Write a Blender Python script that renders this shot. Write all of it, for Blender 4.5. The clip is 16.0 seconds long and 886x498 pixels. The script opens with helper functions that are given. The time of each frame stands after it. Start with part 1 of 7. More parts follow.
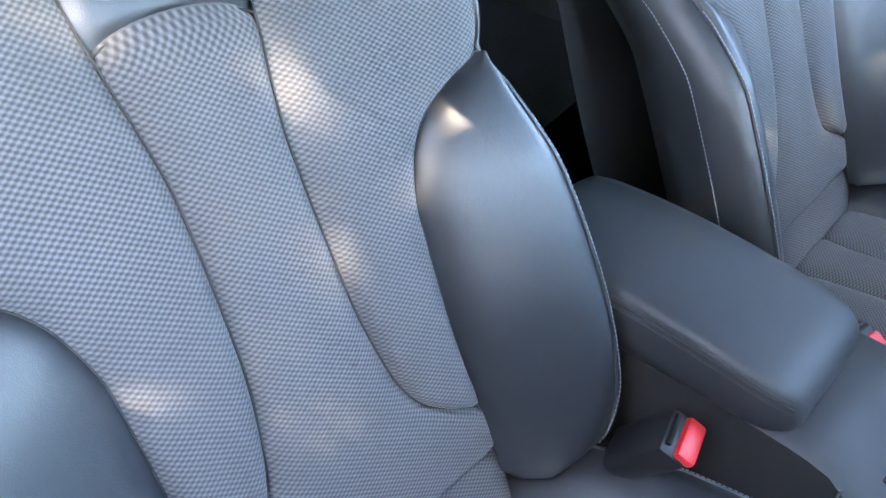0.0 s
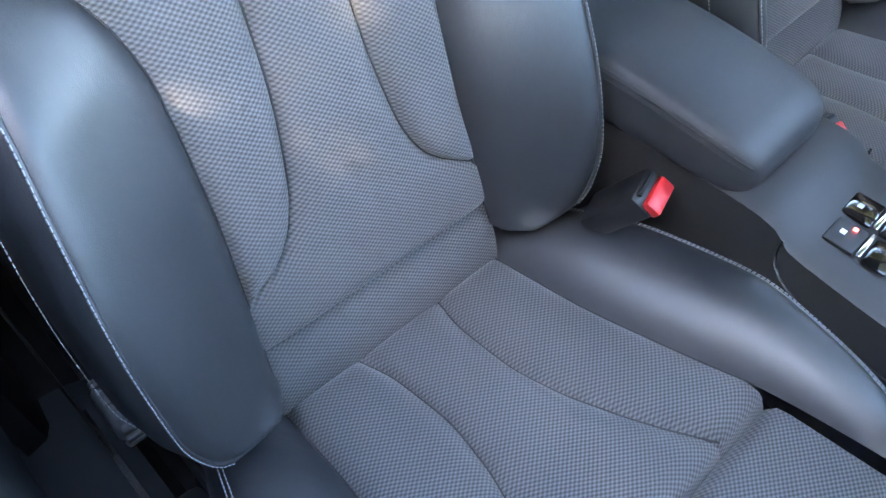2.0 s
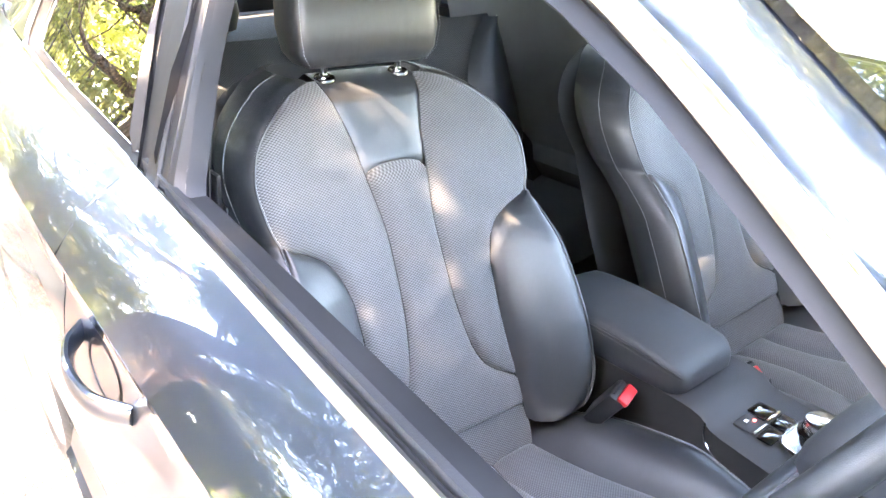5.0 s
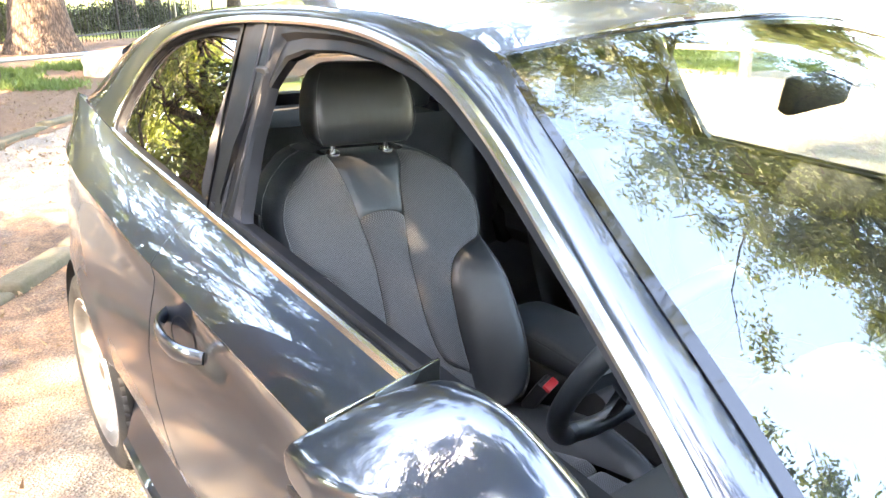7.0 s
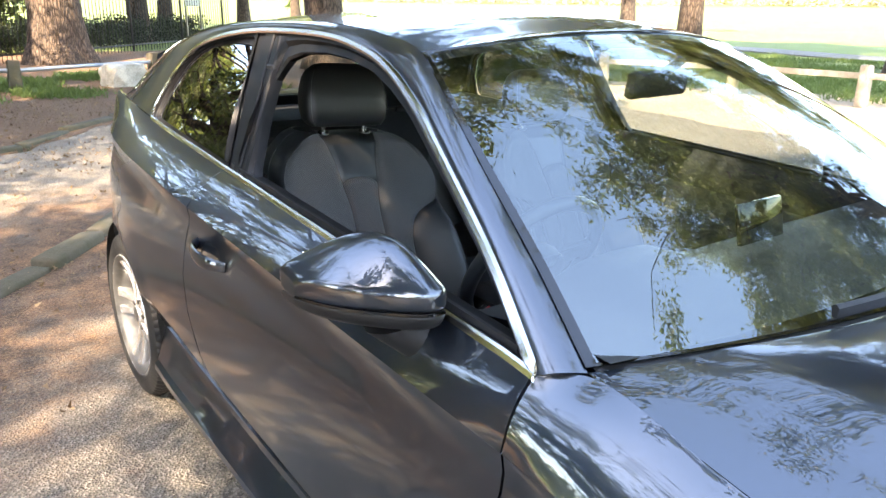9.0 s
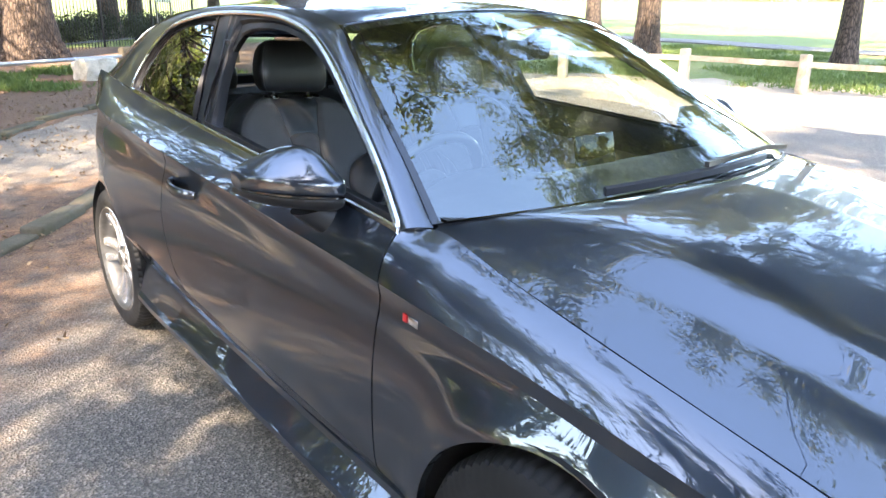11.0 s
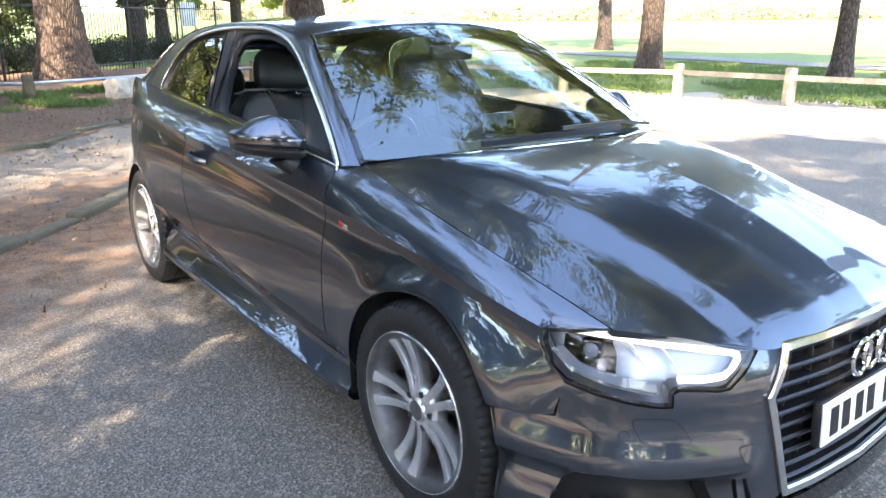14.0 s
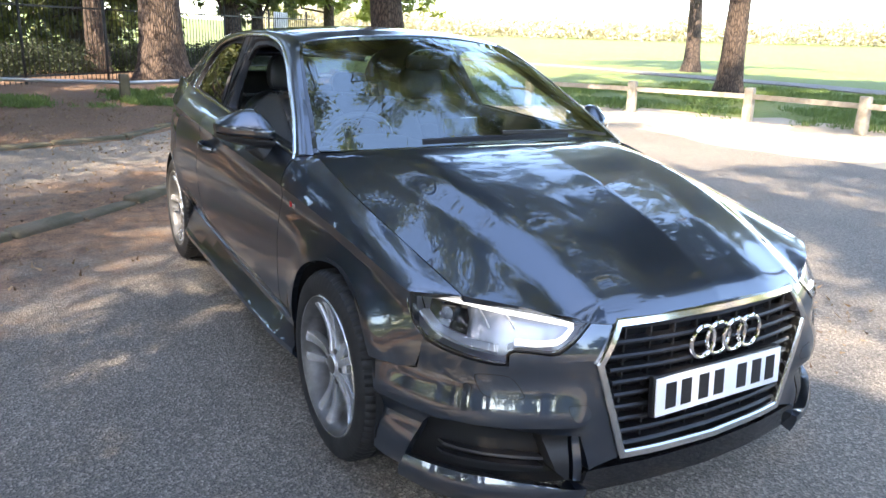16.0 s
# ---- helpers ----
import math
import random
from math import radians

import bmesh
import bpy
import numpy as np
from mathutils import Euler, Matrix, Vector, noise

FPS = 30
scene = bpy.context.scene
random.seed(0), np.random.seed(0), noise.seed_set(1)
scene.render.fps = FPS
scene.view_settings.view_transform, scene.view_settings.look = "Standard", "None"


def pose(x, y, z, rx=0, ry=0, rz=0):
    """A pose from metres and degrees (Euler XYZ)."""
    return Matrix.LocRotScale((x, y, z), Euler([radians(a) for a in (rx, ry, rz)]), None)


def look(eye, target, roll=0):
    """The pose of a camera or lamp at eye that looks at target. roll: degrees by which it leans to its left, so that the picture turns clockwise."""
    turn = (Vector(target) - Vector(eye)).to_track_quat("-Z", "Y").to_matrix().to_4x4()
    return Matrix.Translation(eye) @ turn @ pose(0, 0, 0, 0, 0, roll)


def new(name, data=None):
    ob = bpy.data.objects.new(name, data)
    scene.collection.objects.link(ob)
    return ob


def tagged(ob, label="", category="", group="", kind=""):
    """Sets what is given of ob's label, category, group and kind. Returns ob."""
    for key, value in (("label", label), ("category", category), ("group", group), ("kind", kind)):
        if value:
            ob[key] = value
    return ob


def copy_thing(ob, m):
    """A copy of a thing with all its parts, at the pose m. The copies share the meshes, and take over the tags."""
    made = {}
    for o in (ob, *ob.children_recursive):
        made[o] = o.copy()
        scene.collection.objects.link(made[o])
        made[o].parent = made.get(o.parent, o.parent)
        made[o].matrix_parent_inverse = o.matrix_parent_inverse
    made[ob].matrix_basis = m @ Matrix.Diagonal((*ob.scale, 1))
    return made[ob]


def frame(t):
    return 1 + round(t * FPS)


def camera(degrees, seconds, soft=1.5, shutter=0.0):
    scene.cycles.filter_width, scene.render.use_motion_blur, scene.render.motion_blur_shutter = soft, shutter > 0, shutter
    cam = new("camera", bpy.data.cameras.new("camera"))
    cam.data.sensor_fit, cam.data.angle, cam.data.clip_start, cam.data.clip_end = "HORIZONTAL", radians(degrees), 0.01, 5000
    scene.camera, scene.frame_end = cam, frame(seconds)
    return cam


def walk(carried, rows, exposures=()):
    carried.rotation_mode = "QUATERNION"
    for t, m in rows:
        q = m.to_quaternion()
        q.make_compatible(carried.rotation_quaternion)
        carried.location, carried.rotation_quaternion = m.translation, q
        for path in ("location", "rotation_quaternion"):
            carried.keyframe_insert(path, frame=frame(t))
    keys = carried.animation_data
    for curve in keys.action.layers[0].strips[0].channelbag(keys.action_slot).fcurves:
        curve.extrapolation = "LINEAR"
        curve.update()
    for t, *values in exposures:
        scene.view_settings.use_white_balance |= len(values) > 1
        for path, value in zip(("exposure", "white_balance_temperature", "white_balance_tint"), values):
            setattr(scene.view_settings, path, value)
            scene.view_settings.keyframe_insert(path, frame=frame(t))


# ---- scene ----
cam = camera(62.5, 16.0)

PATH = [
    (0, (-0.572, 1.272, 1.139), (0.518, 2.338, -0.156), -0.3),
    (0.5, (-0.593, 1.276, 1.136), (0.413, 2.274, -0.276), 1.3),
    (1, (-0.623, 1.257, 1.126), (0.311, 2.215, -0.36), 1.1),
    (1.5, (-0.644, 1.234, 1.122), (0.287, 2.105, -0.419), 3.3),
    (2, (-0.665, 1.191, 1.121), (0.245, 2.039, -0.445), 3.4),
    (2.5, (-0.685, 1.164, 1.126), (0.23, 2.007, -0.44), 3.5),
    (3, (-0.712, 1.119, 1.136), (0.244, 2.007, -0.38), 2.6),
    (3.5, (-0.766, 1.058, 1.186), (0.235, 2.104, -0.193), 0.1),
    (4, (-0.866, 0.974, 1.24), (0.241, 2.176, 0.087), -0.7),
    (4.5, (-0.935, 0.892, 1.298), (0.19, 2.226, 0.323), -1.0),
    (5, (-1.005, 0.788, 1.335), (0.111, 2.203, 0.467), 0.0),
    (5.2, (-1.034, 0.755, 1.351), (0.075, 2.194, 0.515), -0.2),
    (7.3, (-1.265, 0.29, 1.409), (-0.115, 1.805, 0.789), 0.7),
    (7.5, (-1.289, 0.244, 1.409), (-0.144, 1.768, 0.805), 1.2),
    (8, (-1.357, 0.127, 1.4), (-0.205, 1.646, 0.795), 1.6),
    (8.5, (-1.423, 0.001, 1.405), (-0.265, 1.511, 0.789), 0.7),
    (9, (-1.462, -0.149, 1.412), (-0.313, 1.372, 0.805), 0.8),
    (9.5, (-1.501, -0.311, 1.396), (-0.353, 1.206, 0.779), 1.2),
    (10, (-1.544, -0.433, 1.393), (-0.359, 1.053, 0.77), 0.4),
    (10.2, (-1.575, -0.484, 1.392), (-0.376, 0.989, 0.764), 0.7),
    (12.3, (-1.801, -1.082, 1.347), (-0.601, 0.414, 0.78), 0.0),
    (12.5, (-1.833, -1.133, 1.351), (-0.623, 0.356, 0.786), -0.3),
    (13, (-1.865, -1.27, 1.349), (-0.647, 0.214, 0.79), 0.3),
    (13.5, (-1.886, -1.411, 1.34), (-0.712, 0.104, 0.768), -0.2),
    (14, (-1.925, -1.526, 1.341), (-0.765, 0.002, 0.777), 0.0),
    (14.5, (-1.969, -1.652, 1.338), (-0.807, -0.118, 0.793), 0.3),
    (15, (-1.932, -1.78, 1.337), (-0.765, -0.247, 0.797), -0.0),
    (15.5, (-1.829, -1.982, 1.343), (-0.777, -0.37, 0.801), 1.6),
    (16, (-1.681, -2.088, 1.334), (-0.702, -0.426, 0.804), 1.9),
]
walk(cam, [(t, look(eye, target, roll)) for t, eye, target, roll in PATH],
     [(0, 5.95, 6800, 15), (0.7, 5.9, 6850, 15), (1.5, 6.0, 6950, 15), (2.9, 6.1, 7200, 15), (4.0, 6.5, 7600, 19), (5.2, 6.5, 8100, 21), (7.3, 4.6, 8300, 16), (9.0, 3.6, 7600, 14), (12.5, 3.6, 6850, 15), (14.5, 3.25, 6750, 14), (16.0, 2.95, 6700, 14)])


# ---------------------------------------------------------------- light
SUN_EL, SUN_AZ = 42.0, (-0.80, -0.60)
world = bpy.data.worlds.new("sky")
scene.world = world
world.use_nodes = True
wn = world.node_tree
sky = wn.nodes.new("ShaderNodeTexSky")
sky.sky_type, sky.sun_disc = "NISHITA", False
sky.sun_elevation = radians(SUN_EL)
sky.sun_rotation = math.atan2(SUN_AZ[0], SUN_AZ[1])
sky.air_density, sky.dust_density = 1.0, 0.8
wn.links.new(sky.outputs[0], wn.nodes["Background"].inputs[0])
wn.nodes["Background"].inputs[1].default_value = 0.15
sun = new("sun", bpy.data.lights.new("sun", "SUN"))
sun.data.energy, sun.data.angle, sun.data.color = 3.0, radians(0.53), (1.0, 0.87, 0.68)
sun.matrix_world = look((SUN_AZ[0] * 30, SUN_AZ[1] * 30, 30 * math.tan(radians(SUN_EL))), (0, 0, 0))


# ---------------------------------------------------------------- materials
def mat(name, colour, rough=0.5, metal=0.0, coat=0.0, spec=0.5):
    m = bpy.data.materials.new(name)
    m.use_nodes = True
    b = m.node_tree.nodes["Principled BSDF"]
    b.inputs["Base Color"].default_value = (*colour, 1)
    b.inputs["Roughness"].default_value, b.inputs["Metallic"].default_value = rough, metal
    b.inputs["Coat Weight"].default_value, b.inputs["Coat Roughness"].default_value = coat, 0.03
    b.inputs["Specular IOR Level"].default_value = spec
    return m


def node(m, kind, **kw):
    n = m.node_tree.nodes.new(kind)
    for k, v in kw.items():
        n.inputs[k.replace("_", " ")].default_value = v
    return n


def link(m, a, b):
    m.node_tree.links.new(a, b)


def bsdf(m):
    return m.node_tree.nodes["Principled BSDF"]


def coords(m, scale=(1, 1, 1)):
    tc, mp = m.node_tree.nodes.new("ShaderNodeTexCoord"), m.node_tree.nodes.new("ShaderNodeMapping")
    mp.inputs["Scale"].default_value = scale
    link(m, tc.outputs["Object"], mp.inputs["Vector"])
    return mp.outputs["Vector"]


def ramp(m, fac, stops):
    r = m.node_tree.nodes.new("ShaderNodeValToRGB")
    e = r.color_ramp.elements
    while len(e) < len(stops):
        e.new(0.5)
    for el, (p, c) in zip(e, stops):
        el.position, el.color = p, (*c, 1) if len(c) == 3 else c
    link(m, fac, r.inputs["Fac"])
    return r.outputs["Color"]


def noise_tex(m, vec, scale, detail=4, rough=0.6):
    n = node(m, "ShaderNodeTexNoise", Scale=scale, Detail=detail, Roughness=rough)
    link(m, vec, n.inputs["Vector"])
    return n.outputs["Fac"]


def bump(m, fac, strength, distance):
    b = node(m, "ShaderNodeBump", Strength=strength, Distance=distance)
    link(m, fac, b.inputs["Height"])
    link(m, b.outputs["Normal"], bsdf(m).inputs["Normal"])
    return b


def mixc(m, fac, a, b, mode="MIX"):
    n = m.node_tree.nodes.new("ShaderNodeMix")
    n.data_type, n.blend_type = "RGBA", mode
    for i, v in ((0, fac), (6, a), (7, b)):
        if isinstance(v, (int, float)):
            n.inputs[i].default_value = v
        elif isinstance(v, tuple):
            n.inputs[i].default_value = (*v, 1)
        else:
            link(m, v, n.inputs[i])
    return n.outputs[2]


def varied(m, colour, dark, scale, amount=1.0, rough=(0.4, 0.6), relief=0.0, fine=60.0):
    """Colour and gloss that vary at two scales, with fine relief."""
    v = coords(m)
    a, b = noise_tex(m, v, scale), noise_tex(m, v, fine, 3)
    c = mixc(m, ramp(m, a, [(0.35, (0, 0, 0)), (0.65, (1, 1, 1))]), dark, colour)
    c = mixc(m, 0.25 * amount, c, ramp(m, b, [(0.3, tuple(x * 0.6 for x in colour)), (0.7, tuple(min(1, x * 1.35) for x in colour))]))
    link(m, c, bsdf(m).inputs["Base Color"])
    link(m, ramp(m, a, [(0.3, (rough[0],) * 3), (0.7, (rough[1],) * 3)]), bsdf(m).inputs["Roughness"])
    if relief:
        bump(m, b, 0.6, relief)
    return m


# car paint: dark grey metallic under clear coat
PAINT = mat("grey_metallic_paint", (0.05, 0.054, 0.06), 0.32, 0.85, 1.0)
bsdf(PAINT).inputs["Coat IOR"].default_value = 2.0
_v = coords(PAINT)
_fl = node(PAINT, "ShaderNodeTexVoronoi", Scale=1400.0)
link(PAINT, _v, _fl.inputs["Vector"])
_du = noise_tex(PAINT, _v, 2.2, 5)
link(PAINT, mixc(PAINT, ramp(PAINT, _fl.outputs["Color"], [(0.2, (0.020, 0.028, 0.041)), (0.9, (0.060, 0.080, 0.114))]), (0.038, 0.051, 0.073), (0.038, 0.051, 0.073)), bsdf(PAINT).inputs["Base Color"])
link(PAINT, ramp(PAINT, _du, [(0.3, (0.006,) * 3), (0.75, (0.02,) * 3)]), bsdf(PAINT).inputs["Coat Roughness"])
CHROME = mat("satin_chrome", (0.82, 0.82, 0.80), 0.16, 1.0)
BRIGHT = mat("bright_chrome", (0.9, 0.9, 0.9), 0.05, 1.0)
BLACK = varied(mat("black_trim_plastic", (0.014, 0.014, 0.016)), (0.016, 0.016, 0.018), (0.010, 0.010, 0.011), 9, 0.6, (0.35, 0.55), 0.0004, 500)
SEAL = varied(mat("satin_black_seal", (0.006, 0.006, 0.007), 0.45, 0, 0, 0.3), (0.007, 0.007, 0.008), (0.005, 0.005, 0.006), 9, 0.5, (0.38, 0.5))
GLOSSBLACK = mat("gloss_black", (0.008, 0.008, 0.009), 0.06, 0.0, 0.6)
RUBBER = varied(mat("tyre_rubber", (0.011, 0.011, 0.012)), (0.013, 0.013, 0.014), (0.008, 0.008, 0.008), 12, 0.8, (0.6, 0.8), 0.0004, 300)
ALLOY = varied(mat("silver_alloy", (0.72, 0.73, 0.75), 0.25, 0.75, 0.6), (0.74, 0.75, 0.77), (0.68, 0.69, 0.71), 6, 0.12, (0.20, 0.28))
DARKMETAL = varied(mat("brake_metal", (0.2, 0.19, 0.18), 0.4, 1.0), (0.10, 0.095, 0.09), (0.05, 0.045, 0.04), 20, 0.8, (0.3, 0.5))
SLAT = varied(mat("satin_black_slat", (0.016, 0.016, 0.018), 0.38, 0, 0, 0.35), (0.018, 0.018, 0.020), (0.012, 0.012, 0.014), 8, 0.5, (0.34, 0.44))
# near-black: puts the shade of openings, wells and gaps into the colour
VOID = mat("cavity_shade", (0.006, 0.006, 0.006), 0.9)
PLATE_WHITE = mat("reflective_white_sheet", (0.82, 0.83, 0.84), 0.35, 0, 0.4)
FABRIC_LIGHT = varied(mat("headlining_fabric", (0.045, 0.045, 0.045), 0.9), (0.048, 0.047, 0.046), (0.038, 0.038, 0.037), 6, 0.5, (0.85, 0.95), 0.0005, 400)
REDPL = mat("red_plastic", (0.62, 0.025, 0.03), 0.35)
WHITEPL = mat("white_plastic", (0.75, 0.75, 0.75), 0.4)


def glass(name, tint, f0, gloss=(1, 1, 1)):
    """A thin pane: clear straight on, more and more of a mirror towards grazing, alike from both sides."""
    m = bpy.data.materials.new(name)
    m.use_nodes = True
    t = m.node_tree
    t.nodes.remove(t.nodes["Principled BSDF"])
    out = t.nodes["Material Output"]
    a, b, f, x = (t.nodes.new(k) for k in ("ShaderNodeBsdfTransparent", "ShaderNodeBsdfGlossy", "ShaderNodeLayerWeight", "ShaderNodeMixShader"))
    a.inputs[0].default_value = (*tint, 1)
    b.inputs[0].default_value, b.inputs["Roughness"].default_value = (*gloss, 1), 0.0
    f.inputs["Blend"].default_value = 0.5
    p, q = t.nodes.new("ShaderNodeMath"), t.nodes.new("ShaderNodeMath")
    p.operation, q.operation = "POWER", "MULTIPLY_ADD"
    p.inputs[1].default_value, q.inputs[1].default_value, q.inputs[2].default_value = 4.0, 1 - f0, f0
    link(m, f.outputs["Facing"], p.inputs[0])
    link(m, p.outputs[0], q.inputs[0])
    link(m, q.outputs[0], x.inputs[0])
    link(m, a.outputs[0], x.inputs[1])
    link(m, b.outputs[0], x.inputs[2])
    link(m, x.outputs[0], out.inputs[0])
    return m


SCREEN_GLASS = glass("windscreen_glass", (0.64, 0.70, 0.68), 0.18, (0.92, 1.0, 1.0))
REAR_GLASS = glass("tinted_rear_glass", (0.55, 0.60, 0.58), 0.07)
SIDE_GLASS = glass("tinted_side_glass", (0.10, 0.115, 0.11), 0.22)
DOOR_GLASS = glass("clear_side_glass", (0.90, 0.93, 0.92), 0.06)
LAMP_GLASS = glass("clear_lamp_lens", (0.93, 0.95, 0.97), 0.05)


# ---------------------------------------------------------------- mesh helpers
def mesh_ob(name, bm, material, parent=None, label="", smooth=True, angle=30):
    me = bpy.data.meshes.new(name)
    bmesh.ops.recalc_face_normals(bm, faces=bm.faces)
    bm.to_mesh(me)
    bm.free()
    me.materials.append(material)
    for p in me.polygons:
        p.use_smooth = smooth
    if smooth:
        me.set_sharp_from_angle(angle=radians(angle))
    ob = new(name, me)
    if parent is not None:
        ob.parent = parent
    if label:
        ob["label"] = label
    return ob


def part(name, bm, material, parent, label="", smooth=True, angle=30):
    return mesh_ob(name, bm, material, parent, label, smooth, angle)


def empty(name, label, category, group="", at=(0, 0, 0)):
    o = new(name)
    o.location = at
    o.empty_display_size = 0.05
    return tagged(o, label, category, group)


def spline(pts, n):
    """n points evenly along a smooth curve through pts."""
    p = np.array(pts, float)
    q = np.vstack([2 * p[0] - p[1], p, 2 * p[-1] - p[-2]])
    out = []
    for i in range(1, len(q) - 2):
        a, b, c, d = q[i - 1 : i + 3]
        for t in np.linspace(0, 1, 24, endpoint=False):
            out.append(0.5 * (2 * b + (c - a) * t + (2 * a - 5 * b + 4 * c - d) * t**2 + (3 * b - a - 3 * c + d) * t**3))
    out.append(p[-1])
    return resample(out, n)


def resample(pts, n):
    p = np.array(pts, float)
    s = np.r_[0, np.cumsum(np.linalg.norm(np.diff(p, axis=0), axis=1))]
    return [np.array([np.interp(v, s, p[:, k]) for k in range(p.shape[1])]) for v in np.linspace(0, s[-1], n)]


def ip(x, table):
    """Smooth interpolation in a table of (x, value)."""
    xs, ys = [t[0] for t in table], [t[1] for t in table]
    if x <= xs[0]:
        return ys[0]
    if x >= xs[-1]:
        return ys[-1]
    i = max(j for j in range(len(xs) - 1) if xs[j] <= x)
    h = xs[i + 1] - xs[i]
    t = (x - xs[i]) / h
    d = [(ys[j + 1] - ys[j]) / (xs[j + 1] - xs[j]) for j in range(len(xs) - 1)]

    def slope(j):
        if j == 0:
            return d[0]
        if j == len(xs) - 1:
            return d[-1]
        return 0.0 if d[j - 1] * d[j] < 0 else 2 * d[j - 1] * d[j] / (d[j - 1] + d[j] + 1e-12)

    m0, m1 = slope(i) * h, slope(i + 1) * h
    return (2 * t**3 - 3 * t**2 + 1) * ys[i] + (t**3 - 2 * t**2 + t) * m0 + (-2 * t**3 + 3 * t**2) * ys[i + 1] + (t**3 - t**2) * m1


def flange(bm, depth, inward=None):
    """Turn the open edges of a skin inward, so that a gap beside it has depth."""
    bmesh.ops.recalc_face_normals(bm, faces=bm.faces)
    bm.normal_update()
    edges = [e for e in bm.edges if e.is_boundary]
    twin = {}
    for e in edges:
        for v in e.verts:
            if v not in twin:
                d = -v.normal if inward is None else Vector(inward)
                twin[v] = bm.verts.new(v.co + d * depth)
    for e in edges:
        a, b = e.verts
        bm.faces.new((a, b, twin[b], twin[a]))


def outward(bm, ref):
    """Point the normals away from ref before turning the edges."""
    bmesh.ops.recalc_face_normals(bm, faces=bm.faces)
    s = sum((f.calc_center_median() - Vector(ref)).dot(f.normal) * f.calc_area() for f in bm.faces)
    if s < 0:
        bmesh.ops.reverse_faces(bm, faces=bm.faces)
    bm.normal_update()


def panel(outline, step, fn, lines_u=(), lines_v=()):
    """A sheet with that outline in (u, v), cut into a grid and carried by fn into space."""
    bm = bmesh.new()
    bm.faces.new([bm.verts.new((u, v, 0)) for u, v in outline])
    us, vs = [p[0] for p in outline], [p[1] for p in outline]
    cu = list(np.arange(min(us) + step * 0.51, max(us), step)) + list(lines_u)
    cv = list(np.arange(min(vs) + step * 0.51, max(vs), step)) + list(lines_v)
    for c, n in [((u, 0, 0), (1, 0, 0)) for u in cu] + [((0, v, 0), (0, 1, 0)) for v in cv]:
        bmesh.ops.bisect_plane(bm, geom=bm.verts[:] + bm.edges[:] + bm.faces[:], plane_co=c, plane_no=n, dist=1e-5)
    for v in bm.verts:
        v.co = Vector(fn(v.co.x, v.co.y))
    return bm


def loft(bm, rows, closed=False):
    """Skin rows of points, each with as many points as the next."""
    vs = [[bm.verts.new(Vector(p)) for p in r] for r in rows]
    for a, b in zip(vs, vs[1:]):
        n = len(a)
        for i in range(n if closed else n - 1):
            j = (i + 1) % n
            try:
                bm.faces.new((a[i], a[j], b[j], b[i]))
            except ValueError:
                pass
    return vs


def cap(bm, ring):
    try:
        bm.faces.new(ring)
    except ValueError:
        pass


def sweep(bm, path, section, closed=False, up=(0, 0, 1), capped=True):
    """Carry a section of (across, up) points along a path; section may be a function of the share of the way."""
    p = [Vector(q) for q in path]
    rows, n = [], len(p)
    for i, q in enumerate(p):
        a, b = (p[i - 1], p[(i + 1) % n]) if closed else (p[max(i - 1, 0)], p[min(i + 1, n - 1)])
        t = (b - a).normalized()
        u = Vector(up[i]) if isinstance(up, list) else Vector(up)
        s = t.cross(u).normalized()
        w = s.cross(t).normalized()
        sec = section(i / (n - 1)) if callable(section) else section
        rows.append([q + s * c + w * d for c, d in sec])
    if closed:
        rows.append(rows[0])
    vs = loft(bm, rows, True)
    if capped and not closed:
        cap(bm, vs[0]), cap(bm, vs[-1])
    if closed:
        bmesh.ops.remove_doubles(bm, verts=bm.verts, dist=1e-6)


def circle_sec(r, n=8):
    return [(r * math.cos(2 * math.pi * k / n), r * math.sin(2 * math.pi * k / n)) for k in range(n)]


def box(bm, size, at=(0, 0, 0), turn=(0, 0, 0), bevel=0.0, seg=2):
    m = pose(*at, *turn) @ Matrix.Diagonal((*size, 1))
    r = bmesh.ops.create_cube(bm, size=1, matrix=m)
    if bevel:
        es = list({e for v in r["verts"] for e in v.link_edges})
        bmesh.ops.bevel(bm, geom=es, offset=bevel, segments=seg, affect="EDGES", profile=0.5)
    return bm


def cyl(bm, r, depth, m, seg=24, r2=None):
    bmesh.ops.create_cone(bm, cap_ends=True, segments=seg, radius1=r, radius2=r if r2 is None else r2, depth=depth, matrix=m)
    return bm


def lathe(bm, prof, m, seg=48):
    """Turn (radius, height) points about the z axis of m."""
    rows = [[m @ Vector((r * math.cos(2 * math.pi * k / seg), r * math.sin(2 * math.pi * k / seg), z)) for k in range(seg)] for r, z in prof]
    loft(bm, rows, True)


def mirrored(ob, name=None):
    """The twin of a part on the other side of the car."""
    me = ob.data.copy()
    me.transform(Matrix.Diagonal((-1, 1, 1, 1)))
    me.flip_normals()
    o = new(name or ob.name, me)
    o.parent = ob.parent
    if "label" in ob:
        o["label"] = ob["label"]
    return o


# ---------------------------------------------------------------- ground
def rise(x, y):
    """The ground is level round the car and climbs gently away from it."""
    r = math.hypot(x, y - 1.0)
    s = max(0.0, r - 4.5)
    return 0.026 * s * s / (s + 3.0)


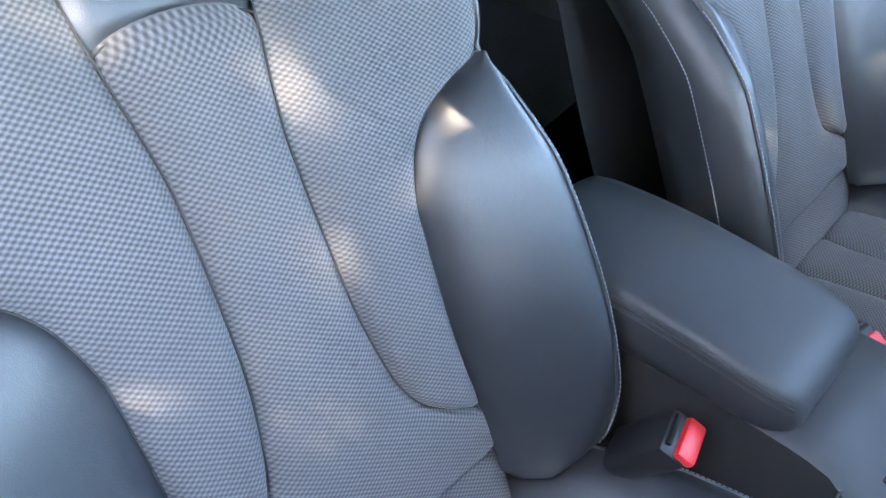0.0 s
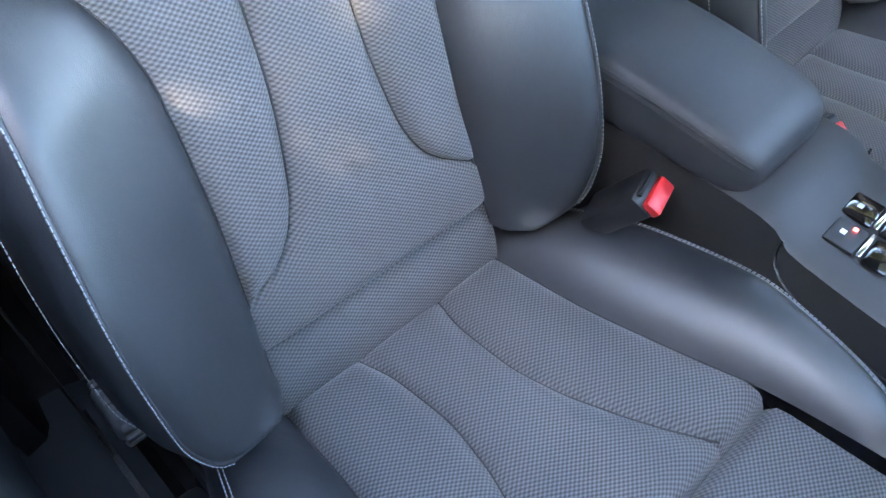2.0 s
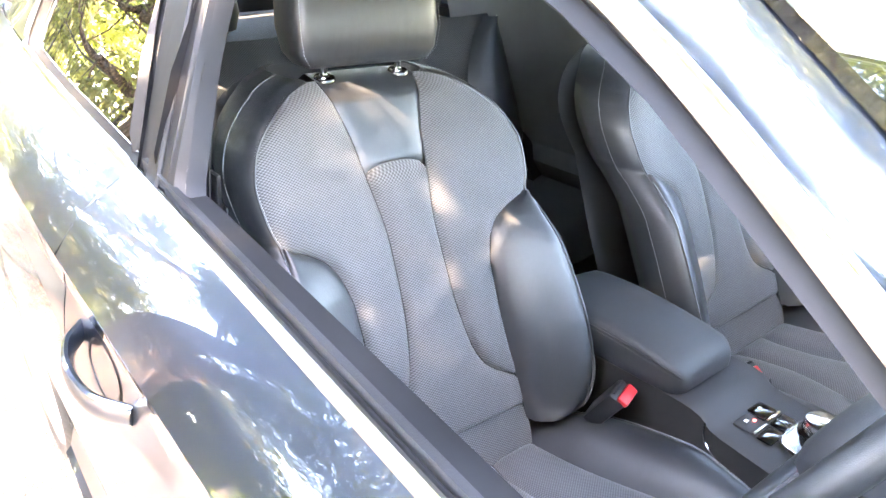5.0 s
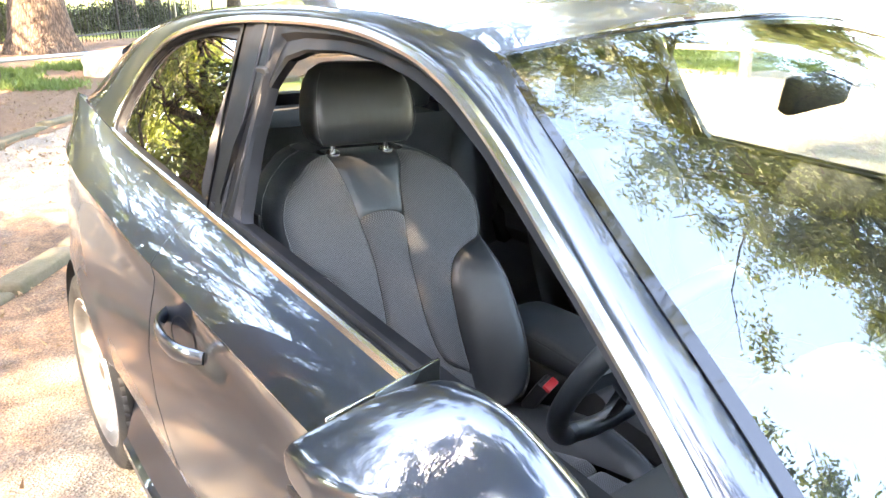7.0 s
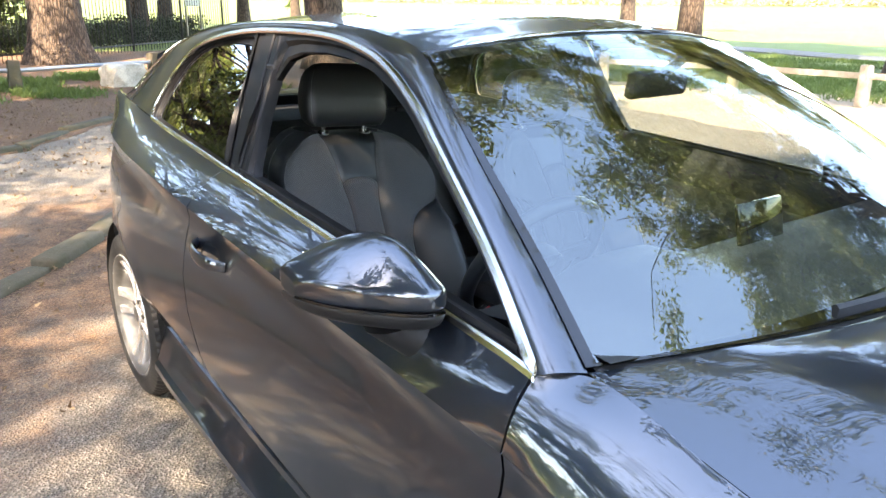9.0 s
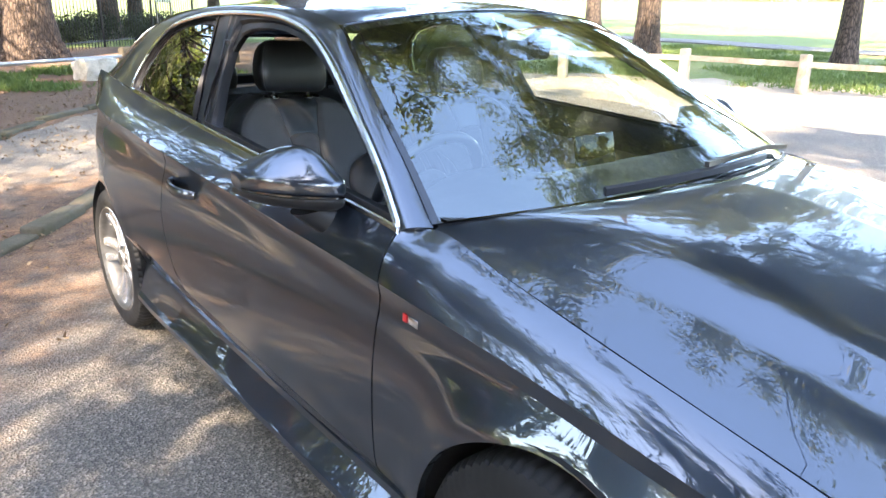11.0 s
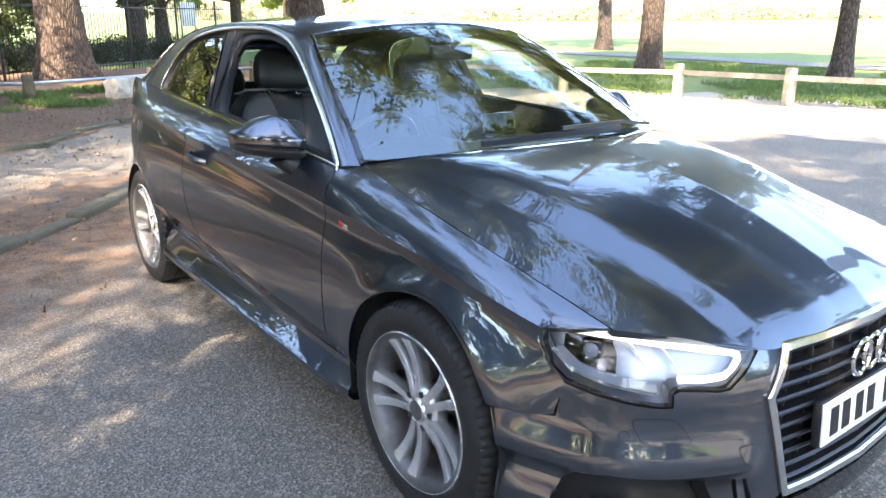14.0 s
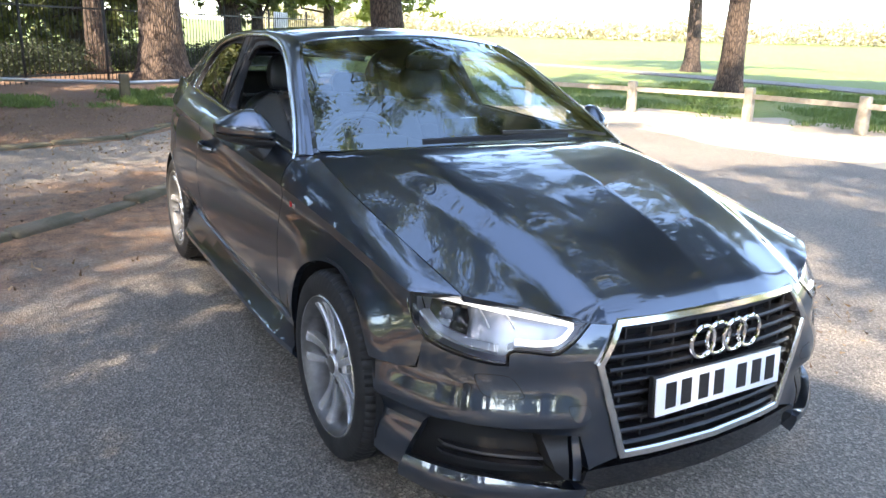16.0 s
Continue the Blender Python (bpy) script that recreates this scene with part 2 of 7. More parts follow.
def ground_sheet(name, inside, material, lift, label, category, steps):
    bm = bmesh.new()
    rad, n = steps, 96
    rows = [[(r * math.cos(2 * math.pi * k / n), 1 + r * math.sin(2 * math.pi * k / n)) for k in range(n)] for r in rad]
    vs = [[bm.verts.new((x, y, rise(x, y) + lift)) for x, y in row] for row in rows]
    for a, b in zip(vs, vs[1:]):
        for k in range(n):
            j = (k + 1) % n
            bm.faces.new((a[k], a[j], b[j], b[k]))
    bm.faces.new(vs[0])
    return tagged(mesh_ob(name, bm, material), label, category, kind="structure")


ASPHALT = mat("worn_asphalt", (0.09, 0.088, 0.085), 0.85)
_v = coords(ASPHALT)
_agg = node(ASPHALT, "ShaderNodeTexVoronoi", Scale=120.0)
link(ASPHALT, _v, _agg.inputs["Vector"])
_agg2 = node(ASPHALT, "ShaderNodeTexVoronoi", Scale=310.0)
link(ASPHALT, _v, _agg2.inputs["Vector"])
_big = noise_tex(ASPHALT, _v, 0.9, 6)
_c = ramp(ASPHALT, _agg.outputs["Color"], [(0.1, (0.045, 0.042, 0.038)), (0.55, (0.17, 0.16, 0.148)), (0.95, (0.55, 0.52, 0.48))])
_c = mixc(ASPHALT, 0.5, _c, ramp(ASPHALT, _agg2.outputs["Color"], [(0.1, (0.04, 0.04, 0.038)), (0.9, (0.30, 0.29, 0.28))]))
_c = mixc(ASPHALT, 0.6, _c, ramp(ASPHALT, _big, [(0.3, (0.68, 0.66, 0.63)), (0.7, (1.12, 1.08, 1.03))]), "MULTIPLY")
_c = mixc(ASPHALT, 1.0, _c, (1.0, 0.94, 0.86), "MULTIPLY")
_dirt = noise_tex(ASPHALT, _v, 2.6, 8, 0.7)
_c = mixc(ASPHALT, ramp(ASPHALT, _dirt, [(0.60, (0, 0, 0)), (0.74, (0.7, 0.7, 0.7))]), _c, (0.14, 0.09, 0.055))
# brown needles gathered along the low kerb, thinning out to both sides
_sp = ASPHALT.node_tree.nodes.new("ShaderNodeSeparateXYZ")
link(ASPHALT, _v, _sp.inputs[0])


def amath(op, a, b):
    n = ASPHALT.node_tree.nodes.new("ShaderNodeMath")
    n.operation = op
    for i, q in enumerate((a, b)):
        if isinstance(q, (int, float)):
            n.inputs[i].default_value = q
        elif q is not None:
            link(ASPHALT, q, n.inputs[i])
    return n.outputs[0]


_dx, _dy = amath("ADD", _sp.outputs[0], 2.0), amath("SUBTRACT", _sp.outputs[1], 3.45)
_across = amath("ABSOLUTE", amath("ADD", amath("MULTIPLY", _dx, -0.68), amath("MULTIPLY", _dy, 0.73)), None)
_along = amath("ABSOLUTE", amath("ADD", amath("MULTIPLY", _dx, 0.73), amath("MULTIPLY", _dy, 0.68)), None)
_near = amath("SUBTRACT", amath("SUBTRACT", 1.75, _across), amath("MULTIPLY", amath("MAXIMUM", amath("SUBTRACT", _along, 2.6), 0.0), 0.8))
_need = amath("ADD", amath("MULTIPLY", _near, 0.75), amath("MULTIPLY", amath("SUBTRACT", noise_tex(ASPHALT, _v, 2.1, 7, 0.72), 0.5), 2.6))
_fine = noise_tex(ASPHALT, _v, 70, 5, 0.8)
_brown = ramp(ASPHALT, _fine, [(0.34, (0.05, 0.03, 0.02)), (0.5, (0.17, 0.092, 0.05)), (0.66, (0.42, 0.27, 0.155))])
_brown = mixc(ASPHALT, 0.8, _brown, ramp(ASPHALT, noise_tex(ASPHALT, _v, 7, 6, 0.7), [(0.38, (0.35, 0.35, 0.36)), (0.62, (1.2, 1.14, 1.06))]), "MULTIPLY")
_c = mixc(ASPHALT, ramp(ASPHALT, _need, [(0.05, (0, 0, 0)), (1.0, (0.95, 0.95, 0.95))]), _c, _brown)
link(ASPHALT, _c, bsdf(ASPHALT).inputs["Base Color"])
bump(ASPHALT, _agg.outputs["Distance"], 1.0, 0.007)

GRASS_SOIL = mat("meadow_grass", (0.09, 0.16, 0.03), 0.95)
_v = coords(GRASS_SOIL)
_a, _b = noise_tex(GRASS_SOIL, _v, 0.16, 6), noise_tex(GRASS_SOIL, _v, 14, 6, 0.75)
_c = ramp(GRASS_SOIL, _a, [(0.3, (0.13, 0.17, 0.045)), (0.55, (0.17, 0.22, 0.05)), (0.75, (0.26, 0.24, 0.10))])
_c = mixc(GRASS_SOIL, 0.55, _c, ramp(GRASS_SOIL, _b, [(0.3, (0.06, 0.09, 0.02)), (0.7, (0.24, 0.28, 0.08))]))
link(GRASS_SOIL, _c, bsdf(GRASS_SOIL).inputs["Base Color"])
bump(GRASS_SOIL, _b, 1.0, 0.05)

LITTER = mat("needle_litter_soil", (0.12, 0.065, 0.04), 0.95)
_v = coords(LITTER)
_a, _b = noise_tex(LITTER, _v, 1.3, 7, 0.7), noise_tex(LITTER, _v, 55, 5, 0.8)
_c = ramp(LITTER, _a, [(0.3, (0.12, 0.058, 0.032)), (0.6, (0.20, 0.105, 0.056)), (0.8, (0.10, 0.11, 0.04))])
_c = mixc(LITTER, 0.55, _c, ramp(LITTER, _b, [(0.3, (0.045, 0.026, 0.018)), (0.75, (0.32, 0.21, 0.13))]))
link(LITTER, _c, bsdf(LITTER).inputs["Base Color"])
bump(LITTER, _b, 1.0, 0.02)

ground = ground_sheet("ground", None, GRASS_SOIL, -0.03, "sunlit park grass reaching the far treeline", "grass",
                      [3, 5, 6, 7, 8, 9, 10, 11, 12, 13, 14, 16, 18, 20, 23, 27, 32, 40, 55, 80, 140, 260, 600, 1500, 3500])


def strip(name, outline, step, material, lift, label, category):
    bm = panel(outline, step, lambda u, v: (u, v, rise(u, v) + lift))
    flange(bm, 0.06, (0, 0, -1))
    return tagged(mesh_ob(name, bm, material), label, category, kind="structure")


# car park, drive, soil and verge
def wavy(pts, amp, seed, n=120):
    """A closed outline with an uneven edge."""
    p = resample(list(pts) + [pts[0]], n + 1)[:-1]
    out = []
    for i, q in enumerate(p):
        k = noise.noise((q[0] * 1.3 + seed, q[1] * 1.3, 0.5)) + 0.5 * noise.noise((q[0] * 4 + seed, q[1] * 4, 1.5))
        d = p[(i + 1) % n] - p[i - 1]
        nn = np.array([d[1], -d[0]]) / (np.linalg.norm(d) or 1)
        out.append(tuple(q + nn * amp * k))
    return out


SAND = varied(mat("pale_bare_earth", (0.40, 0.33, 0.25)), (0.42, 0.35, 0.26), (0.30, 0.24, 0.17), 0.8, 1.0, (0.9, 1.0), 0.01, 40)
strip("pavement", wavy([(5, -16), (13, -16), (13, 1), (12.3, 6.5), (10.3, 11.0), (6.5, 12.0), (4, 11.0), (4.5, 5)], 0.5, 3), 0.8, SAND, -0.012, "pale bare earth at the edge of the drive", "bare earth")
strip("road", wavy([(-14, -14), (7.6, -14), (7.9, 2.6), (7.4, 5.2), (7.9, 8.3), (5.0, 10.6), (1.9, 10.9), (0.5, 9.7), (-0.6, 8.3), (-1.9, 7.8), (-6, 5.6), (-14, 3)], 0.18, 1, 220), 0.6, ASPHALT, 0.0, "worn grey asphalt of a park drive", "road")
strip("verge_soil", wavy([(-9, 6.0), (-4, 6.6), (-1.9, 7.7), (-0.6, 8.2), (0.5, 9.6), (1.9, 10.7), (4, 11.8), (7, 13.2), (9, 22), (-6, 22), (-9, 14)], 0.2, 5, 160), 0.8, LITTER, 0.004, "reddish needle litter under the pines", "soil")
strip("wood_floor", wavy([(-5.2, -14), (-16, -14), (-16, 12), (-9, 8), (-6.5, 5.2), (-5.0, 2), (-4.8, -6)], 0.3, 9, 120), 0.9, LITTER, 0.006, "needle-covered ground under the pines", "soil")
strip("path", [(19.6, -4), (20.6, 7.2), (20.7, 10.4), (21.5, 14), (21.0, 25.5), (18, 40), (19.6, 40.5), (22.8, 26), (23.2, 14), (22.3, 10), (22.2, 7), (21.2, -4)], 1.5, ASPHALT, 0.012, "narrow asphalt path across the grass", "path")

WOOD = varied(mat("weathered_timber", (0.36, 0.32, 0.26)), (0.40, 0.36, 0.29), (0.24, 0.21, 0.16), 9, 1.0, (0.75, 0.9), 0.004, 60)
STONE = varied(mat("chalk_stone", (0.55, 0.50, 0.42)), (0.58, 0.54, 0.46), (0.30, 0.27, 0.21), 5, 1.0, (0.8, 0.95), 0.012, 40)
KERB = varied(mat("mossy_kerb", (0.12, 0.10, 0.07)), (0.11, 0.092, 0.066), (0.055, 0.055, 0.026), 4, 1.0, (0.85, 0.95), 0.01, 50)
METAL = mat("galvanised_rail", (0.45, 0.46, 0.47), 0.45, 0.7)
IRON = mat("black_iron_fence", (0.012, 0.012, 0.013), 0.5)

# low kerbs of uneven stones, set end to end
def kerb(pts, seg, name, label):
    k = empty(name, label, "kerb")
    p = resample(pts, max(2, int(np.sum(np.linalg.norm(np.diff(np.array(pts), axis=0), axis=1)) / seg)))
    for a, b in zip(p, p[1:]):
        m, d = (a + b) / 2, b - a
        bm = box(bmesh.new(), (np.linalg.norm(d) * 0.97, 0.13 + 0.03 * random.random(), 0.14), bevel=0.025)
        for v in bm.verts:
            v.co += noise.noise_vector(v.co * 7 + Vector((m[0], m[1], 0)) * 3) * 0.018
        bmesh.ops.transform(bm, matrix=pose(m[0], m[1], rise(m[0], m[1]) - 0.022 + random.uniform(-0.012, 0.012), random.uniform(-4, 4), 0, math.degrees(math.atan2(d[1], d[0])) + random.uniform(-2, 2)), verts=bm.verts)
        part("kerb_stone", bm, KERB, k, angle=60)


kerb([(-4.2, 1.5), (-2.9, 2.6), (-1.9, 3.42), (-1.2, 4.05), (-0.6, 4.75), (-0.2, 5.4)], 0.55, "kerb", "low mossy kerb half buried in needles")
kerb([(-8, 5.6), (-4, 6.6), (-1.87, 7.85), (-0.55, 8.35), (0.4, 9.8), (1.3, 10.5), (2.6, 11.2), (4.5, 11.9)], 0.9, "kerb", "low worn kerb along the soil verge")


# posts with rails
def post_rail(pts, high, wide, rail_z, rail, rail_m, posts_m, label, first=0):
    for i, (x, y) in enumerate(pts):
        bm = box(bmesh.new(), (wide, wide, high + 0.2), (0, 0, high / 2 - 0.1), bevel=0.025)
        for v in bm.verts:
            if v.co.z > high - 0.06:
                v.co.x *= 0.86
                v.co.y *= 0.86
            v.co += noise.noise_vector(v.co * 5 + Vector((x, y, 0))) * 0.012
        a = pts[min(i + 1, len(pts) - 1)]
        b = pts[max(i - 1, 0)]
        bmesh.ops.transform(bm, matrix=pose(x, y, rise(x, y), random.uniform(-2, 2), random.uniform(-2, 2), math.degrees(math.atan2(a[1] - b[1], a[0] - b[0]))), verts=bm.verts)
        tagged(mesh_ob("fence_post", bm, posts_m, angle=50), label, "post", "low rail posts")
        if i:
            p, q = Vector((*pts[i - 1], rise(*pts[i - 1]) + rail_z)), Vector((x, y, rise(x, y) + rail_z))
            bm = bmesh.new()
            sweep(bm, [p, p.lerp(q, 0.35), p.lerp(q, 0.7), q], rail)
            tagged(mesh_ob("fence_rail", bm, rail_m), "horizontal rail between low park posts", "rail", "low rails")


post_rail([(11.6, -1.4), (11.4, 1.0), (11.2, 3.2), (10.98, 5.3), (10.75, 7.45), (9.75, 9.6), (8.6, 11.7)], 0.64, 0.19, 0.47, [(-0.03, 0.046), (-0.03, -0.046), (0.03, -0.046), (0.03, 0.046)], WOOD, WOOD, "pale weathered square timber post with a chamfered top")
post_rail([(-5.0, 15.2), (-2.4, 14.5), (0.25, 13.7), (2.75, 14.7), (5.5, 15.9)], 0.50, 0.20, 0.33, circle_sec(0.035, 10), METAL, KERB, "mossy squat timber post carrying a metal rail")

# pale boulder beside the rail
bm = bmesh.new()
bmesh.ops.create_icosphere(bm, subdivisions=4, radius=1)
for v in bm.verts:
    d = v.co.normalized()
    r = 1 + 0.18 * noise.noise(d * 1.7) + 0.07 * noise.noise(d * 5) + 0.02 * noise.noise(d * 16)
    q = Vector((max(-0.8, min(0.8, d.x * r)), max(-0.8, min(0.8, d.y * r)), max(-0.7, min(0.62, d.z * r))))
    v.co = Vector((q.x * 0.45, q.y * 0.36, q.z * 0.36 + 0.15))
bmesh.ops.transform(bm, matrix=pose(2.0, 13.9, rise(2.0, 13.9), 0, 0, 20), verts=bm.verts)
tagged(mesh_ob("boulder", bm, STONE, angle=40), "large pale chalk boulder beside the rail", "boulder")

# iron fence behind the pines
fence = empty("iron_fence", "tall black iron railings behind the pines", "fence")
fa, fb = np.array([-7.0, 12.6]), np.array([8.5, 25.3])
fl = np.linalg.norm(fb - fa)
bar_me = None
for k in range(int(fl / 0.135)):
    c = fa + (fb - fa) * (k * 0.135 / fl)
    big = k % 18 == 0
    z0 = rise(*c)
    if bar_me is None and not big:
        b2 = bmesh.new()
        cyl(b2, 0.010, 1.86, Matrix.Translation((0, 0, 0.93)), 6)
        cyl(b2, 0.010, 0.10, Matrix.Translation((0, 0, 1.91)), 6, 0.001)
        o = part("railing_bar", b2, IRON, fence)
        bar_me = o.data
        o.location = (c[0], c[1], z0)
    elif big:
        o = part("railing_post", box(bmesh.new(), (0.06, 0.06, 2.0), (0, 0, 1.0), bevel=0.005), IRON, fence)
        o.location = (c[0], c[1], z0)
    else:
        o = new("railing_bar", bar_me)
        o.parent = fence
        o.location = (c[0], c[1], z0)
for zz in (0.18, 1.72):
    bm = bmesh.new()
    sweep(bm, [(*(fa + (fb - fa) * t), rise(*(fa + (fb - fa) * t)) + zz) for t in np.linspace(0, 1, 9)], [(-0.006, 0.02), (-0.006, -0.02), (0.006, -0.02), (0.006, 0.02)])
    part("cross_rail", bm, IRON, fence)

# notice board beyond the fence
nb = empty("notice_board", "small white notice board on two posts", "sign")
bm = box(bmesh.new(), (0.62, 0.03, 0.78), (7.1, 25.0, rise(7.1, 25) + 1.55), (0, 0, 20), 0.01)
part("board", bm, WHITEPL, nb)
for dx in (-0.27, 0.27):
    part("board_post", box(bmesh.new(), (0.06, 0.06, 2.0), (7.1 + dx, 25.02 + dx * 0.36, rise(7.1, 25) + 0.95), bevel=0.008), WOOD, nb)


# ---------------------------------------------------------------- trees
def leaf_material(name, dark, lit, glow):
    m = bpy.data.materials.new(name)
    m.use_nodes = True
    t = m.node_tree
    b = bsdf(m)
    g = t.nodes.new("ShaderNodeNewGeometry")
    c = ramp(m, g.outputs["Random Per Island"], [(0.0, dark), (0.6, lit), (1.0, tuple(x * 1.3 for x in lit))])
    link(m, c, b.inputs["Base Color"])
    b.inputs["Roughness"].default_value = 0.6
    tr, mx = t.nodes.new("ShaderNodeBsdfTranslucent"), t.nodes.new("ShaderNodeMixShader")
    tr.inputs[0].default_value = (*glow, 1)
    mx.inputs[0].default_value = 0.3
    link(m, b.outputs[0], mx.inputs[1])
    link(m, tr.outputs[0], mx.inputs[2])
    link(m, mx.outputs[0], t.nodes["Material Output"].inputs[0])
    return m


NEEDLE = leaf_material("pine_needles", (0.045, 0.058, 0.022), (0.120, 0.128, 0.042), (0.16, 0.20, 0.05))
SPRING = leaf_material("spring_leaves", (0.09, 0.13, 0.03), (0.22, 0.25, 0.06), (0.35, 0.40, 0.08))
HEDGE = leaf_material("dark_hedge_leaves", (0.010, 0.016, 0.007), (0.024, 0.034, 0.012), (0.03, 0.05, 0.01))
# the haze of the distance is mixed into this leaf colour
HAZELEAF = leaf_material("haze_paled_leaves", (0.34, 0.31, 0.22), (0.50, 0.45, 0.30), (0.4, 0.36, 0.2))
BLADE = leaf_material("grass_blades", (0.05, 0.085, 0.018), (0.11, 0.16, 0.04), (0.14, 0.20, 0.04))
BARK = mat("pine_bark", (0.14, 0.09, 0.065), 0.95)
_v = coords(BARK, (1, 1, 0.28))
_vor = node(BARK, "ShaderNodeTexVoronoi", Scale=17.0)
_vor.feature = "DISTANCE_TO_EDGE"
_wv = BARK.node_tree.nodes.new("ShaderNodeVectorMath")
_nz = node(BARK, "ShaderNodeTexNoise", Scale=9.0, Detail=4.0)
link(BARK, _v, _nz.inputs["Vector"])
_wv.operation = "MULTIPLY_ADD"
link(BARK, _nz.outputs["Color"], _wv.inputs[0])
_wv.inputs[1].default_value = (0.09, 0.09, 0.09)
link(BARK, _v, _wv.inputs[2])
link(BARK, _wv.outputs[0], _vor.inputs["Vector"])
_n = noise_tex(BARK, _v, 3, 6)
_c = ramp(BARK, _vor.outputs["Distance"], [(0.0, (0.022, 0.017, 0.014)), (0.12, (0.085, 0.06, 0.047)), (0.5, (0.15, 0.11, 0.088))])
_c = mixc(BARK, 0.5, _c, ramp(BARK, _n, [(0.3, (0.5, 0.5, 0.5)), (0.7, (1.1, 1.05, 1.0))]), "MULTIPLY")
link(BARK, _c, bsdf(BARK).inputs["Base Color"])
bump(BARK, _vor.outputs["Distance"], 1.0, 0.05)


def blades(centres, per, spread, size, rng, droop=0.0, slim=0.28):
    """Triangles of foliage strewn round the given points: vertices and faces."""
    n = len(centres) * per
    c = np.repeat(np.array(centres, float), per, 0) + rng.normal(0, 1, (n, 3)) * np.array(spread)
    d = rng.normal(0, 1, (n, 3))
    d[:, 2] -= droop
    d /= np.linalg.norm(d, axis=1)[:, None]
    s = np.cross(d, rng.normal(0, 1, (n, 3)))
    s /= np.linalg.norm(s, axis=1)[:, None] + 1e-9
    L = size * rng.uniform(0.6, 1.4, (n, 1))
    v = np.stack([c - s * L * slim, c + s * L * slim, c + d * L], 1).reshape(-1, 3)
    return v, np.arange(n * 3).reshape(-1, 3)


def foliage(name, verts, faces, material, parent=None):
    me = bpy.data.meshes.new(name)
    me.from_pydata(verts.tolist(), [], faces.tolist())
    me.materials.append(material)
    ob = new(name, me)
    if parent is not None:
        ob.parent = parent
    return ob


def limb(bm, a, b, r0, r1, rng, n=7, bend=0.12):
    a, b = np.array(a, float), np.array(b, float)
    ln = np.linalg.norm(b - a)
    pts = []
    for i in range(n + 1):
        t = i / n
        w = rng.normal(0, bend * ln * 0.18, 3) * math.sin(math.pi * t)
        pts.append(a + (b - a) * t + w)
    sweep(bm, pts, lambda t: circle_sec(r0 + (r1 - r0) * t, 7), up=(0.13, 0.2, 1) if abs(b[2] - a[2]) < ln * 0.7 else (1, 0.1, 0))
    return pts


def tree(name, base, trunk_r, height, crown_at, crown_r, limbs, clumps, per, size, seed, label, material=NEEDLE, lean=(0, 0), first=0.35, spread=0.30, droop=0.2, slim=0.28, tuft=0.16, bough=0.22):
    """A tapered trunk with roots, limbs that reach into the crown, and a crown of many small clumps with gaps."""
    rng = np.random.default_rng(seed)
    t = empty(name, label, "tree", at=(0, 0, 0))
    z0 = rise(*base)
    bm = bmesh.new()
    path = [np.array([base[0] + lean[0] * s ** 1.2, base[1] + lean[1] * s ** 1.2, z0 - 0.15 + height * s]) for s in np.linspace(0, 1, 26)]
    rows = []
    for i, p in enumerate(path):
        s = i / 25
        r = trunk_r * (1 - 0.72 * s) * (1 + 0.5 * math.exp(-s * height / 0.5))
        rows.append([p + np.array([math.cos(a), math.sin(a), 0]) * r * (1 + 0.10 * noise.noise((math.cos(a) * 1.6 + seed, math.sin(a) * 1.6, s * 3)) + (0.12 * math.cos(a * 5 + seed) * math.exp(-s * height / 0.4))) for a in np.linspace(0, 2 * math.pi, 25)[:-1]])
    vs = loft(bm, rows, True)
    cap(bm, vs[-1])
    part("trunk", bm, BARK, t, "rugged brown bark trunk", angle=80)
    tips = []
    for k in range(limbs):
        bm = bmesh.new()
        s = first + (0.98 - first) * (k + rng.uniform(0, 1)) / limbs
        a = path[min(25, int(s * 25))]
        d = rng.normal(0, 1, 3)
        d /= np.linalg.norm(d)
        end = np.array(crown_at) + d * np.array(crown_r) * rng.uniform(0.55, 1.0)
        pts = limb(bm, a, end, trunk_r * bough * (1.15 - s), 0.02, rng, 8, 0.5)
        for j in range(3, 9):
            tips.append(pts[j])
            q = pts[j] + rng.normal(0, 1, 3) * np.array(crown_r) * 0.22
            limb(bm, pts[j], q, 0.028, 0.008, rng, 3, 0.4)
            tips.append(q)
            tips.append((q + pts[j]) / 2)
        part("limb", bm, BARK, t, angle=80)
    tips = np.array(tips)
    c = tips[rng.integers(0, len(tips), clumps)] + rng.normal(0, spread, (clumps, 3))
    v, f = blades(c, per, (tuft, tuft, tuft * 0.7), size, rng, droop, slim)
    foliage("crown", v, f, material, t)
    return t


# pines behind the camera, whose shade falls on the car
tree("pine_tree", (-9.5, -8.5), 0.5, 12, (-8.6, -7.0, 8.6), (4.4, 4.2, 2.6), 24, 80, 210, 0.13, 11, "tall pine casting broken shade over the drive", slim=0.2, tuft=0.30, spread=0.5)
tree("pine_tree", (-10.5, -1.5), 0.55, 12, (-8.6, -1.6, 8.4), (4.2, 4.4, 2.4), 22, 90, 210, 0.13, 12, "tall pine casting broken shade over the drive", lean=(1.2, 0), slim=0.2, tuft=0.30, spread=0.5)
tree("pine_tree", (-7.5, 5.5), 0.42, 11, (-7.6, 4.8, 7.6), (4.0, 4.4, 2.4), 20, 125, 210, 0.13, 13, "leaning pine at the side of the drive", lean=(-0.6, 0.8), slim=0.2, tuft=0.30, spread=0.5)
tree("pine_tree", (-6.4, -3.6), 0.26, 5.6, (-2.5, -0.65, 3.75), (1.1, 1.2, 0.42), 26, 335, 140, 0.070, 14, "low-branched pine whose boughs shade the parked car", lean=(1.0, 0.8), first=0.5, spread=0.22, tuft=0.10)
